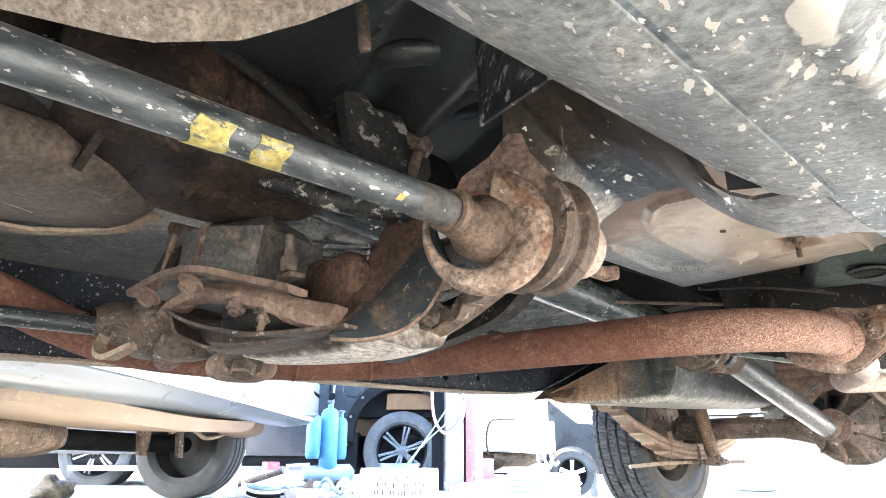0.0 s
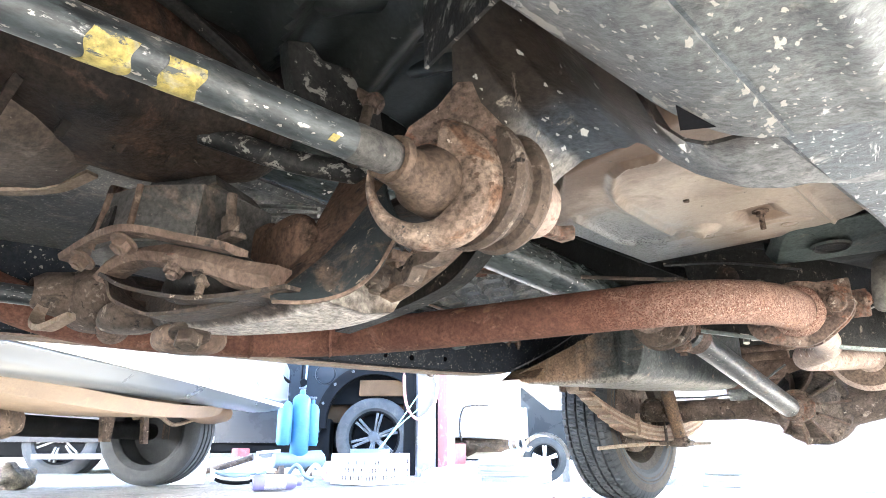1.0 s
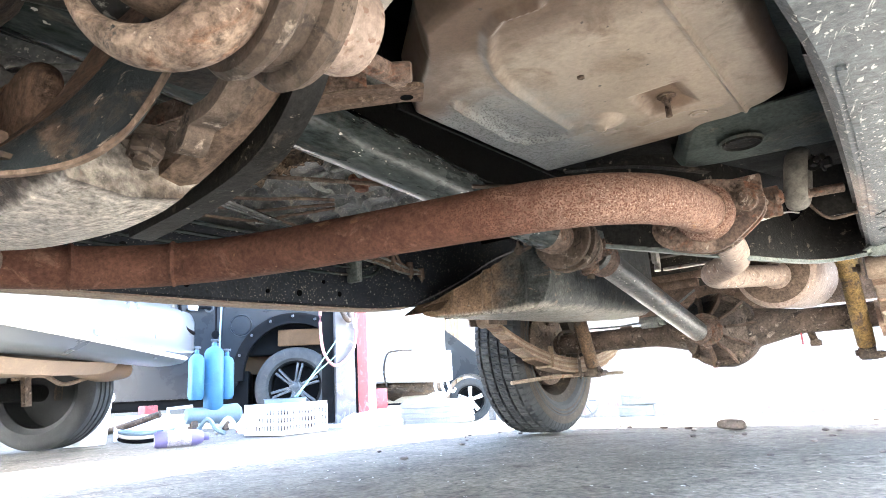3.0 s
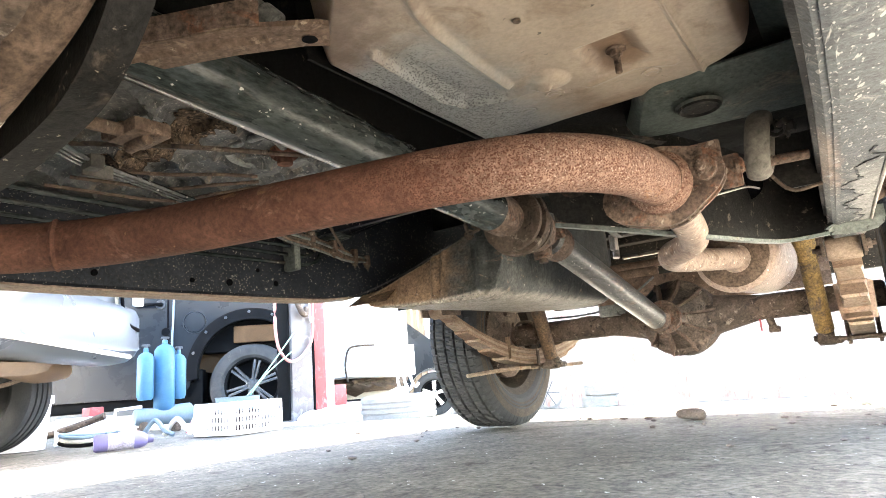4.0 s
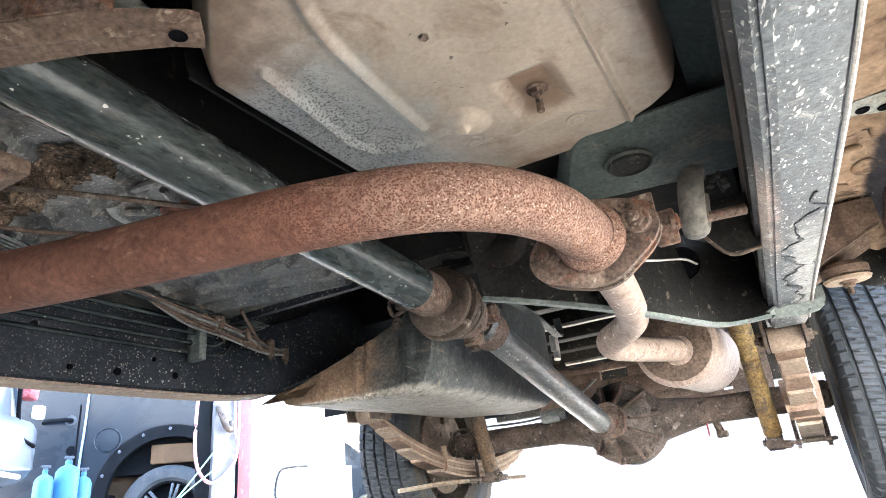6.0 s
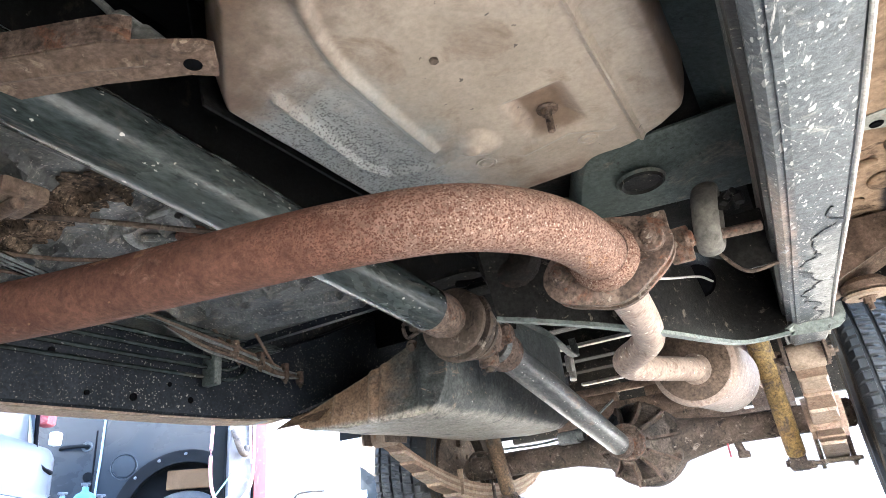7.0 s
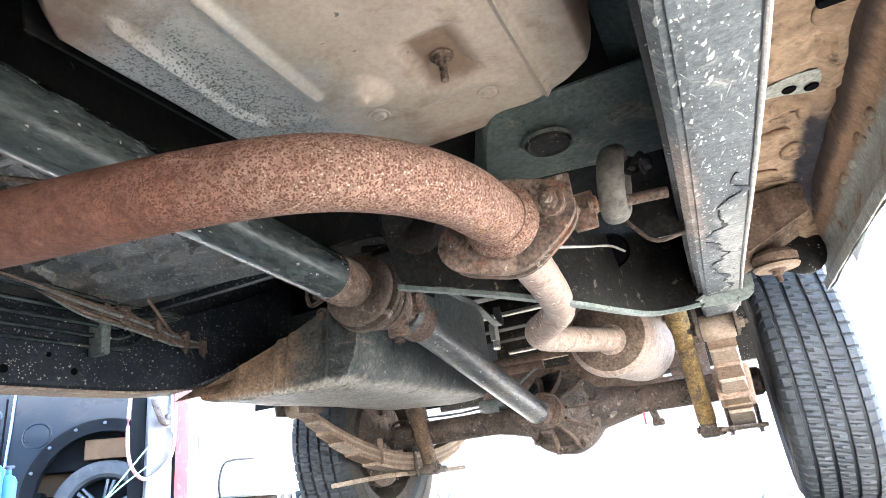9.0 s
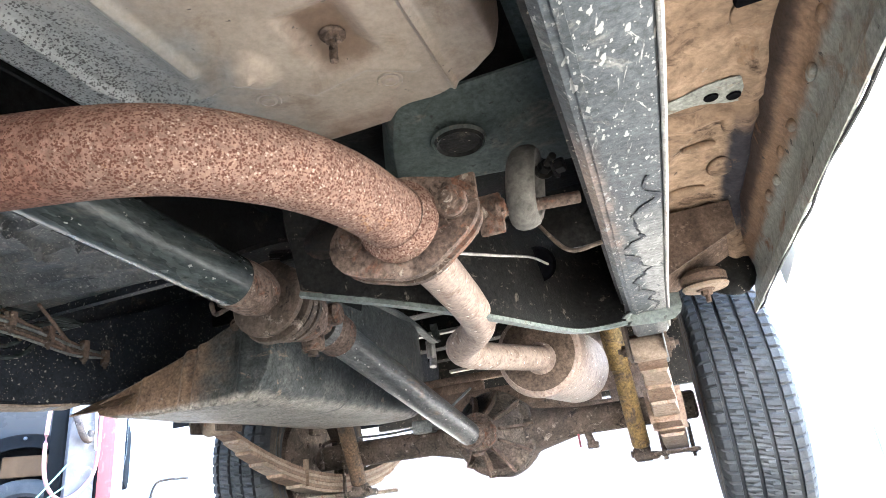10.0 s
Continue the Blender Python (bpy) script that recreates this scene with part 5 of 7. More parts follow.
toe = part("toe_board", sheet(toe_board, 24, 60, 0.004, (0, 0, 1)), "toe", truck, "tan dusty front floor panel")
part("stud", rod((-0.312, 0.246, 0.82), (-0.312, 0.250, 0.782), 0.005), "castdust", toe)
part("recess_panel", sheet(lambda u, v: (lerp(-0.50, -0.15, u), lerp(0.20, 0.66, v), 0.865 + bump(v + 0.25 * u, 0.52, 0.085, -0.030) + bump(v + 0.25 * u, 0.78, 0.075, -0.028) + bump(v + 0.25 * u, 0.30, 0.06, -0.022) - 0.03 * v), 20, 70, 0.003, (0, 0, 1)), "greendark", truck, "grey-green ribbed floor above the cross member")

for line in ([(-0.404, 0.33, 0.852), (-0.378, 0.337, 0.852), (-0.358, 0.352, 0.852), (-0.348, 0.379, 0.852)], [(-0.446, 0.408, 0.852), (-0.406, 0.408, 0.852), (-0.374, 0.41, 0.852), (-0.355, 0.423, 0.852), (-0.353, 0.449, 0.852)], [(-0.43, 0.467, 0.852), (-0.387, 0.468, 0.852), (-0.358, 0.482, 0.852), (-0.351, 0.502, 0.852)]):
    part("pressed_rib", sweep(smooth_line(line, 7), lambda s: [(0.016 * math.cos(a), 0.010 * math.sin(a) * (0.25 + math.sin(math.pi * s))) for a in [2 * math.pi * k / 14 for k in range(14)]]), "greendark", truck)

# grey-green floor beam with an oval drain
def floor_beam(u, v):
    x = lerp(-0.235 - 0.083 * v ** 0.5, -0.060, u)
    back = along(((-0.33, 1.262), (-0.318, 1.285), (-0.29, 1.308), (-0.25, 1.323), (-0.105, 1.352), (-0.08, 1.355)), x)
    y = lerp(1.150, back, v)
    z = 0.778 - 0.014 * min(1.0, v * 2.5) - 0.008 * v
    z += 0.035 * max(0.0, (v - 0.90) / 0.10) ** 2 + 0.02 * max(0.0, 1 - u / 0.06) ** 2
    return x, y, z - 0.004 * max(0.0, 1 - math.hypot(x + 0.197, y - 1.222) / 0.05)


fb = part("floor_beam", sheet(floor_beam, 40, 50, 0.003, (0, 0, 1)), "beamgreen", truck, "grey-green floor beam with an oval drain hole")
part("drain_hole", lathe([(0.0001, 0.0015), (0.0225, 0.002), (0.0255, 0.005), (0.029, -0.002)], (-0.199, 1.218, 0.7560), (0, -0.05, -1), 28), "black", fb)
part("drain_rim", lathe([(0.027, -0.001), (0.029, 0.003), (0.031, -0.001)], (-0.199, 1.218, 0.7560), (0, -0.05, -1), 32), "beamgreen", fb)
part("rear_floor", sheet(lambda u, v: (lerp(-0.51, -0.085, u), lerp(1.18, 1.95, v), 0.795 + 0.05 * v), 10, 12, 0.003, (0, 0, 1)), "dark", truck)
part("pan_lip", sweep(smooth_line([(-0.46, 1.16, 0.765), (-0.36, 1.20, 0.757), (-0.27, 1.30, 0.745)], 5), [(-0.006, -0.002), (0.010, -0.002), (0.010, 0.002), (-0.006, 0.002)]), "black", fb)

# ---- exhaust
PIPE = [(-0.249, 1.146, 0.645), (-0.251, 1.10, 0.645), (-0.258, 1.04, 0.645), (-0.283, 0.975, 0.644), (-0.335, 0.918, 0.643), (-0.43, 0.880, 0.643), (-0.56, 0.848, 0.643), (-0.73, 0.806, 0.643), (-0.87, 0.752, 0.643),
        (-0.955, 0.68, 0.643), (-1.005, 0.58, 0.643), (-1.03, 0.46, 0.645), (-1.042, 0.34, 0.656), (-1.046, 0.25, 0.682), (-1.05, 0.17, 0.714), (-1.05, 0.0, 0.77), (-1.05, -0.3, 0.82)]
exhaust = part("exhaust_pipe", tube(PIPE, 0.0315, 36, 9), "rust", truck, "brown rusty exhaust pipe with a pitted bend")
for x, y, z in ((-0.90, 0.728, 0.643), (-0.985, 0.62, 0.643)):
    d = Vector((-0.6, -0.75, 0)) if x > -0.95 else Vector((-0.35, -0.94, 0))
    part("weld_bead", lathe([(0.0315, -0.004), (0.0345, 0), (0.0315, 0.004)], (x, y, z), d, 28), "rust", exhaust)


def flange_geo():
    out = []
    for k in range(40):
        a = 2 * math.pi * k / 40
        r = 0.052 + 0.026 * abs(math.cos(a - radians(12))) ** 6
        out.append((r * math.cos(a), r * math.sin(a)))
    return out


flange = part("flange", join(plate(flange_geo(), 0.010, pose(-0.249, 1.152, 0.642, 0, 0, 6)), plate([(p * 0.98, q * 0.98) for p, q in flange_geo()], 0.008, pose(-0.249, 1.168, 0.640, 0, 0, 6))), "rustcast", exhaust, "rusty two-bolt pipe flange")
part("flange_plate", box(-0.226, -0.176, 1.170, 1.177, 0.645, 0.692, 0.003), "rustcast", flange)
for x, z in ((-0.195, 0.652), (-0.303, 0.637)):
    part("bolt", join(bolt((x, 1.146, z), (0, -1, 0), 0.011, 0.011, 0.006), rod((x, 1.144, z), (x, 1.138, z), 0.016)), "rustcast", flange)
part("gasket_ring", lathe([(0.036, 0.0), (0.041, -0.008), (0.040, -0.018), (0.032, -0.026)], (-0.249, 1.150, 0.645), (0, 1, 0), 32), "rust", flange)
TAIL = [(-0.252, 1.165, 0.640), (-0.264, 1.30, 0.634), (-0.278, 1.43, 0.629), (-0.296, 1.53, 0.625), (-0.330, 1.59, 0.620), (-0.362, 1.63, 0.616), (-0.370, 1.69, 0.614), (-0.350, 1.77, 0.617), (-0.32, 1.87, 0.622), (-0.292, 1.96, 0.627)]
tail = part("tail_pipe", tube(TAIL, 0.0255, 28, 8), "tailpipe", exhaust, "pale scaly pipe with a double bend")
part("muffler", lathe([(0.0001, 0.0), (0.082, 0.0), (0.092, 0.008), (0.094, 0.016), (0.091, 0.024), (0.091, 0.36), (0.085, 0.375), (0.0001, 0.375)], (-0.300, 1.955, 0.640), (0.05, 1, 0.02), 48), "tailpipe", exhaust, "tan steel muffler")
part("muffler_end", lathe([(0.0001, -0.005), (0.030, -0.004), (0.078, -0.002), (0.082, 0.001)], (-0.300, 1.955, 0.640), (0.05, 1, 0.02), 48), "muffler", exhaust, "rusty end plate")
part("weld_bead", lathe([(0.0255, -0.010), (0.032, -0.004), (0.036, 0.0)], (-0.295, 1.953, 0.627), (0.05, 1, 0.02), 24), "tailpipe", exhaust)
part("muffler_tail", tube([(-0.27, 2.32, 0.65), (-0.24, 2.5, 0.74), (-0.24, 2.75, 0.76), (-0.22, 3.1, 0.70)], 0.024, 16), "tailpipe", exhaust)
hang = part("exhaust_hanger", sweep([(-0.137 + 0.006 * math.sin(a), 1.225 + 0.026 * math.cos(a), 0.684 + 0.036 * math.sin(a)) for a in [2 * math.pi * k / 28 for k in range(29)]], [(0.0095 * math.cos(a), 0.0150 * math.sin(a)) for a in [2 * math.pi * k / 14 for k in range(14)]], up=(1, 0, 0)), "hanger", exhaust, "old rubber exhaust hanger")
part("hanger_pin", rod((-0.200, 1.20, 0.657), (-0.085, 1.228, 0.660), 0.0065), "rustcast", hang)
part("hanger_tab", join(box(-0.186, -0.160, 1.198, 1.206, 0.632, 0.676, 0.003), rod((-0.17, 1.205, 0.66), (-0.158, 1.208, 0.66), 0.011)), "rustcast", hang)
part("hanger_bolts", join(bolt((-0.118, 1.24, 0.706), (0.5, -0.8, 0), 0.008, 0.010, 0.02), bolt((-0.105, 1.23, 0.70), (1, -0.2, 0), 0.008, 0.010)), "black", hang)

# ---- drive shafts
fs = part("front_drive_shaft", sweep([(-0.61, -0.3, 0.868), (-0.61, 0.7, 0.784), (-0.61, 1.36, 0.721)], circle(0.0385, 36)), "shaft", truck, "grey-black front propeller shaft")
part("shaft_end", lathe([(0.0388, 0.0), (0.040, 0.02), (0.040, 0.05), (0.033, 0.075), (0.0001, 0.075)], (-0.61, 1.355, 0.7215), (0, 1, -0.09), 32), "rustcast", fs, "rusty weld collar")
bearing = part("centre_bearing", lathe([(0.030, 0), (0.058, 0.002), (0.064, 0.006), (0.064, 0.016), (0.050, 0.018), (0.050, 0.025), (0.068, 0.027), (0.070, 0.034), (0.066, 0.040), (0.050, 0.042), (0.050, 0.050), (0.060, 0.052), (0.060, 0.064), (0.046, 0.067), (0.046, 0.074), (0.056, 0.076), (0.054, 0.086), (0.030, 0.088)], (-0.612, 1.435, 0.716), (0, 1, -0.09), 40), "castdust", truck, "dusty centre bearing housing")
part("bearing_tab", join(box(-0.70, -0.672, 1.43, 1.46, 0.715, 0.735, 0.004), wire([(-0.68, 1.44, 0.725), (-0.715, 1.44, 0.735), (-0.71, 1.44, 0.708), (-0.685, 1.44, 0.712)], 0.004)), "castdust", bearing)
part("bearing_bracket", sweep(smooth_line([(-0.72, 1.46, 0.79), (-0.66, 1.46, 0.80), (-0.56, 1.46, 0.80), (-0.50, 1.47, 0.77), (-0.44, 1.48, 0.80)], 5), [(-0.025, -0.004), (0.025, -0.004), (0.025, 0.004), (-0.025, 0.004)]), "black", bearing)
part("bracket_wing", join(box(-0.545, -0.44, 1.38, 1.43, 0.742, 0.752, 0.003), wire([(-0.57, 1.40, 0.765), (-0.52, 1.39, 0.755), (-0.46, 1.37, 0.757), (-0.43, 1.36, 0.77)], 0.007)), "black", bearing)
part("support_box", blob(-0.43, 1.34, 0.745, 0.055, 0.06, 0.05, 26, 16, 3.0, 0.016), "gearcast", bearing, "black support bracket")
uj = part("universal_joint", join(lathe([(0.034, 0), (0.046, 0.01), (0.048, 0.03), (0.042, 0.05), (0.036, 0.06)], (-0.612, 1.515, 0.710), (0, 1, -0.12), 32),
                                  rod((-0.668, 1.575, 0.705), (-0.556, 1.575, 0.705), 0.020, 18), rod((-0.612, 1.575, 0.765), (-0.612, 1.575, 0.648), 0.020, 18),
                                  box(-0.640, -0.584, 1.55, 1.62, 0.678, 0.735, 0.014)), "rustcast", truck, "rusty universal joint")
part("grease_cup", lathe([(0.0001, 0), (0.008, 0), (0.010, 0.004), (0.010, 0.009), (0.006, 0.009), (0.005, 0.004), (0.0001, 0.004)], (-0.612, 1.575, 0.648), (0, 0, -1), 16), "castdust", uj)
rs = part("rear_drive_shaft", tube([(-0.612, 1.60, 0.70), (-0.612, 1.64, 0.693), (-0.612, 1.68, 0.684), (-0.611, 2.05, 0.598), (-0.610, 2.37, 0.524)], [0.036, 0.038, 0.033, 0.0325, 0.0325], 32, 6), "shaftworn", truck, "worn metal rear propeller shaft")
part("shaft_collar", lathe([(0.036, 0), (0.040, 0.01), (0.040, 0.05), (0.034, 0.06)], (-0.612, 1.615, 0.699), (0, 1, -0.23), 32), "rustcast", rs)
part("rear_yoke", join(lathe([(0.033, 0), (0.040, 0.015), (0.036, 0.05), (0.02, 0.06)], (-0.610, 2.36, 0.526), (0, 1, -0.15), 28), rod((-0.655, 2.43, 0.512), (-0.565, 2.43, 0.512), 0.017, 16), rod((-0.61, 2.43, 0.56), (-0.61, 2.43, 0.464), 0.017, 16)), "rustcast", rs)

# ---- rear axle
AY, AZ = 2.67, 0.533
axle = part("rear_axle", join(rod((-1.27, AY, AZ), (-0.70, AY, AZ), 0.041, 28), rod((-0.50, AY, AZ), (0.0, AY, AZ), 0.041, 28)), "castdust", truck, "dusty rear axle")


def diff_housing():
    n, m = 36, 36
    v, f = [], []
    for i in range(m + 1):
        x = lerp(-0.86, -0.33, i / m)
        d = (x + 0.582) / 0.215
        a = abs(x + 0.597)
        r = max(math.sqrt(max(0.0, 0.126 ** 2 - a * a)), 0.041 + 0.046 * max(0.0, 1 - a / 0.25))
        dep = 0.045 + 0.075 * max(0.0, 1 - abs(d) ** 2.0) ** 0.8
        for k in range(n):
            a = 2 * math.pi * k / n
            v.append((x, AY + dep * math.cos(a), AZ - 0.012 * max(0, 1 - abs(d)) + r * math.sin(a)))
    for i in range(m):
        for k in range(n):
            a, b = i * n + k, i * n + (k + 1) % n
            f.append((a, b, b + n, a + n))
    return v, f


part("diff_housing", diff_housing(), "castdust", axle, "round differential housing")
DC = Vector((-0.597, 2.585, 0.528))
carrier = part("diff_carrier", lathe([(0.126, 0.03), (0.128, 0.0), (0.122, -0.010), (0.105, -0.014), (0.085, -0.040), (0.060, -0.085), (0.048, -0.12), (0.044, -0.15), (0.0001, -0.15)], DC, (0, 1, 0), 44), "nosecast", axle, "ribbed cast differential nose")
for k in range(10):
    a = radians(k * 36 + 6)
    c, s = math.cos(a), math.sin(a)
    part("rib", sweep([DC + Vector((0.046 * c, -0.125, 0.046 * s)), DC + Vector((0.085 * c, -0.060, 0.085 * s)), DC + Vector((0.122 * c, -0.018, 0.122 * s))], [(-0.0055, -0.020), (0.0055, -0.020), (0.0035, 0.011), (-0.0035, 0.011)], up=(c, -1, s)), "mountdust", carrier)
for k in range(10):
    a = radians(k * 36 + 8)
    part("bolt", bolt(DC + Vector((0.116 * math.cos(a), -0.014, 0.116 * math.sin(a))), (0, -1, 0), 0.009, 0.010), "castdust", carrier)
part("pinion_flange", lathe([(0.0001, -0.19), (0.052, -0.19), (0.055, -0.182), (0.055, -0.172), (0.040, -0.165), (0.040, -0.14)], DC, (0, 1, 0), 30), "rustcast", carrier)
for k in range(4):
    a = radians(k * 90 + 40)
    part("bolt", bolt(DC + Vector((0.043 * math.cos(a), -0.19, 0.043 * math.sin(a))), (0, -1, 0), 0.008, 0.009), "rustcast", carrier)
part("vent_tab", join(rod((-0.33, AY, 0.50), (-0.32, AY - 0.01, 0.462), 0.012), box(-0.335, -0.300, AY - 0.02, AY + 0.0, 0.447, 0.468, 0.005)), "castdust", axle)
part("tag", box(-0.358, -0.352, AY - 0.02, AY - 0.015, 0.455, 0.495, 0.001), "red", axle)
part("brake_line", wire([(-1.10, AY - 0.03, 0.585), (-0.95, AY - 0.03, 0.582), (-0.80, AY - 0.06, 0.60), (-0.66, AY - 0.07, 0.68)], 0.004), "zinc", axle)
part("load_valve", join(box(-0.86, -0.79, 2.55, 2.60, 0.56, 0.60, 0.006), lathe([(0.0001, 0), (0.02, 0), (0.02, 0.03), (0.0001, 0.03)], (-0.80, 2.57, 0.585), (1, 0, 0), 16)), "zinc", axle)


def spring_side(sx, g, near):
    """Leaf spring, plate, U-bolts and shock absorber of one side, built on the near side and mirrored for the far one."""
    base = part("leaf_spring", g(sweep([(sx, lerp(2.04, 3.30, j / 24), 0.470 + 0.35 * (lerp(2.04, 3.30, j / 24) - 2.67) ** 2) for j in range(25)], [(-0.030, -0.0045), (0.030, -0.0045), (0.030, 0.0045), (-0.030, 0.0045)])), "leaf", truck, "rusty leaf spring pack")
    for k, (y0, y1) in enumerate(((2.09, 3.24), (2.14, 3.18), (2.20, 3.12), (2.28, 3.05), (2.38, 2.95))):
        z = lambda y: 0.470 + 0.35 * (y - 2.67) ** 2 - 0.010 * (k + 1)
        part("leaf", g(sweep([(sx, lerp(y0, y1, j / 14), z(lerp(y0, y1, j / 14))) for j in range(15)], lambda s: [(-0.030 * (0.82 if s in (0, 1) else 1), -0.0043), (0.030 * (0.82 if s in (0, 1) else 1), -0.0043), (0.030, 0.0043), (-0.030, 0.0043)])), "leafdust" if k % 2 == 0 else "leaf", base)
    part("spring_eye", g(lathe([(0.014, -0.034), (0.027, -0.034), (0.029, -0.030), (0.029, 0.030), (0.027, 0.034), (0.014, 0.034)], (sx, 2.035, 0.622), (1, 0, 0), 24)), "leafdust", base)
    for s in (-1, 1):
        part("hanger_bracket", g(plate([(-0.05, -0.03), (0.05, -0.03), (0.06, 0.05), (-0.06, 0.05)], 0.006, pose(sx + s * 0.040, 2.03, 0.63, 0, 0, 90))), "castdust", base)
        part("eye_bolt", g(bolt((sx + s * 0.043, 2.035, 0.622), (s, 0, 0), 0.012, 0.010, 0.01)), "castdust", base)
    for y, w in ((2.27, 0.034), (2.335, 0.034)) if near else ((2.40, 0.033),):
        z = 0.470 + 0.35 * (y - 2.67) ** 2
        part("spring_clip", g(sweep([(sx - w, y, z + 0.03), (sx - w, y, z - 0.042), (sx + w, y, z - 0.042), (sx + w, y, z + 0.03)], [(-0.010, -0.0015), (0.010, -0.0015), (0.010, 0.0015), (-0.010, 0.0015)], up=(0, 1, 0))), "leaf", base)
    for y in (2.62, 2.72):
        part("u_bolt", g(wire([(sx - 0.040, y, 0.40), (sx - 0.040, y, 0.52), (sx - 0.036, y, 0.572), (sx, y, 0.585), (sx + 0.036, y, 0.572), (sx + 0.040, y, 0.52), (sx + 0.040, y, 0.40)], 0.006, 10, 5)), "castdust", base)
        for s in (-1, 1):
            part("nut", g(bolt((sx + s * 0.040, y, 0.412), (0, 0, -1), 0.010, 0.010, 0.012)), "castdust", base)
    part("spring_plate", g(join(box(sx - 0.065, sx + 0.060, 2.575, 2.765, 0.403, 0.415, 0.004), box(sx - 0.125, sx - 0.055, 2.60, 2.70, 0.395, 0.418, 0.008))), "castdust", base, "thick plate under the springs")
    top, low = Vector((sx - 0.105, 2.44, 0.83)), Vector((sx - 0.098, 2.625, 0.415))
    shock = part("shock_absorber", g(join(rod(low + (top - low) * 0.05, low + (top - low) * 0.62, 0.026, 24))), "shock" if near else "shockold", truck, "dirty yellow shock absorber" if near else "brown dusty shock absorber")
    part("dust_tube", g(rod(low + (top - low) * 0.56, top, 0.032 if near else 0.026, 24)), "shock" if near else "shockold", shock)
    part("shock_eye", g(join(lathe([(0.010, -0.022), (0.023, -0.022), (0.023, 0.022), (0.010, 0.022)], low, (1, 0, 0), 20), bolt(low - Vector((0.024, 0, 0)), (-1, 0, 0), 0.010, 0.010))), "castdust", shock)
    return base


spring_side(-0.078, lambda a: a, True)
spring_side(-0.078, mirror, False)
part("cable_stay", wire([(-1.285, 2.30, 0.400), (-1.20, 2.5, 0.408), (-1.12, 2.72, 0.402), (-1.06, 2.83, 0.402)], 0.008), "leafdust", truck, "tan cable stay under the spring")


# ---- rear wheels
def tyre_geo(r, w):
    """Tyre with three grooves and cross sipes cut into the tread."""
    h = w / 2
    prof = [(r * 0.62, -h * 0.72, 0), (r * 0.70, -h * 0.93, 0), (r * 0.80, -h, 0), (r * 0.90, -h * 0.97, 0), (r * 0.955, -h * 0.90, 1), (r * 0.985, -h * 0.82, 2), (r * 0.992, -h * 0.70, 2)]
    for c in (-0.60, -0.20, 0.20, 0.60):
        prof += [(r * 0.997, h * (c - 0.050), 2), (r * 0.966, h * (c - 0.036), 0), (r * 0.966, h * (c + 0.036), 0), (r * 0.997, h * (c + 0.050), 2)]
        if c < 0.5:
            prof.append((r, h * (c + 0.20), 3))
    prof += [(r * 0.992, h * 0.70, 2), (r * 0.985, h * 0.82, 2), (r * 0.955, h * 0.90, 1), (r * 0.90, h * 0.97, 0), (r * 0.80, h, 0), (r * 0.70, h * 0.93, 0), (r * 0.62, h * 0.72, 0)]
    pitch, sub = 72, 9
    n, m = pitch * sub, len(prof)
    v, f = [], []
    for k in range(n):
        for q, (rad, x, kind) in enumerate(prof):
            a = 2 * math.pi * (k / n + 0.006 * math.sin(x / h * 2.2))
            cut = 0.0
            if kind == 2 and (k + (2 if q > m / 2 else 0)) % sub in (0, 1):
                cut = 0.008
            if kind == 1 and k % sub in (0, 1):
                cut = 0.007
            if kind == 3 and k % sub in (4, 5):
                cut = 0.006
            v.append((x, (rad - cut) * math.cos(a), (rad - cut) * math.sin(a)))
    for k in range(n):
        for j in range(m - 1):
            a, b = k * m + j, ((k + 1) % n) * m + j
            f.append((a, b, b + 1, a + 1))
    return v, f


def wheel(x, side):
    """One rear wheel; side is +1 where the outer face looks to +x."""
    at = Matrix.Translation((x, AY, AZ))
    tyre = part("rear_tyre", moved(tyre_geo(0.352, 0.212), at), "rubber", truck, "worn black tyre with grooved tread", smooth=25)
    s = -side
    part("sidewall_ring", moved(lathe([(0.232, 0.079 * s), (0.262, 0.1025 * s), (0.300, 0.1068 * s), (0.318, 0.1045 * s)], (0, 0, 0), (1, 0, 0), 64), at), "sidewall", tyre, "dusty inner sidewall")
    part("bead_line", moved(lathe([(0.276, 0.1065 * s), (0.279, 0.1085 * s), (0.282, 0.107 * s)], (0, 0, 0), (1, 0, 0), 64), at), "sidewall", tyre)
    rim = part("steel_rim", moved(lathe([(0.226, 0.085 * s), (0.232, 0.088 * s), (0.222, 0.080 * s), (0.205, 0.070 * s), (0.196, 0.02 * s), (0.190, -0.05 * s), (0.15, -0.06 * s), (0.05, -0.055 * s), (0.0001, -0.055 * s)], (0, 0, 0), (1, 0, 0), 48), at), "sidewall", truck, "brown dusty steel rim")
    part("brake_drum", moved(lathe([(0.0001, 0.070 * s), (0.07, 0.070 * s), (0.145, 0.062 * s), (0.160, 0.055 * s), (0.162, 0.035 * s), (0.152, 0.030 * s), (0.152, -0.05 * s)], (0, 0, 0), (1, 0, 0), 40), at), "castdust", rim, "dusty brake drum backing plate")
    part("wheel_cylinder", moved(join(box(0.066 * s if s > 0 else 0.086 * s, 0.086 * s if s > 0 else 0.066 * s, -0.03, 0.03, 0.085, 0.115, 0.006), bolt((0.066 * s, 0.04, 0.05), (s, 0, 0), 0.010, 0.01), bolt((0.066 * s, -0.04, 0.05), (s, 0, 0), 0.010, 0.01)), at), "castdust", rim)


wheel(0.118, 1)
wheel(-1.362, -1)

# ---- fuel tank and its guard
def tank_geo():
    """A pressed tank: its front has one corner cut away under the rail; the belly is rounded."""
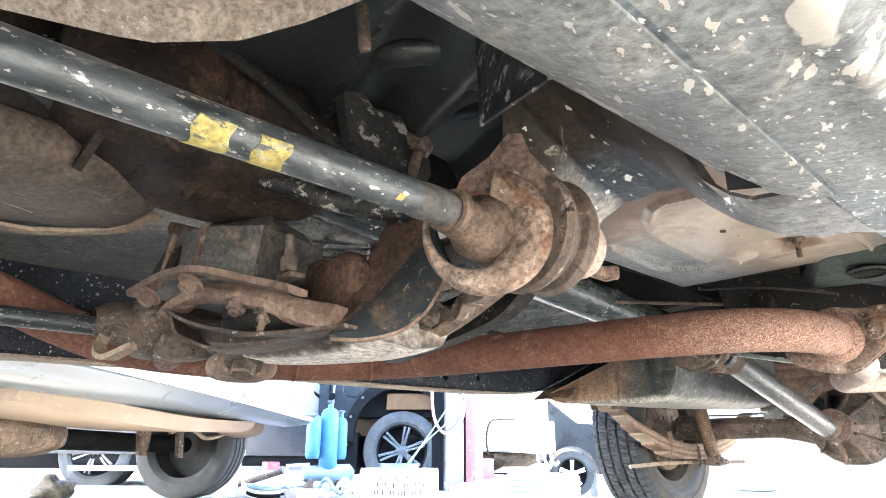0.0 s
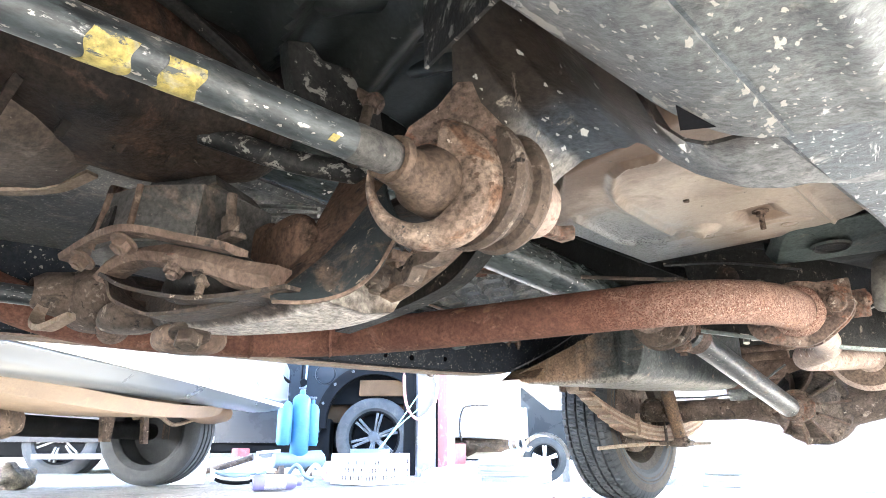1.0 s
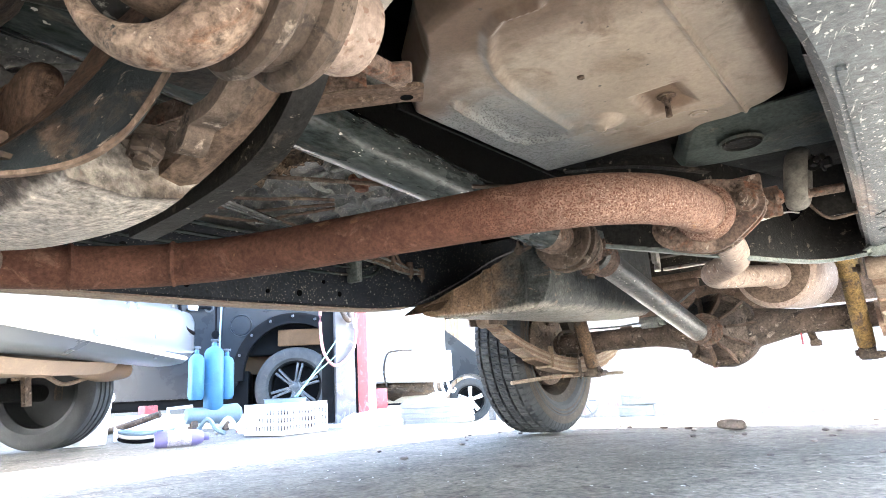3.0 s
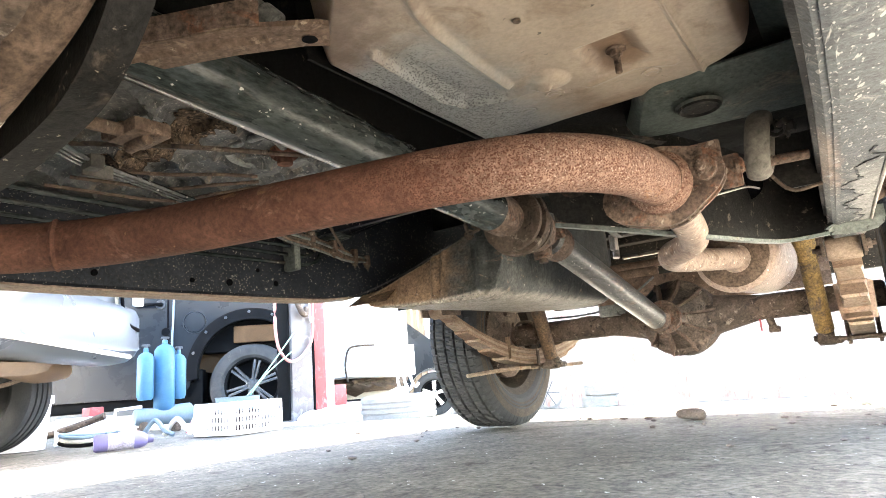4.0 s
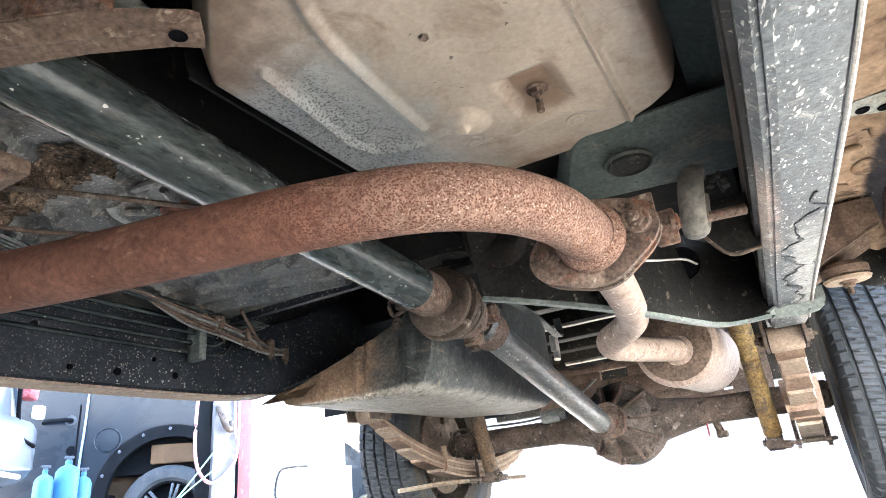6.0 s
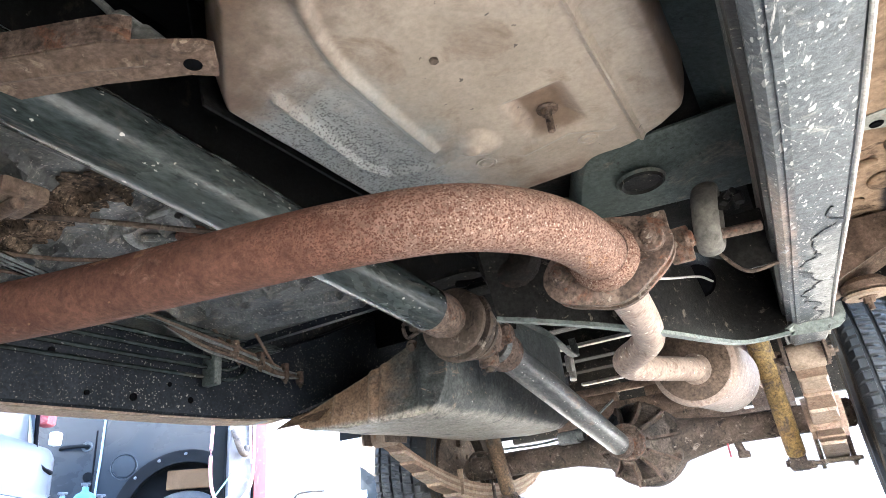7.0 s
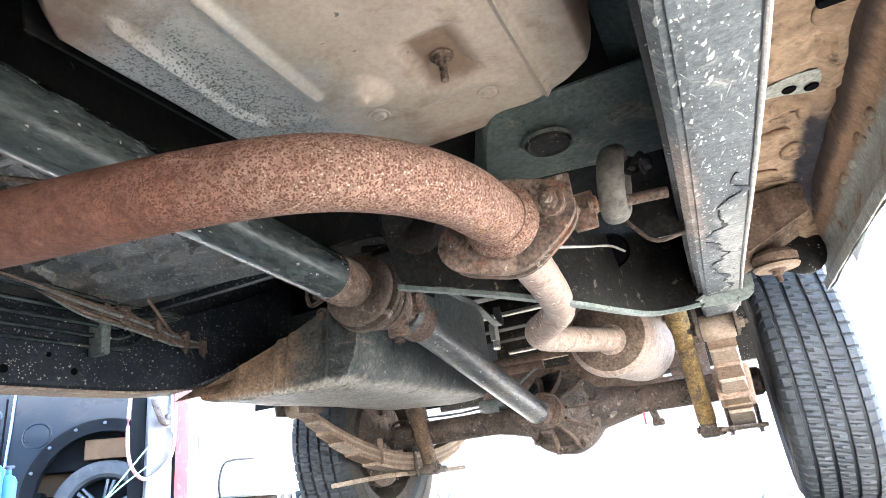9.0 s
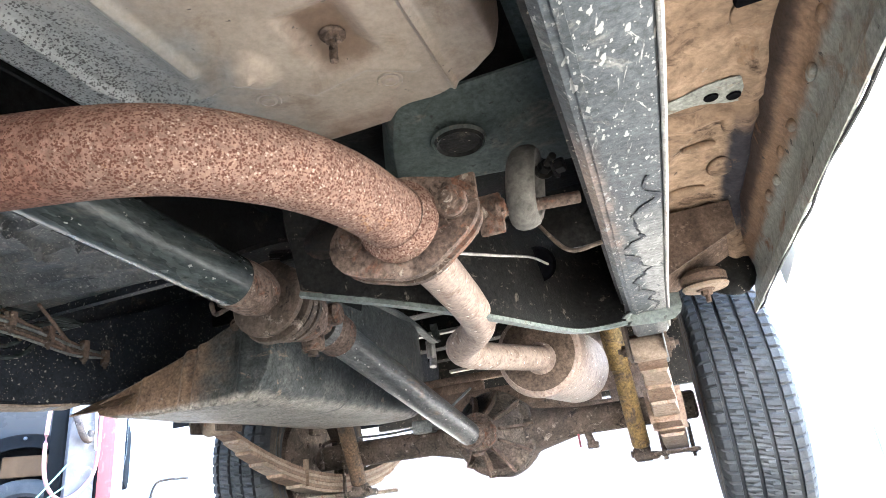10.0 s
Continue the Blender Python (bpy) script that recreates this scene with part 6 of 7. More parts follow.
    sec = [(-1.140, 0.632), (-1.128, 0.614), (-1.09, 0.604), (-1.0, 0.597), (-0.90, 0.592), (-0.82, 0.592), (-0.785, 0.598), (-0.760, 0.615), (-0.748, 0.645), (-0.745, 0.70), (-0.745, 0.85), (-0.755, 0.875), (-0.78, 0.865), (-0.80, 0.79), (-0.83, 0.765), (-0.92, 0.722), (-1.02, 0.682), (-1.10, 0.652)]
    rows = [(1.600, 0.022), (1.603, 0.010), (1.610, 0.003), (1.632, 0.0)] + [(1.632 + 0.08 * k, 0.0) for k in range(1, 10)] + [(2.40, 0.03), (2.43, 0.12)]
    v, f, n = [], [], len(sec)
    for y, e in rows:
        for x, z in sec:
            d = 0.006 * noise.noise((x * 9, y * 9, z * 9)) + 0.0015 * noise.noise((x * 40, y * 40, z * 40))
            lean = 0.05 * (x + 1.14) + 0.30 * (z - 0.60) * (1 if y < 1.7 else 0.0)
            v.append((lerp(x, -0.90, e), y + lean + d, lerp(z, 0.68, e) + d))
    for i in range(len(rows) - 1):
        for k in range(n):
            a, b = i * n + k, i * n + (k + 1) % n
            f.append((a, b, b + n, a + n))
    f += [tuple(range(n))[::-1], tuple((len(rows) - 1) * n + k for k in range(n))]
    return v, f


fuel = part("fuel_tank", tank_geo(), "tank", truck, "grimy black fuel tank with a rusty front and a dusty belly", smooth=50)
def tank_front(u, v):
    """The pressed front of the tank: upright ridges and dents between its rounded foot and the slanting top edge."""
    x = lerp(-1.138, -0.747, u)
    foot = along(((-1.14, 0.630), (-1.128, 0.614), (-1.09, 0.604), (-1.0, 0.597), (-0.90, 0.592), (-0.82, 0.592), (-0.785, 0.598), (-0.76, 0.615), (-0.745, 0.66)), x)
    head = along(((-1.14, 0.636), (-1.10, 0.652), (-1.02, 0.682), (-0.92, 0.722), (-0.83, 0.765), (-0.80, 0.79), (-0.78, 0.855), (-0.745, 0.85)), x)
    z = lerp(foot, head, v)
    y = 1.597 + 0.05 * (x + 1.14) + 0.30 * (z - 0.60)
    for at, wide, tall in ((-1.030, 0.014, 0.007), (-0.930, 0.016, 0.010), (-0.905, 0.010, 0.006), (-0.800, 0.018, 0.010)):
        y -= bump(x + 0.10 * (z - 0.65), at, wide, tall)
    y += 0.014 * max(0.0, 1 - v / 0.10) ** 2 + 0.004 * noise.noise((x * 14, z * 14, 5.0)) + 0.0015 * noise.noise((x * 45, z * 45, 5.0))
    return x, y, z


part("tank_front", sheet(tank_front, 90, 36, 0.002, (0, 1, 0)), "tank", fuel, "pressed and rusty front of the tank")
part("front_bracket", sheet(lambda u, v: (lerp(-1.175, -1.05, u), 1.575 + 0.06 * v, 0.618 + 0.030 * v + 0.012 * u * v), 8, 5, 0.003, (0, 0, 1)), "tankguard", fuel, "rusty bracket at the tank's front corner")
part("cut_lip", sweep(smooth_line([(-1.13, 1.606, 0.638), (-1.02, 1.626, 0.680), (-0.92, 1.647, 0.720), (-0.83, 1.669, 0.763), (-0.80, 1.677, 0.784)], 5), [(-0.004, -0.0015), (0.004, -0.0015), (0.004, 0.0015), (-0.004, 0.0015)], up=(0, -0.5, 0.85)), "tank", fuel, "bent lip")
part("front_bolt", bolt((-0.835, 1.658, 0.752), (0, -1, -0.3), 0.011, 0.008), "castdust", fuel)
part("tank_strap", sweep(smooth_line([(-0.745, 2.55, 0.90), (-0.748, 2.56, 0.84), (-0.755, 2.30, 0.885), (-0.76, 1.9, 0.885)], 5), [(-0.012, -0.003), (0.012, -0.003), (0.012, 0.003), (-0.012, 0.003)]), "tank", fuel)
part("strap_end", join(box(-0.80, -0.778, 2.60, 2.64, 0.80, 0.86, 0.004), lathe([(0.0001, 0), (0.012, 0), (0.012, 0.03), (0.0001, 0.03)], (-0.785, 2.62, 0.80), (0, -0.3, -1), 14)), "bright", fuel, "bright strap end")

# ---- frame cross plate beside the tail pipe
def cross_plate(u, v):
    low = smooth_line([(-0.092, 1.70, 0.622), (-0.17, 1.672, 0.618), (-0.243, 1.49, 0.618), (-0.33, 1.36, 0.630), (-0.46, 1.30, 0.66)], 8)
    p = low[min(len(low) - 1, round(u * (len(low) - 1)))]
    return p[0], p[1] + 0.10 * v - 0.16 * v * u, p[2] + 0.17 * v


cp = part("cross_plate", sheet(cross_plate, 32, 10, 0.003), "plateblack", truck, "black cross plate with an oval opening")
part("plate_lip", sweep(smooth_line([cross_plate(k / 8, 0) for k in range(9)], 4), [(-0.003, -0.008), (0.010, -0.008), (0.010, -0.004), (-0.003, -0.002)]), "green", cp, "dusty pale lower lip")
part("oval_opening", lathe([(0.0001, 0), (0.026, 0), (0.030, 0.003)], cross_plate(0.36, 0.62), (0.3, -1, -0.2), 24), "hole", cp)
part("brake_cable", wire([(-0.225, 1.21, 0.628), (-0.205, 1.33, 0.655), (-0.185, 1.44, 0.680), (-0.175, 1.52, 0.690)], 0.0018), "bright", truck, "thin pale brake cable")
part("stay_bracket", plate([(-0.150, 0.716), (-0.147, 0.680), (-0.118, 0.640), (-0.080, 0.640), (-0.080, 0.716)], 0.004, Matrix.Translation((0, 1.325, 0))), "black", truck, "black angled stay bracket")
part("stay_edge", wire([(-0.149, 1.320, 0.680), (-0.118, 1.320, 0.638), (-0.079, 1.320, 0.638)], 0.0026), "castdust", truck)
part("rail_strap", sweep(smooth_line([(-0.092, 1.70, 0.626), (-0.088, 1.73, 0.628), (-0.02, 1.735, 0.628), (-0.012, 1.74, 0.66)], 5), [(-0.012, -0.002), (0.012, -0.002), (0.012, 0.002), (-0.012, 0.002)], up=(0, 1, 0)), "green", truck, "dusty strap round the rail")

# ---- brake and fuel lines along the far rail
for k in range(4):
    lines = part("brake_line", wire([(-1.188 + 0.012 * k, 0.62, 0.735 + 0.02 * k), (-1.188 + 0.012 * k, 0.9, 0.728 + 0.02 * k), (-1.188 + 0.012 * k, 1.35 + 0.01 * k, 0.722 + 0.018 * k), (-1.175 + 0.012 * k, 1.455 - 0.02 * k, 0.725 + 0.018 * k), (-1.17 + 0.01 * k, 1.50 - 0.03 * k, 0.772 + 0.01 * k), (-1.14, 1.56, 0.80)], 0.0048), "shaft", truck, "grey brake line")
part("line_clip", box(-1.190, -1.150, 1.372, 1.392, 0.700, 0.790, 0.004), "green", lines)
for k in range(5):
    part("hose", wire([(-1.02 - 0.012 * k, 1.00, 0.782), (-1.055 - 0.010 * k, 1.16, 0.778 + 0.004 * k), (-1.085 - 0.006 * k, 1.30, 0.772 - 0.004 * k), (-1.105 - 0.004 * k, 1.42, 0.765 - 0.005 * k), (-1.125, 1.53, 0.752 - 0.006 * k), (-1.135, 1.60 + 0.012 * (k % 3), 0.735 + 0.008 * (k % 2))], 0.0026 + 0.0006 * (k % 2)), ("mountdust", "zinc", "castdust")[k % 3], truck, "dusty thin hose")
for x, y, z, dx, dz in ((-1.105, 1.385, 0.770, 0.008, 0.014), (-1.118, 1.47, 0.758, 0.010, 0.016), (-1.130, 1.56, 0.745, 0.008, 0.018), (-1.135, 1.615, 0.738, 0.007, 0.014)):
    block = part("line_block", box(x - dx, x + dx, y - 0.007, y + 0.007, z - dz, z + dz, 0.003), "mountdust", truck, "dusty line union")
    part("union_nut", join(bolt((x, y, z - dz), (0.1, 0, -1), 0.006, 0.006, 0.006), rod((x - 0.020, y + 0.012, z - 0.004), (x + 0.016, y - 0.020, z + 0.004), 0.0042)), "castdust", block)
for k, (p, q) in enumerate((((-1.08, 1.30, 0.795), (-1.15, 1.44, 0.750)), ((-1.06, 1.40, 0.790), (-1.15, 1.56, 0.742)), ((-1.12, 1.36, 0.795), (-1.12, 1.52, 0.735)))):
    part("hose_clamp", rod(p, q, 0.0035), "mountdust", truck)

# ---- bed underside and tail
bed = part("bed_floor", box(-1.47, 0.20, 1.95, 3.62, 1.02, 1.03, 0.002), "black", truck, "dark load bed underside")
for y in (2.05, 2.32, 2.60, 2.9, 3.2, 3.48):
    part("bed_rib", box(-1.45, 0.18, y, y + 0.07, 0.955, 1.02, 0.008), "black", bed)
beam_back = part("tail_beam", box(-1.12, -0.15, 3.28, 3.31, 0.800, 0.835, 0.006), "mountdust", truck, "rear cross beam with oblong slots")
for x0, x1, z0, z1 in ((-1.12, -0.15, 0.615, 0.640), (-1.12, -0.15, 0.672, 0.760), (-1.12, -0.82, 0.760, 0.800), (-0.70, -0.15, 0.760, 0.800), (-1.12, -0.335, 0.640, 0.672), (-0.300, -0.15, 0.640, 0.672)):
    part("beam_strip", box(x0, x1, 3.281, 3.309, z0, z1, 0.002), "mountdust", beam_back)
for y0, z0, n in ((3.38, 0.87, 1), (2.85, 0.935, 1)):
    part("bed_bar", box(-1.0, -0.2, y0, y0 + 0.03, z0, z0 + 0.014, 0.003), "bright", bed, "bright edge of a bed bar")


# body skins that close the truck at the sides, front and tail
def skin(x, ys, zlow, ztop):
    v, f = [], []
    for y, z in zip(ys, zlow):
        v += [(x, y, z), (x, y, ztop), (x + 0.004, y, ztop), (x + 0.004, y, z)]
    for i in range(len(ys) - 1):
        for a, b in ((0, 1), (1, 2), (2, 3), (3, 0)):
            f.append((i * 4 + a, i * 4 + b, i * 4 + 4 + b, i * 4 + 4 + a))
    f += [(0, 1, 2, 3), tuple(len(v) - 4 + k for k in (3, 2, 1, 0))]
    return v, f


ARCH_Y = [1.97, 2.16, 2.20, 2.30, 2.45, 2.67, 2.89, 3.04, 3.14, 3.18, 3.62]
ARCH_Z = [0.74, 0.72, 0.80, 0.93, 1.02, 1.05, 1.02, 0.93, 0.80, 0.70, 0.68]
part("bed_side", skin(0.235, ARCH_Y, ARCH_Z, 1.45), "white", truck)
part("bed_side", skin(-1.505, ARCH_Y, ARCH_Z, 1.45), "white", truck)
x0, x1 = -1.504, -1.235
part("wheel_tub", sheet(lambda u, v: (lerp(x0, x1, v), 2.67 - 0.46 * math.cos(math.pi * u), 0.66 + 0.42 * math.sin(math.pi * u)), 24, 3, 0.003, (0, 0, 1)), "dark", truck)
part("tailgate", box(-1.5, 0.235, 3.62, 3.66, 0.68, 1.45, 0.01), "black", truck)
part("cab_side", box(-1.511, -1.507, -1.5, 1.99, 0.74, 1.80, 0.001), "white", truck)
part("cab_back", box(-1.5, 0.23, 1.945, 1.955, 0.86, 1.78, 0.001), "dark", truck)
part("cab_roof", box(-1.5, 0.23, 0.3, 1.955, 1.78, 1.80, 0.004), "white", truck)
part("engine_cover", box(-1.5, 0.23, -1.8, -0.9, 1.10, 1.12, 0.002), "dark", truck)
part("front_wall", box(-1.5, 0.23, -1.82, -1.80, 0.55, 1.2, 0.002), "dark", truck)
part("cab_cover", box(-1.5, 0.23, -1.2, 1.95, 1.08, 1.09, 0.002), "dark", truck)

# ---- near sill
def sill_floor(u, v):
    x, y = lerp(-0.012, 0.150, u), lerp(-1.2, 1.93, v)
    z = 0.793 + 0.006 * noise.noise((x * 30, y * 14, 3)) + bump(y, 1.40, 0.03, -0.012) * (1 - u * 0.4) + bump(u, 0.82, 0.16, -0.012)
    if 0.0 < x < 0.14 and 1.27 < y < 1.37:
        z -= 0.007
    if y > 1.72:
        z -= 0.05 * (y - 1.72) / 0.2 * u
    return x, y, z


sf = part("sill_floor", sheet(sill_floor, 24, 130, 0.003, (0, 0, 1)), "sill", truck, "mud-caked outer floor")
part("grey_patch", sheet(lambda u, v: (lerp(-0.006 + 0.008 * math.sin(4 * v), 0.120 + 0.006 * math.sin(3 * v), u), lerp(1.318 - 0.014 * u + 0.006 * math.sin(7 * u), 1.340 + 0.018 * u + 0.005 * math.sin(9 * u), v), 0.7835 - 0.004 * math.sin(math.pi * u) * math.sin(math.pi * v)), 14, 12, 0.001, (0, 0, 1)), "sillgrey", sf, "bare grey patch with two holes")
for x, y in ((0.083, 1.327), (0.108, 1.337)):
    part("hole", lathe([(0.0001, 0), (0.0058, 0.0), (0.0075, 0.001), (0.0085, -0.001)], (x - 0.010, y, 0.7788), (0, 0, -1), 18), "hole", sf)
part("hole", box(0.09, 0.125, 1.16, 1.175, 0.778, 0.790, 0.004), "hole", sf)


def rocker(u, v):
    y = lerp(-1.2, 2.0, v)
    pts = [(0.144, 0.792), (0.150, 0.765), (0.164, 0.742), (0.172, 0.712), (0.167, 0.682), (0.160, 0.660)]
    k = u * (len(pts) - 1)
    i = min(int(k), len(pts) - 2)
    a, b = pts[i], pts[i + 1]
    w = 0.003 * noise.noise((u * 3, y * 9, 1))
    return lerp(a[0], b[0], k - i) + w - 0.016 - 0.004 * max(0, y - 1.2), y, lerp(a[1], b[1], k - i)


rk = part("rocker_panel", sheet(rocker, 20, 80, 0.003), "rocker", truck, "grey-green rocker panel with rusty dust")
part("rocker_lip", sweep(smooth_line([(rocker(1, k / 10)[0], rocker(1, k / 10)[1], 0.660) for k in range(11)], 4), [(-0.0015, -0.014), (0.0015, -0.014), (0.0015, 0.006), (-0.0015, 0.006)]), "sillgrey", rk)
part("rocker_skin", sheet(lambda u, v: (rocker(1, v)[0] + 0.003 + 0.032 * min(1.0, u / 0.16), rocker(1, v)[1], 0.648 + 0.46 * u), 24, 20, 0.003), "sillgrey", rk)
for k, y in enumerate((0.98, 1.08, 1.16, 1.24, 1.36, 1.44, 1.51, 1.58, 1.65)):
    z = 0.730 + 0.005 * (k % 3)
    part("pressed_bump", blob(0.150 - 0.004 * max(0, y - 1.2), y, z, 0.0055, 0.011 + 0.004 * (k % 2), 0.007, 18, 12, 2.4, 0.002), "rocker", rk)
part("sealer_bead", wire([(rocker(1, v)[0] + 0.003 + 0.0012 * math.sin(47 * v), rocker(1, v)[1], 0.6462 + 0.0015 * math.sin(83 * v)) for v in [0.45 + 0.02 * q for q in range(28)]], 0.0022, 6, 3), "black", rk, "uneven black bead along the lower edge")
for x, y, rx, ry in ((0.062, 1.475, 0.024, 0.008), (0.095, 1.56, 0.020, 0.030), (0.040, 1.63, 0.034, 0.014), (0.105, 1.20, 0.016, 0.024), (0.100, 1.42, 0.010, 0.034)):
    part("mud_lump", blob(x, y, 0.790, rx, ry, 0.007, 26, 14, 2.2, 0.004), "sill", sf)
mountb = part("body_mount", join(sheet(lambda u, v: (lerp(-0.012, 0.105, u), lerp(1.70, 1.86, v), 0.735 - 0.055 * (1 - u) + 0.025 * math.sin(math.pi * v)), 8, 8, 0.004, (0, 0, 1)),
                                 sheet(lambda u, v: (lerp(-0.012, 0.11, u), 1.70 + 0.0 * v, lerp(0.68 + 0.055 * u, 0.785, v)), 8, 4, 0.004, (0, 1, 0))), "mountdust", truck, "rusty body mount outrigger")
part("mount_rubber", lathe([(0.0001, 0.018), (0.030, 0.018), (0.040, 0.008), (0.040, -0.004), (0.030, -0.010), (0.0001, -0.010)], (0.049, 1.827, 0.690), (0, 0.0, 1), 32), "mountdust", mountb)
part("mount_washer", lathe([(0.0001, -0.016), (0.038, -0.016), (0.041, -0.011), (0.030, -0.006), (0.0001, -0.006)], (0.049, 1.827, 0.690), (0, 0, 1), 32), "leafdust", mountb, "pale tan washer")
part("mount_bolt", bolt((0.049, 1.827, 0.674), (0, 0, -1), 0.010, 0.010, 0.014), "mountdust", mountb)
part("arch_liner", sheet(lambda u, v: (lerp(0.03, 0.13, u), lerp(1.93, 2.10, v), 0.78 + 0.20 * v + 0.03 * math.sin(3 * u)), 8, 8, 0.003), "sillgrey", truck)
part("arch_flap", blob(0.100, 1.93, 0.735, 0.055, 0.02, 0.060, 24, 14, 2.4, 0.010), "black", truck, "black rubber flap")


part("notch_shade", sheet(lambda u, v: (lerp(lerp(-0.107, -0.101, u), -0.118, v), lerp(lerp(0.360, 0.403, u), 0.392, v), 0.6475), 4, 4, 0.0005, (0, 0, 1)), "hole", truck)
# ---------------------------------------------------------------- the yard
def yaw_pose(x, y, z, way):
    """A pose whose +x axis points along the level direction way."""
    return Matrix.Translation((x, y, z)) @ Matrix.Rotation(math.atan2(way[1], way[0]), 4, "Z")


def arc_pts(cx, cz, r, a0, a1, n):
    return [(cx + r * math.cos(radians(lerp(a0, a1, k / n))), cz + r * math.sin(radians(lerp(a0, a1, k / n)))) for k in range(n + 1)]


def plain_tyre(r, w, m=Matrix()):
    """A simpler tyre, axis along y."""
    h = w / 2
    prof = [(r * 0.62, -h * 0.75), (r * 0.72, -h), (r * 0.86, -h), (r * 0.94, -h * 0.94), (r * 0.985, -h * 0.8)]
    for c in (-0.4, 0.0, 0.4):
        prof += [(r * 0.995, h * (c - 0.07)), (r * 0.965, h * (c - 0.05)), (r * 0.965, h * (c + 0.05)), (r * 0.995, h * (c + 0.07))]
    prof += [(r * 0.985, h * 0.8), (r * 0.94, h * 0.94), (r * 0.86, h), (r * 0.72, h), (r * 0.62, h * 0.75)]
    return moved(lathe(prof, (0, 0, 0), (0, 1, 0), 56), m)


def road_wheel(parent, at, r, w, spokes, rim_material, tyre_material="rubber", label="black tyre"):
    """A wheel whose face looks to -y."""
    tyre = part("tyre", plain_tyre(r, w, at), tyre_material, parent, label)
    rim = part("rim", moved(lathe([(r * 0.63, -w * 0.40), (r * 0.66, -w * 0.42), (r * 0.60, -w * 0.36), (r * 0.57, 0.0), (r * 0.3, 0.02), (0.0001, 0.02)], (0, 0, 0), (0, 1, 0), 40), at), "flare", parent)
    for k in range(spokes):
        a = 2 * math.pi * k / spokes + 0.3
        for off in (-0.10, 0.10):
            p = Vector((math.cos(a + off * 2.2) * r * 0.12, -w * 0.33, math.sin(a + off * 2.2) * r * 0.12))
            q = Vector((math.cos(a + off) * r * 0.60, -w * 0.40, math.sin(a + off) * r * 0.60))
            part("spoke", moved(sweep([p, (p + q) / 2 - Vector((0, 0.01, 0)), q], [(-0.013, -0.015), (0.013, -0.015), (0.010, 0.015), (-0.010, 0.015)], up=(0, -1, 0)), at), rim_material, rim)
    part("hub", moved(lathe([(0.0001, -w * 0.40), (r * 0.10, -w * 0.40), (r * 0.15, -w * 0.36), (r * 0.17, -w * 0.2)], (0, 0, 0), (0, 1, 0), 24), at), rim_material, rim)
    for k in range(6):
        a = 2 * math.pi * k / 6
        part("lug_nut", moved(lathe([(r * 0.03, -w * 0.40), (r * 0.03, -w * 0.43), (0.0001, -w * 0.43)], (math.cos(a) * r * 0.11, 0, math.sin(a) * r * 0.11), (0, 1, 0), 6), at), "alloy", rim)
    return tyre


# ---- dark pickup beside the lift; its +x runs to its tail
DP = yaw_pose(-4.86, 4.27, -0.06, (0.72, 0.69))
dark_pickup = thing("pickup_truck", "dark blue-grey pickup truck with black arch flares beside the lift", "pickup truck", DP)
AR, AH = 0.475, 0.52
side_outline = [(-4.2, 0.42), (-3.6, 0.35), (-0.60, 0.33), (-0.55, 0.40)] + arc_pts(0, AH, AR, 172, 8, 26) + [(0.56, 0.56), (0.66, 0.62), (0.70, 0.9), (0.70, 1.45), (-0.75, 1.45), (-1.0, 1.95), (-2.9, 1.98), (-3.5, 1.45), (-4.9, 1.3), (-5.2, 0.8)]
part("body_side", plate(side_outline, 0.06, Matrix.Translation((0, 0.03, 0))), "navy", dark_pickup, "dark blue-grey body side")
part("bed_inner", box(-0.9, 0.68, 0.10, 1.65, 0.70, 1.25, 0.02), "flare", dark_pickup)
part("cab", box(-3.0, -0.9, 0.10, 1.65, 0.55, 1.9, 0.05), "flare", dark_pickup)
part("underbody", box(-4.4, 0.62, 0.44, 1.60, 0.20, 0.68, 0.04), "flare", dark_pickup, "black block for the underbody and its shade")
part("mud_flap", box(-0.64, -0.44, 0.06, 0.34, 0.16, 0.56, 0.01), "flare", dark_pickup)
flare_line = [(x, 0.0, z) for x, z in arc_pts(0, AH, AR + 0.045, 186, -6, 30)]
part("arch_flare", sweep(flare_line, [(-0.05, -0.045), (0.05, -0.045), (0.05, 0.035), (-0.05, 0.055)], up=(0, 1, 0)), "flare", dark_pickup, "black plastic wheel arch flare")
for k in range(7):
    a = radians(160 - k * 23)
    part("flare_bolt", lathe([(0.0001, 0), (0.014, 0), (0.012, 0.012), (0.0001, 0.014)], (math.cos(a) * (AR + 0.06), -0.055, AH + math.sin(a) * (AR + 0.06)), (0, -1, 0), 10), "alloy", dark_pickup)
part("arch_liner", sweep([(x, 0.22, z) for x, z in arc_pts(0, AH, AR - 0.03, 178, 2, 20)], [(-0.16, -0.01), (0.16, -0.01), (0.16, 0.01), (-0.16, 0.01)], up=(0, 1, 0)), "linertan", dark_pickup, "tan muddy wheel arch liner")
part("liner_back", plate(arc_pts(0, AH, AR - 0.02, 180, 0, 20) + [(AR - 0.02, 0.30), (-AR + 0.02, 0.30)], 0.02, Matrix.Translation((0, 0.40, 0))), "flare", dark_pickup)
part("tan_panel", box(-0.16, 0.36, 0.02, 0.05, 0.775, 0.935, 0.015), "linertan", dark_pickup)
part("fuel_cap", lathe([(0.100, 0.0), (0.097, -0.007), (0.090, -0.004), (0.088, -0.010), (0.0001, -0.012)], (-0.50, 0.0, 0.99), (0, 1, 0), 36), "navy", dark_pickup, "round fuel flap")
part("fuel_ring", lathe([(0.098, 0.0), (0.102, -0.006), (0.106, 0.0)], (-0.50, 0.0, 0.99), (0, 1, 0), 36), "alloy", dark_pickup)
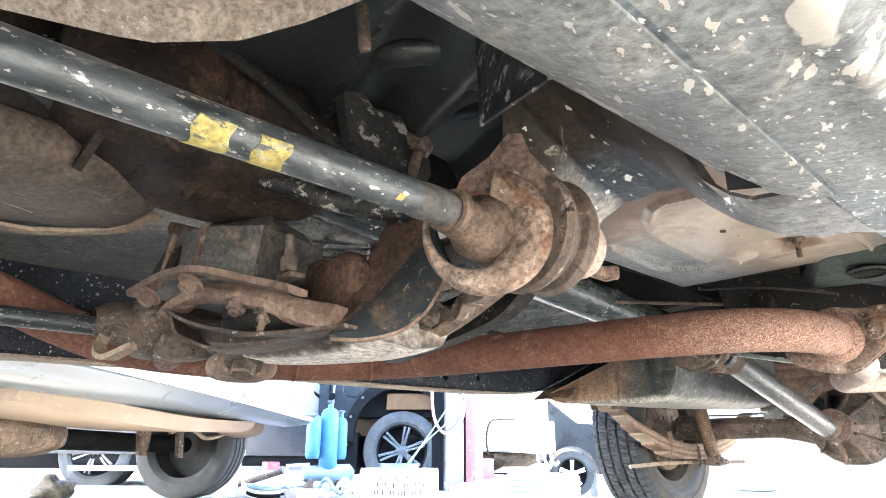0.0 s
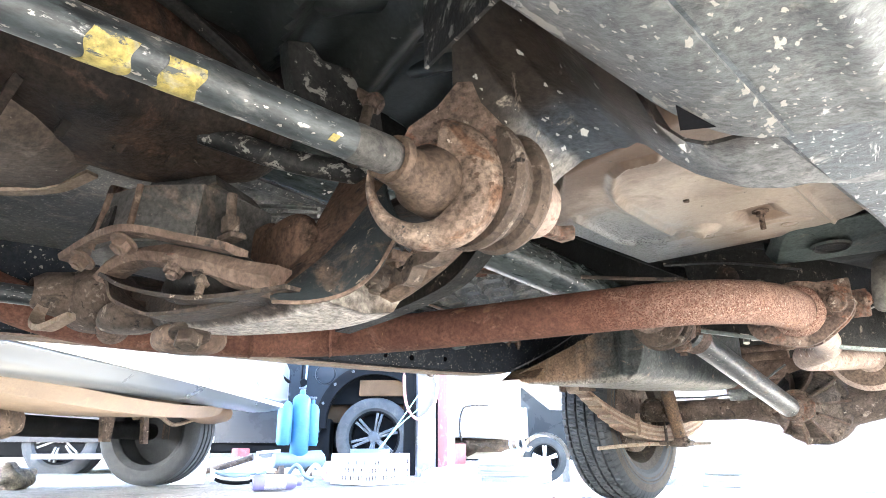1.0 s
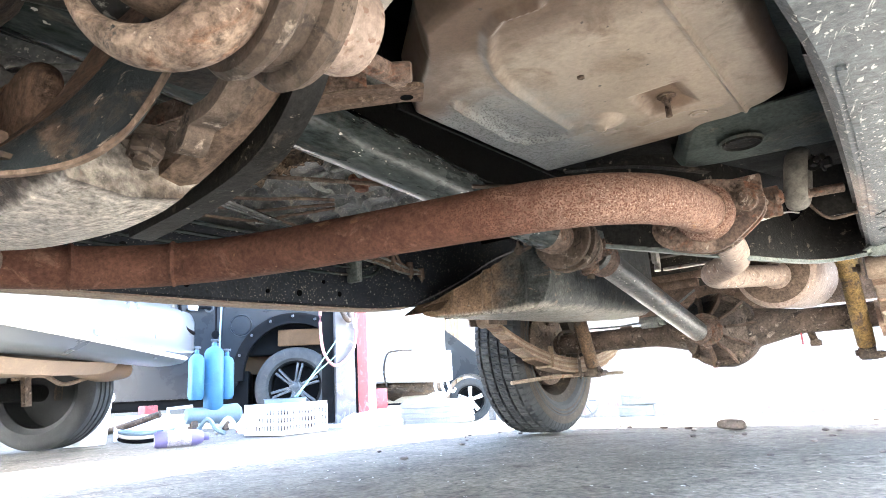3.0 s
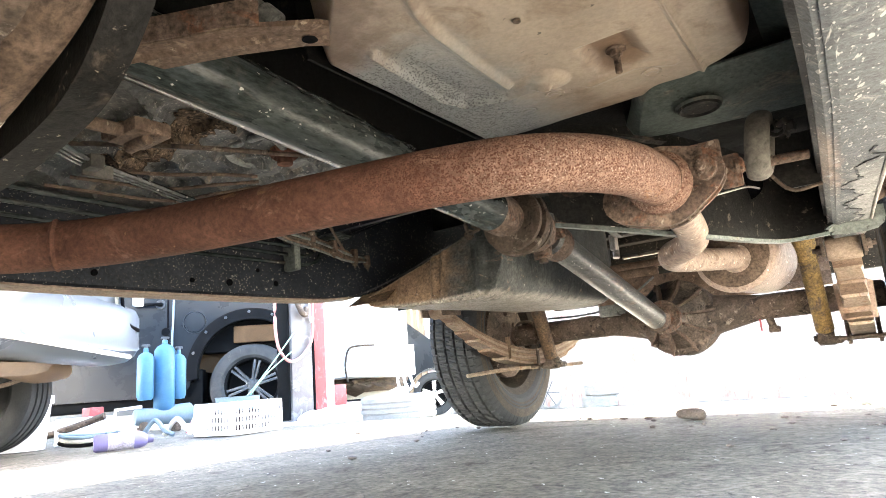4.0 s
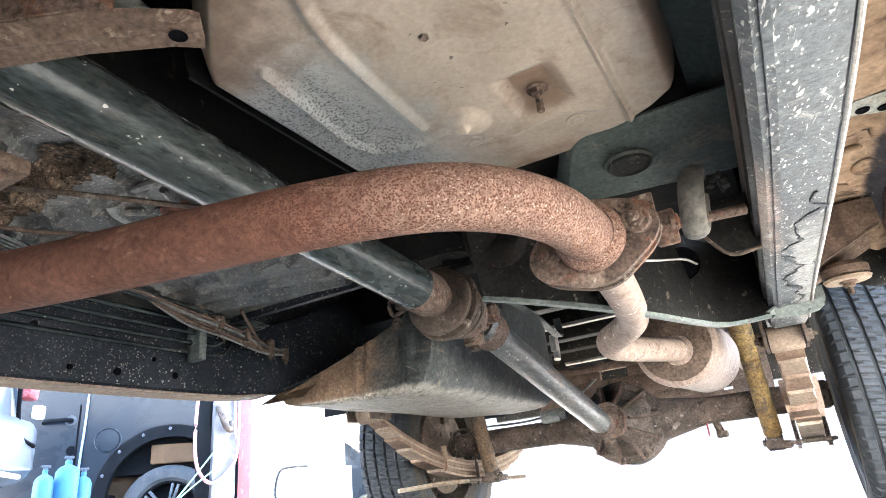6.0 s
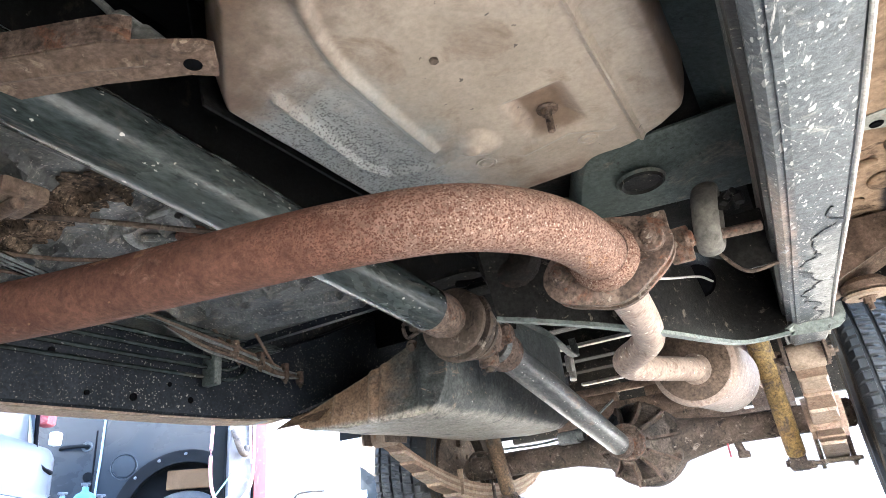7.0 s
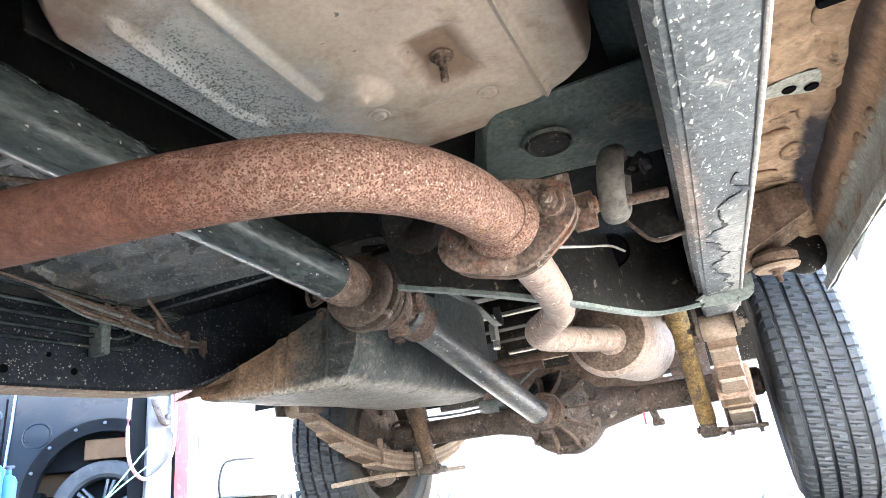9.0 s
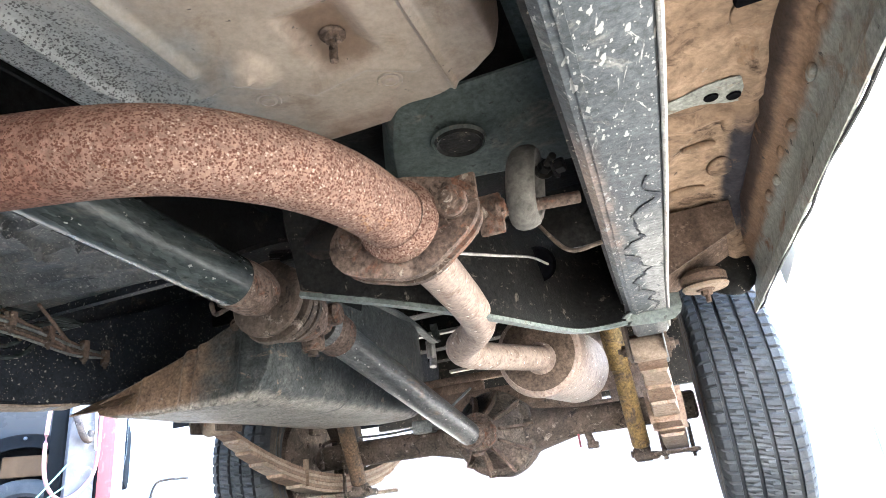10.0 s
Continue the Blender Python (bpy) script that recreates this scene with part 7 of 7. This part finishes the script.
part("door_seam", box(-0.742, -0.728, -0.004, 0.004, 0.54, 1.30, 0.002), "hole", dark_pickup)
part("pillar_reflection", sweep(smooth_line([(-0.70, -0.006, 0.40), (-0.695, -0.006, 0.80), (-0.685, -0.006, 1.10), (-0.68, -0.006, 1.44)], 6), [(-0.008, -0.012), (0.008, -0.012), (0.008, 0.012), (-0.008, 0.012)], up=(0, 1, 0)), "paleblue", dark_pickup, "pale blue strip painted as a reflection on the body edge")
part("door_handle", tube([(-1.0, -0.01, 1.16), (-0.97, -0.05, 1.165), (-0.84, -0.055, 1.17), (-0.79, -0.01, 1.17)], 0.015, 10), "flare", dark_pickup)
part("handle_cup", lathe([(0.045, 0), (0.04, -0.008), (0.02, 0.002), (0.0001, 0.002)], (-0.80, 0.0, 1.17), (0, 1, 0), 20), "alloy", dark_pickup)
part("side_step", sweep([(-3.2, -0.06, 0.215), (-1.2, -0.06, 0.215), (-0.75, -0.05, 0.225)], [(-0.07, -0.025), (0.07, -0.025), (0.07, 0.025), (-0.07, 0.025)]), "alloy", dark_pickup, "grey side step")
part("sill", box(-3.4, -0.62, 0.05, 0.40, 0.24, 0.36, 0.03), "flare", dark_pickup)
road_wheel(dark_pickup, Matrix.Translation((0.0, 0.16, 0.385)), 0.385, 0.26, 6, "alloy", label="chunky black tyre")
road_wheel(dark_pickup, Matrix.Translation((-3.05, 0.16, 0.385)), 0.385, 0.26, 6, "alloy", label="chunky black tyre")

# ---- silver car: its +x runs along the bumper towards the camera's side
SC = yaw_pose(-3.68, 2.42, 0.02, (-0.61, 0.79)) @ Matrix.Diagonal((-1, 1, 1, 1))
silver_car = thing("car", "silver car with a dusty grey bumper and tan underside", "car", SC)


def bumper_geo(x0, x1):
    sec = [(0.02, 0.40), (-0.06, 0.412), (-0.085, 0.43), (-0.100, 0.455), (-0.118, 0.470), (-0.112, 0.50), (-0.11, 0.68), (-0.09, 0.72), (0.04, 0.74), (0.10, 0.70), (0.10, 0.42)]
    v, f, n = [], [], len(sec)
    xs = [x0, x0 + 0.02, x0 + 0.08, x0 + 0.18, x0 + 0.4, (x0 + x1) / 2, x1]
    for i, x in enumerate(xs):
        back = (0.16, 0.09, 0.03, 0.005, 0, 0, 0)[i]
        for a, b in sec:
            v.append((x, -(-a) + back if a < 0.05 else a + back, b + (0.06, 0.05, 0.035, 0.015, 0, 0, 0)[i] * (1 if b < 0.5 else 0)))
    for i in range(len(xs) - 1):
        for k in range(n):
            p, q = i * n + k, i * n + (k + 1) % n
            f.append((p, q, q + n, p + n))
    f += [tuple(range(n))[::-1], tuple((len(xs) - 1) * n + k for k in range(n))]
    return v, f


part("bumper", bumper_geo(0.0, 3.2), "silver", silver_car, "silver grey bumper skirt")
part("bumper_line", sweep(smooth_line([(0.30, -0.116, 0.446), (0.6, -0.122, 0.452), (1.6, -0.124, 0.478), (3.2, -0.124, 0.50)], 5), circle(0.012, 8)), "white", silver_car, "white line along the bumper's top lip")
part("body_panel", sheet(lambda u, v: (lerp(0.16, 3.2, u), -0.075 + 0.22 * v ** 2 + 0.10 * max(0, 1 - u * 9), lerp(0.70, 1.45, v)), 24, 10, 0.02, (0, 1, 0)), "silver", silver_car, "silver body panel")
part("corner_cap", sheet(lambda u, v: (lerp(0.015, 0.17, u), 0.02 - 0.09 * u ** 0.6 + 0.1 * v, lerp(0.60, 0.98, v)), 8, 8, 0.02, (0, 1, 0)), "silver", silver_car)
part("corner_gap", wire([(0.17, -0.112, 0.60), (0.27, -0.10, 0.625), (0.31, -0.085, 0.70), (0.325, -0.08, 0.82), (0.33, -0.075, 0.95)], 0.010), "hole", silver_car)
part("lamp", box(-0.01, 0.10, -0.03, 0.05, 0.86, 0.96, 0.02), "red", silver_car, "red tail lamp")
part("bright_clip", box(-0.01, 0.05, -0.07, -0.02, 0.76, 0.83, 0.01), "white", silver_car)
part("spare_well", sweep(smooth_line([(0.75, 0.30, 0.40), (1.0, 0.27, 0.37), (1.5, 0.26, 0.355), (2.0, 0.28, 0.37), (2.4, 0.32, 0.40)], 6), lambda s: [(-0.26, 0.03), (-0.22, -0.02), (0.22, -0.025), (0.26, 0.03)]), "tantray", silver_car, "tan underbody tray")
part("under_panel", box(0.05, 3.2, 0.05, 1.6, 0.46, 0.56, 0.04), "tanpaint", silver_car)
part("body_block", box(0.10, 3.2, 0.30, 1.6, 0.54, 1.5, 0.1), "silver", silver_car)
part("side_tray", tube([(0.15, 0.30, 0.41), (0.40, 0.30, 0.395), (0.70, 0.30, 0.40)], [0.05, 0.06, 0.04], 14), "tanpaint", silver_car)
part("tow_bracket", plate([(0.0, 0.0), (0.07, 0.0), (0.10, 0.16), (-0.02, 0.16)], 0.02, Matrix.Translation((0.95, 0.55, 0.23))), "castdust", silver_car)
part("tow_bracket", plate([(0.0, 0.0), (0.05, 0.0), (0.08, 0.18), (0.03, 0.18)], 0.02, Matrix.Translation((0.82, 0.42, 0.22))), "castdust", silver_car)
part("fuel_line", wire([(0.3, 0.42, 0.37), (0.5, 0.45, 0.33), (0.7, 0.44, 0.37), (0.9, 0.46, 0.35)], 0.012), "leafdust", silver_car)
part("dark_axle", tube([(0.2, 0.75, 0.30), (1.6, 0.75, 0.30)], 0.05, 14), "dark", silver_car)
part("silencer", blob(1.85, 0.70, 0.30, 0.30, 0.25, 0.09, 24, 12, 2.8, 0.01), "castdust", silver_car)
sw = Matrix.Translation((0.20, 0.70, 0.305)) @ Matrix.Rotation(radians(-90), 4, "Z")
part("tyre", plain_tyre(0.325, 0.25, sw), "rubber", silver_car, "dusty black tyre")
part("drum", moved(lathe([(0.21, 0.06), (0.205, -0.085), (0.15, -0.10), (0.06, -0.12), (0.0001, -0.12)], (0, 0, 0), (0, 1, 0), 32), sw), "rubber", silver_car)
part("hub_bits", moved(join(rod((0.03, -0.13, 0.02), (0.03, -0.19, 0.02), 0.04), box(-0.05, 0.02, -0.18, -0.12, -0.06, 0.06, 0.01)), sw), "castdust", silver_car)

# ---- two-post lift column
post = thing("lift_post", "grey and red vehicle lift post with a hanging hose", "vehicle lift")
pb = part("column", box(-3.52, -3.40, 3.42, 3.627, -0.02, 3.0, 0.006), "postgrey", post, "grey steel column")
part("dark_edge", box(-3.53, -3.42, 3.40, 3.42, 0.03, 3.0, 0.003), "flare", pb)
part("slot", box(-3.405, -3.394, 3.612, 3.632, 0.02, 3.0, 0.002), "hole", pb)
part("red_side", box(-3.52, -3.402, 3.632, 3.749, 0.02, 3.0, 0.003), "red", pb, "faded red strip")
part("white_side", box(-3.50, -3.404, 3.749, 3.83, 0.02, 3.0, 0.003), "white", pb, "white slab standing in for the van's body")
part("base_plate", box(-3.62, -3.22, 3.32, 3.92, -0.03, 0.02, 0.008), "white", post)
part("base_bag", blob(-3.30, 3.58, 0.03, 0.10, 0.20, 0.06, 20, 10, 2.2, 0.02), "white", post)
part("lift_arm", box(-3.46, -3.41, 3.835, 3.97, 0.10, 0.25, 0.01), "red", post, "red lift arm")
part("hose_loop", wire([(-3.37, 3.262, 1.05), (-3.37, 3.247, 0.72), (-3.37, 3.27, 0.53), (-3.37, 3.345, 0.435), (-3.37, 3.43, 0.43), (-3.37, 3.53, 0.50), (-3.37, 3.592, 0.62), (-3.375, 3.605, 1.0)], 0.011, 10), "pinkhose", post, "faded red looped air hose")
hk = part("hose_hook", tube([(-3.39, 3.44, 0.90), (-3.36, 3.44, 0.84), (-3.35, 3.47, 0.77), (-3.36, 3.52, 0.75), (-3.37, 3.54, 0.80)], 0.020, 12), "castdust", post)
part("hook_wire", wire([(-3.385, 3.575, 0.98), (-3.37, 3.575, 0.74), (-3.37, 3.59, 0.70), (-3.37, 3.606, 0.76), (-3.385, 3.606, 0.98)], 0.007), "hose", hk)

# ---- white crate
crate = thing("crate", "white slotted plastic crate full of workshop scraps", "crate", yaw_pose(-3.11, 2.71, 0.0, (-0.05, 1.0)))


def crate_wall(name, n, w, h, m):
    """A slotted wall in x-z: rails at the foot, the middle and the top, and bars between them."""
    side = part(name, moved(box(0, w, -0.006, 0.006, h - 0.035, h, 0.002), m), "white", crate)
    for a, b in ((0.0, 0.025), (0.055, 0.070), (0.10, 0.115)):
        part("rail", moved(box(0, w, -0.006, 0.006, a, b, 0.002), m), "white", side)
    for k in range(n + 1):
        part("bar", moved(box(w * k / n - 0.005, w * k / n + 0.005, -0.004, 0.004, 0.012, h - 0.02, 0.001), m), "white", side)


CH = 0.185
crate_wall("front_wall", 15, 0.36, CH, Matrix())
crate_wall("back_wall", 15, 0.36, CH, Matrix.Translation((0, 0.34, 0)))
crate_wall("side_wall", 14, 0.34, CH, Matrix.Rotation(radians(90), 4, "Z"))
crate_wall("side_wall", 14, 0.34, CH, Matrix.Translation((0.36, 0, 0)) @ Matrix.Rotation(radians(90), 4, "Z"))
part("floor", box(0, 0.36, 0, 0.34, 0.004, 0.012, 0.002), "white", crate)
part("filling", blob(0.18, 0.17, 0.075, 0.16, 0.15, 0.065, 24, 12, 4.0, 0.02), "flare", crate, "dark filling added to make the slots look shaded")
solid("plastic_tub", lathe([(0.0001, 0.01), (0.10, 0.012), (0.13, 0.30), (0.137, 0.305), (0.125, 0.30), (0.10, 0.03), (0.0001, 0.03)], (0, 0, 0), (0, 0, 1), 28), "paleblue", "pale teal plastic tub standing in the crate", "tub", yaw_pose(-3.32, 2.90, -0.09, (1, 0)))
for k, (a, b) in enumerate((((-3.25, 2.72, 0.03), (-3.30, 3.36, 0.62)), ((-3.28, 2.78, 0.03), (-3.36, 3.40, 0.50)))):
    solid("hose", wire([a, (a[0] - 0.01, a[1] + 0.12, 0.14), ((a[0] + b[0]) / 2, (a[1] + b[1]) / 2 + 0.02, 0.33), b], 0.005, 8), "greenhose", "thin pale green hose leaning from the crate to the post", "hose")

# ---- blue gas bottles on a pump body
rig = thing("pressure_washer", "blue cylinders standing on a grey-blue pump body", "pump", yaw_pose(-4.60, 3.23, 0.0, (0.25, 0.97)))
part("pump_body", lathe([(0.0001, -0.22), (0.055, -0.21), (0.065, -0.17), (0.055, -0.08), (0.07, 0.0), (0.078, 0.12), (0.08, 0.19), (0.05, 0.22), (0.0001, 0.225)], (0.0, 0.0, 0.125), (1, 0, 0), 28), "paleblue", rig, "grey-blue pump body")
for a, b in ((-0.18, -0.13), (0.06, 0.11)):
    part("stand_foot", box(a, b, -0.06, 0.06, 0.0, 0.09, 0.01), "castdust", rig)
part("pump_frame", sweep([(-0.10, 0, 0.06), (-0.34, 0, 0.06), (-0.34, 0, 0.19), (-0.16, 0, 0.20)], [(-0.012, -0.012), (0.012, -0.012), (0.012, 0.012), (-0.012, 0.012)], up=(0, 1, 0)), "hose", rig, "pale bracket")
for x, y, z0, z1, r in ((-0.145, -0.02, 0.245, 0.60, 0.060), (0.0, 0.0, 0.16, 0.66, 0.075), (0.115, 0.03, 0.24, 0.585, 0.056)):
    bt = part("cylinder", lathe([(0.0001, z0), (r * 0.8, z0), (r, z0 + 0.03), (r, z1 - 0.05), (r * 0.75, z1 - 0.018), (r * 0.3, z1), (r * 0.28, z1 + 0.03), (0.0001, z1 + 0.03)], (x, y, 0), (0, 0, 1), 28), "blue", rig, "blue gas cylinder")
    part("valve", join(rod((x, y, z1 + 0.02), (x, y, z1 + 0.05), 0.014), box(x - 0.03, x + 0.03, y - 0.012, y + 0.012, z1 + 0.04, z1 + 0.058, 0.006)), "alloy", bt)
part("gauge", lathe([(0.0001, -0.012), (0.030, -0.012), (0.033, 0.0), (0.030, 0.015), (0.0001, 0.016)], (0.0, -0.01, 0.755), (0.3, 1, 0), 20), "flare", rig)

# ---- small things on the floor
bottle = thing("oil_bottle", "violet plastic oil bottle lying on its side", "bottle", yaw_pose(-3.16, 1.95, 0.042, (0.42, 0.91)))
part("body", lathe([(0.0001, 0.0), (0.034, 0.002), (0.041, 0.012), (0.041, 0.20), (0.030, 0.225), (0.018, 0.235)], (0, 0, 0), (1, 0, 0), 28), "bottle", bottle)
part("label", lathe([(0.0412, 0.06), (0.0416, 0.062), (0.0416, 0.17), (0.0412, 0.172)], (0, 0, 0), (1, 0, 0), 28), "paper", bottle, "pale worn label")
part("cap", lathe([(0.019, 0.233), (0.020, 0.235), (0.020, 0.258), (0.0001, 0.26)], (0, 0, 0), (1, 0, 0), 20), "bottle", bottle)
bucket = thing("bucket", "dusty white plastic bucket with a rim", "bucket", yaw_pose(-4.22, 2.10, 0.0, (1, 0)))
part("body", lathe([(0.0001, 0.0), (0.115, 0.0), (0.14, 0.30), (0.0001, 0.29)], (0, 0, 0), (0, 0, 1), 32), "white", bucket)
part("rim", lathe([(0.141, 0.255), (0.150, 0.26), (0.150, 0.30), (0.141, 0.305)], (0, 0, 0), (0, 0, 1), 32), "white", bucket)
flat = thing("tyre", "pale dusty tyre lying flat by the lift", "tyre", Matrix.Translation((-3.42, 4.60, ground_z(-3.42, 4.60) + 0.10)) @ Matrix.Rotation(radians(90), 4, "X"))
part("tread", plain_tyre(0.315, 0.205), "paletyre", flat)
solid("stone", moved(blob(0, 0, 0.018, 0.052, 0.028, 0.020, 18, 10, 3.2, 0.008), yaw_pose(-0.646, 2.75, 0.0, (0.9, 0.1))), "stone", "dark brick fragment lying on the slab", "stone")
for x, y, r in ((-0.10, 2.34, 0.012), (-0.07, 2.36, 0.008), (-1.36, 1.75, 0.010), (-0.93, 2.86, 0.012), (-2.05, 2.55, 0.014), (-0.34, 2.68, 0.007), (-0.30, 2.66, 0.006)):
    solid("pebble", blob(x, y, r * 0.25, r * 1.5, r, r * 0.5, 10, 8, 2.2, r * 0.5), "stone", "small dark pebble lying on the concrete", "stone", group="pebbles on the slab")
for k in range(34):
    x, y, r = random.uniform(-1.7, 0.25), random.uniform(1.9, 3.3), random.uniform(0.003, 0.008)
    solid("pebble", blob(x, y, r * 0.3, r * random.uniform(1.0, 1.8), r, r * 0.55, 10, 8, 2.2, r * 0.5), "stone", "small dark pebble lying on the concrete", "stone", group="pebbles on the slab")
solid("rag", moved(blob(0, 0, 0.06, 0.16, 0.10, 0.075, 36, 24, 2.0, 0.05), yaw_pose(-4.55, 1.18, 0.0, (0.6, -0.8))), "rag", "crumpled oily rag heaped on the floor", "rag")
solid("red_box", box(-4.60, -4.50, 2.62, 2.72, 0.0, 0.22, 0.008), "red", "red tool box standing among the scraps", "box")
solid("white_panel", moved(box(-0.17, 0.17, -0.008, 0.008, 0.0, 0.20, 0.004), yaw_pose(-4.22, 2.46, 0.0, (0.45, 0.9)) @ Matrix.Rotation(radians(-38), 4, "X")), "white", "white plastic panel leaning on the scraps", "panel")
solid("pipe", tube([(-4.55, 2.22, 0.03), (-4.30, 2.40, 0.10), (-4.12, 2.52, 0.16)], 0.022, 12), "castdust", "grey scrap pipe with a knob end", "pipe")
for k in range(3):
    solid("hose_coil", tube([(-4.02 + 0.18 * math.cos(a), 2.38 + 0.15 * math.sin(a), 0.016 + 0.022 * k + 0.01 * math.sin(2 * a)) for a in [0.55 * j for j in range(12)]], 0.010, 8, 4), ("flare", "hose", "paleblue")[k], ("black", "pale", "blue-grey")[k] + " hose coiled on the floor", "hose")
for k, (x, y, c) in enumerate(((-3.62, 2.70, "hose"), (-3.50, 2.78, "red"), (-3.40, 2.72, "white"), (-3.72, 2.62, "paleblue"), (-3.34, 2.80, "castdust"))):
    solid("scrap", tube([(x - 0.10, y - 0.03, 0.02), (x - 0.02, y, 0.11 + 0.03 * (k % 3)), (x + 0.05, y + 0.02, 0.05), (x + 0.10, y + 0.05, 0.02)], 0.015, 8, 5), c, {"hose": "pale", "red": "red", "white": "white", "paleblue": "pale blue", "castdust": "grey"}[c] + " scrap tube among the clutter", "scrap", group="clutter beside the crate")
for x, y in ((-0.14, 3.02), (-0.06, 3.00), (0.02, 3.03)):
    solid("rope", tube([(x - 0.05, y, 0.010), (x - 0.02, y + 0.03, 0.030), (x + 0.01, y - 0.01, 0.012), (x + 0.04, y + 0.02, 0.028), (x + 0.07, y, 0.010)], 0.009, 8, 5), "white", "scrap of white rope on the slab", "rope", group="rope scraps")

# ---- white van behind the lift
VZ = ground_z(0, 6.1)
van = thing("van", "white van with a torn bumper, seen from behind", "van", yaw_pose(-4.95, 6.0, VZ, (0.756, 0.655)))
part("body", box(-1.0, 0.50, 0.0, 3.5, 0.50, 2.1, 0.12), "white", van)
part("bumper", sweep(smooth_line([(-1.0, -0.06, 0.62), (-0.2, -0.08, 0.62), (0.35, -0.06, 0.60), (0.52, 0.06, 0.60)], 6), [(-0.05, -0.14), (0.06, -0.12), (0.06, 0.22), (-0.05, 0.22)]), "white", van, "white bumper")
part("bumper_seam", wire([(-0.22, -0.15, 0.45), (-0.24, -0.15, 0.62), (-0.20, -0.15, 0.80), (-0.10, -0.15, 0.84), (0.1, -0.15, 0.84)], 0.012), "castdust", van)
part("underbody", blob(-0.15, 0.55, 0.42, 0.62, 0.5, 0.12, 28, 14, 2.4, 0.08), "castdust", van, "rusty underbody")
part("axle", tube([(-0.8, 0.5, 0.30), (0.5, 0.5, 0.30)], 0.06, 14), "hose", van)
for k in range(3):
    part("torn_strap", wire([(0.36 + 0.06 * k, -0.10, 0.52), (0.34 + 0.08 * k, -0.12, 0.40), (0.40 + 0.07 * k, -0.12, 0.28 + 0.03 * k), (0.44 + 0.07 * k, -0.12, 0.38)], 0.018), "white", van)
part("tyre", plain_tyre(0.33, 0.22, Matrix.Translation((-0.75, 0.6, 0.33)) @ Matrix.Rotation(radians(90), 4, "Z")), "rubber", van)

# ---- dark car further back
CZ = ground_z(0, 8.0)
dcar = thing("car", "dark blue car with pale alloy wheels behind the van", "car", yaw_pose(-5.42, 8.0, CZ, (0.80, 0.60)))
part("body", plate([(-1.6, 0.30), (-0.36, 0.28)] + arc_pts(0, 0.32, 0.36, 172, 8, 16) + [(0.36, 0.30), (0.9, 0.35), (0.95, 0.75), (0.7, 0.95), (0.1, 1.0), (-0.45, 1.45), (-1.6, 1.5)], 1.5, Matrix.Translation((0, 0.75, 0))), "navy", dcar, "dark blue body")
part("window", plate([(-1.5, 1.02), (-0.15, 1.0), (-0.5, 1.36), (-1.5, 1.40)], 0.02, Matrix.Translation((0, -0.008, 0))), "glass", dcar)
part("door_trim", box(-1.4, -0.4, -0.02, 0.0, 0.60, 0.64, 0.005), "alloy", dcar)
road_wheel(dcar, Matrix.Translation((0, 0.09, 0.31)), 0.31, 0.20, 5, "white", label="low black tyre")

# ---- far things in the bright yard
def brick_wall():
    """A whitewashed wall of long courses with recessed joints."""
    geo = [box(-16, 14, 14.06, 14.3, -1.0, 3.6, 0.0)]
    return join(*geo)


wall = solid("wall_north", brick_wall(), "farwall", "whitewashed wall with faint brick stains", "wall", kind="structure")
solid("bounce_wall_south", box(-16, 14, -8.2, -8.0, -0.1, 4.2, 0.0), "wall", "added unseen whitewashed wall that bounces sun under the truck", "wall", kind="structure")
solid("board_fence", join(*[box(-9.6 + 0.16 * k, -9.47 + 0.16 * k, 11.5, 11.54, ground_z(0, 11.5) - 0.02, 2.2, 0.004) for k in range(10)]), "tanpaint", "weathered brown board fence", "fence", kind="structure")
for k in range(2):
    o = thing("tyre", "old pale tyre lying in the far yard", "tyre", Matrix.Translation((-4.15 + 0.06 * k, 11.15, ground_z(0, 11.15) + 0.10 + 0.20 * k)) @ Matrix.Rotation(radians(90), 4, "X"), "tyres in the yard")
    part("tread", plain_tyre(0.30, 0.20), "paletyre", o)
o = thing("motorcycle_wheel", "pale spoked wheel standing against scrap", "wheel", yaw_pose(-5.05, 11.0, ground_z(0, 11.0) + 0.29, (1, 0)))
part("tyre", lathe([(0.25, -0.03), (0.285, -0.02), (0.29, 0), (0.285, 0.02), (0.25, 0.03), (0.245, 0)], (0, 0, 0), (0, 1, 0.1), 32), "paletyre", o)
for k in range(6):
    part("spoke", rod((0, 0, 0), (0.245 * math.cos(k * 1.05), 0.01, 0.245 * math.sin(k * 1.05)), 0.008), "alloy", o)
solid("block", box(-3.55, -3.05, 11.1, 11.4, ground_z(0, 11.1), ground_z(0, 11.1) + 0.20, 0.02), "white", "pale concrete block in the far yard", "block")
solid("pink_board", box(1.25, 1.75, 9.0, 9.06, ground_z(0, 9.0), 1.62, 0.01), "pinkboard", "pink board added for a vague pink patch in the yard", "board")
solid("blue_sheet", box(1.62, 2.10, 8.0, 8.05, ground_z(0, 8.0), 1.45, 0.01), "paleblue", "pale blue sheet added for a vague blue patch in the yard", "sheet")

canopy = thing("canopy", "added unseen flat roof that shades the lift bay", "canopy")
tagged(canopy, "added unseen flat roof that shades the lift bay", "canopy", kind="structure")
part("shading_sheet", box(-12.0, -1.65, 5.0, 11.0, 3.6, 3.64, 0.004), "postgrey", canopy)
for x in (-11.8, -6.9):
    part("roof_post", box(x - 0.05, x + 0.05, 10.8, 10.9, ground_z(x, 10.8) - 0.02, 3.6, 0.005), "postgrey", canopy)
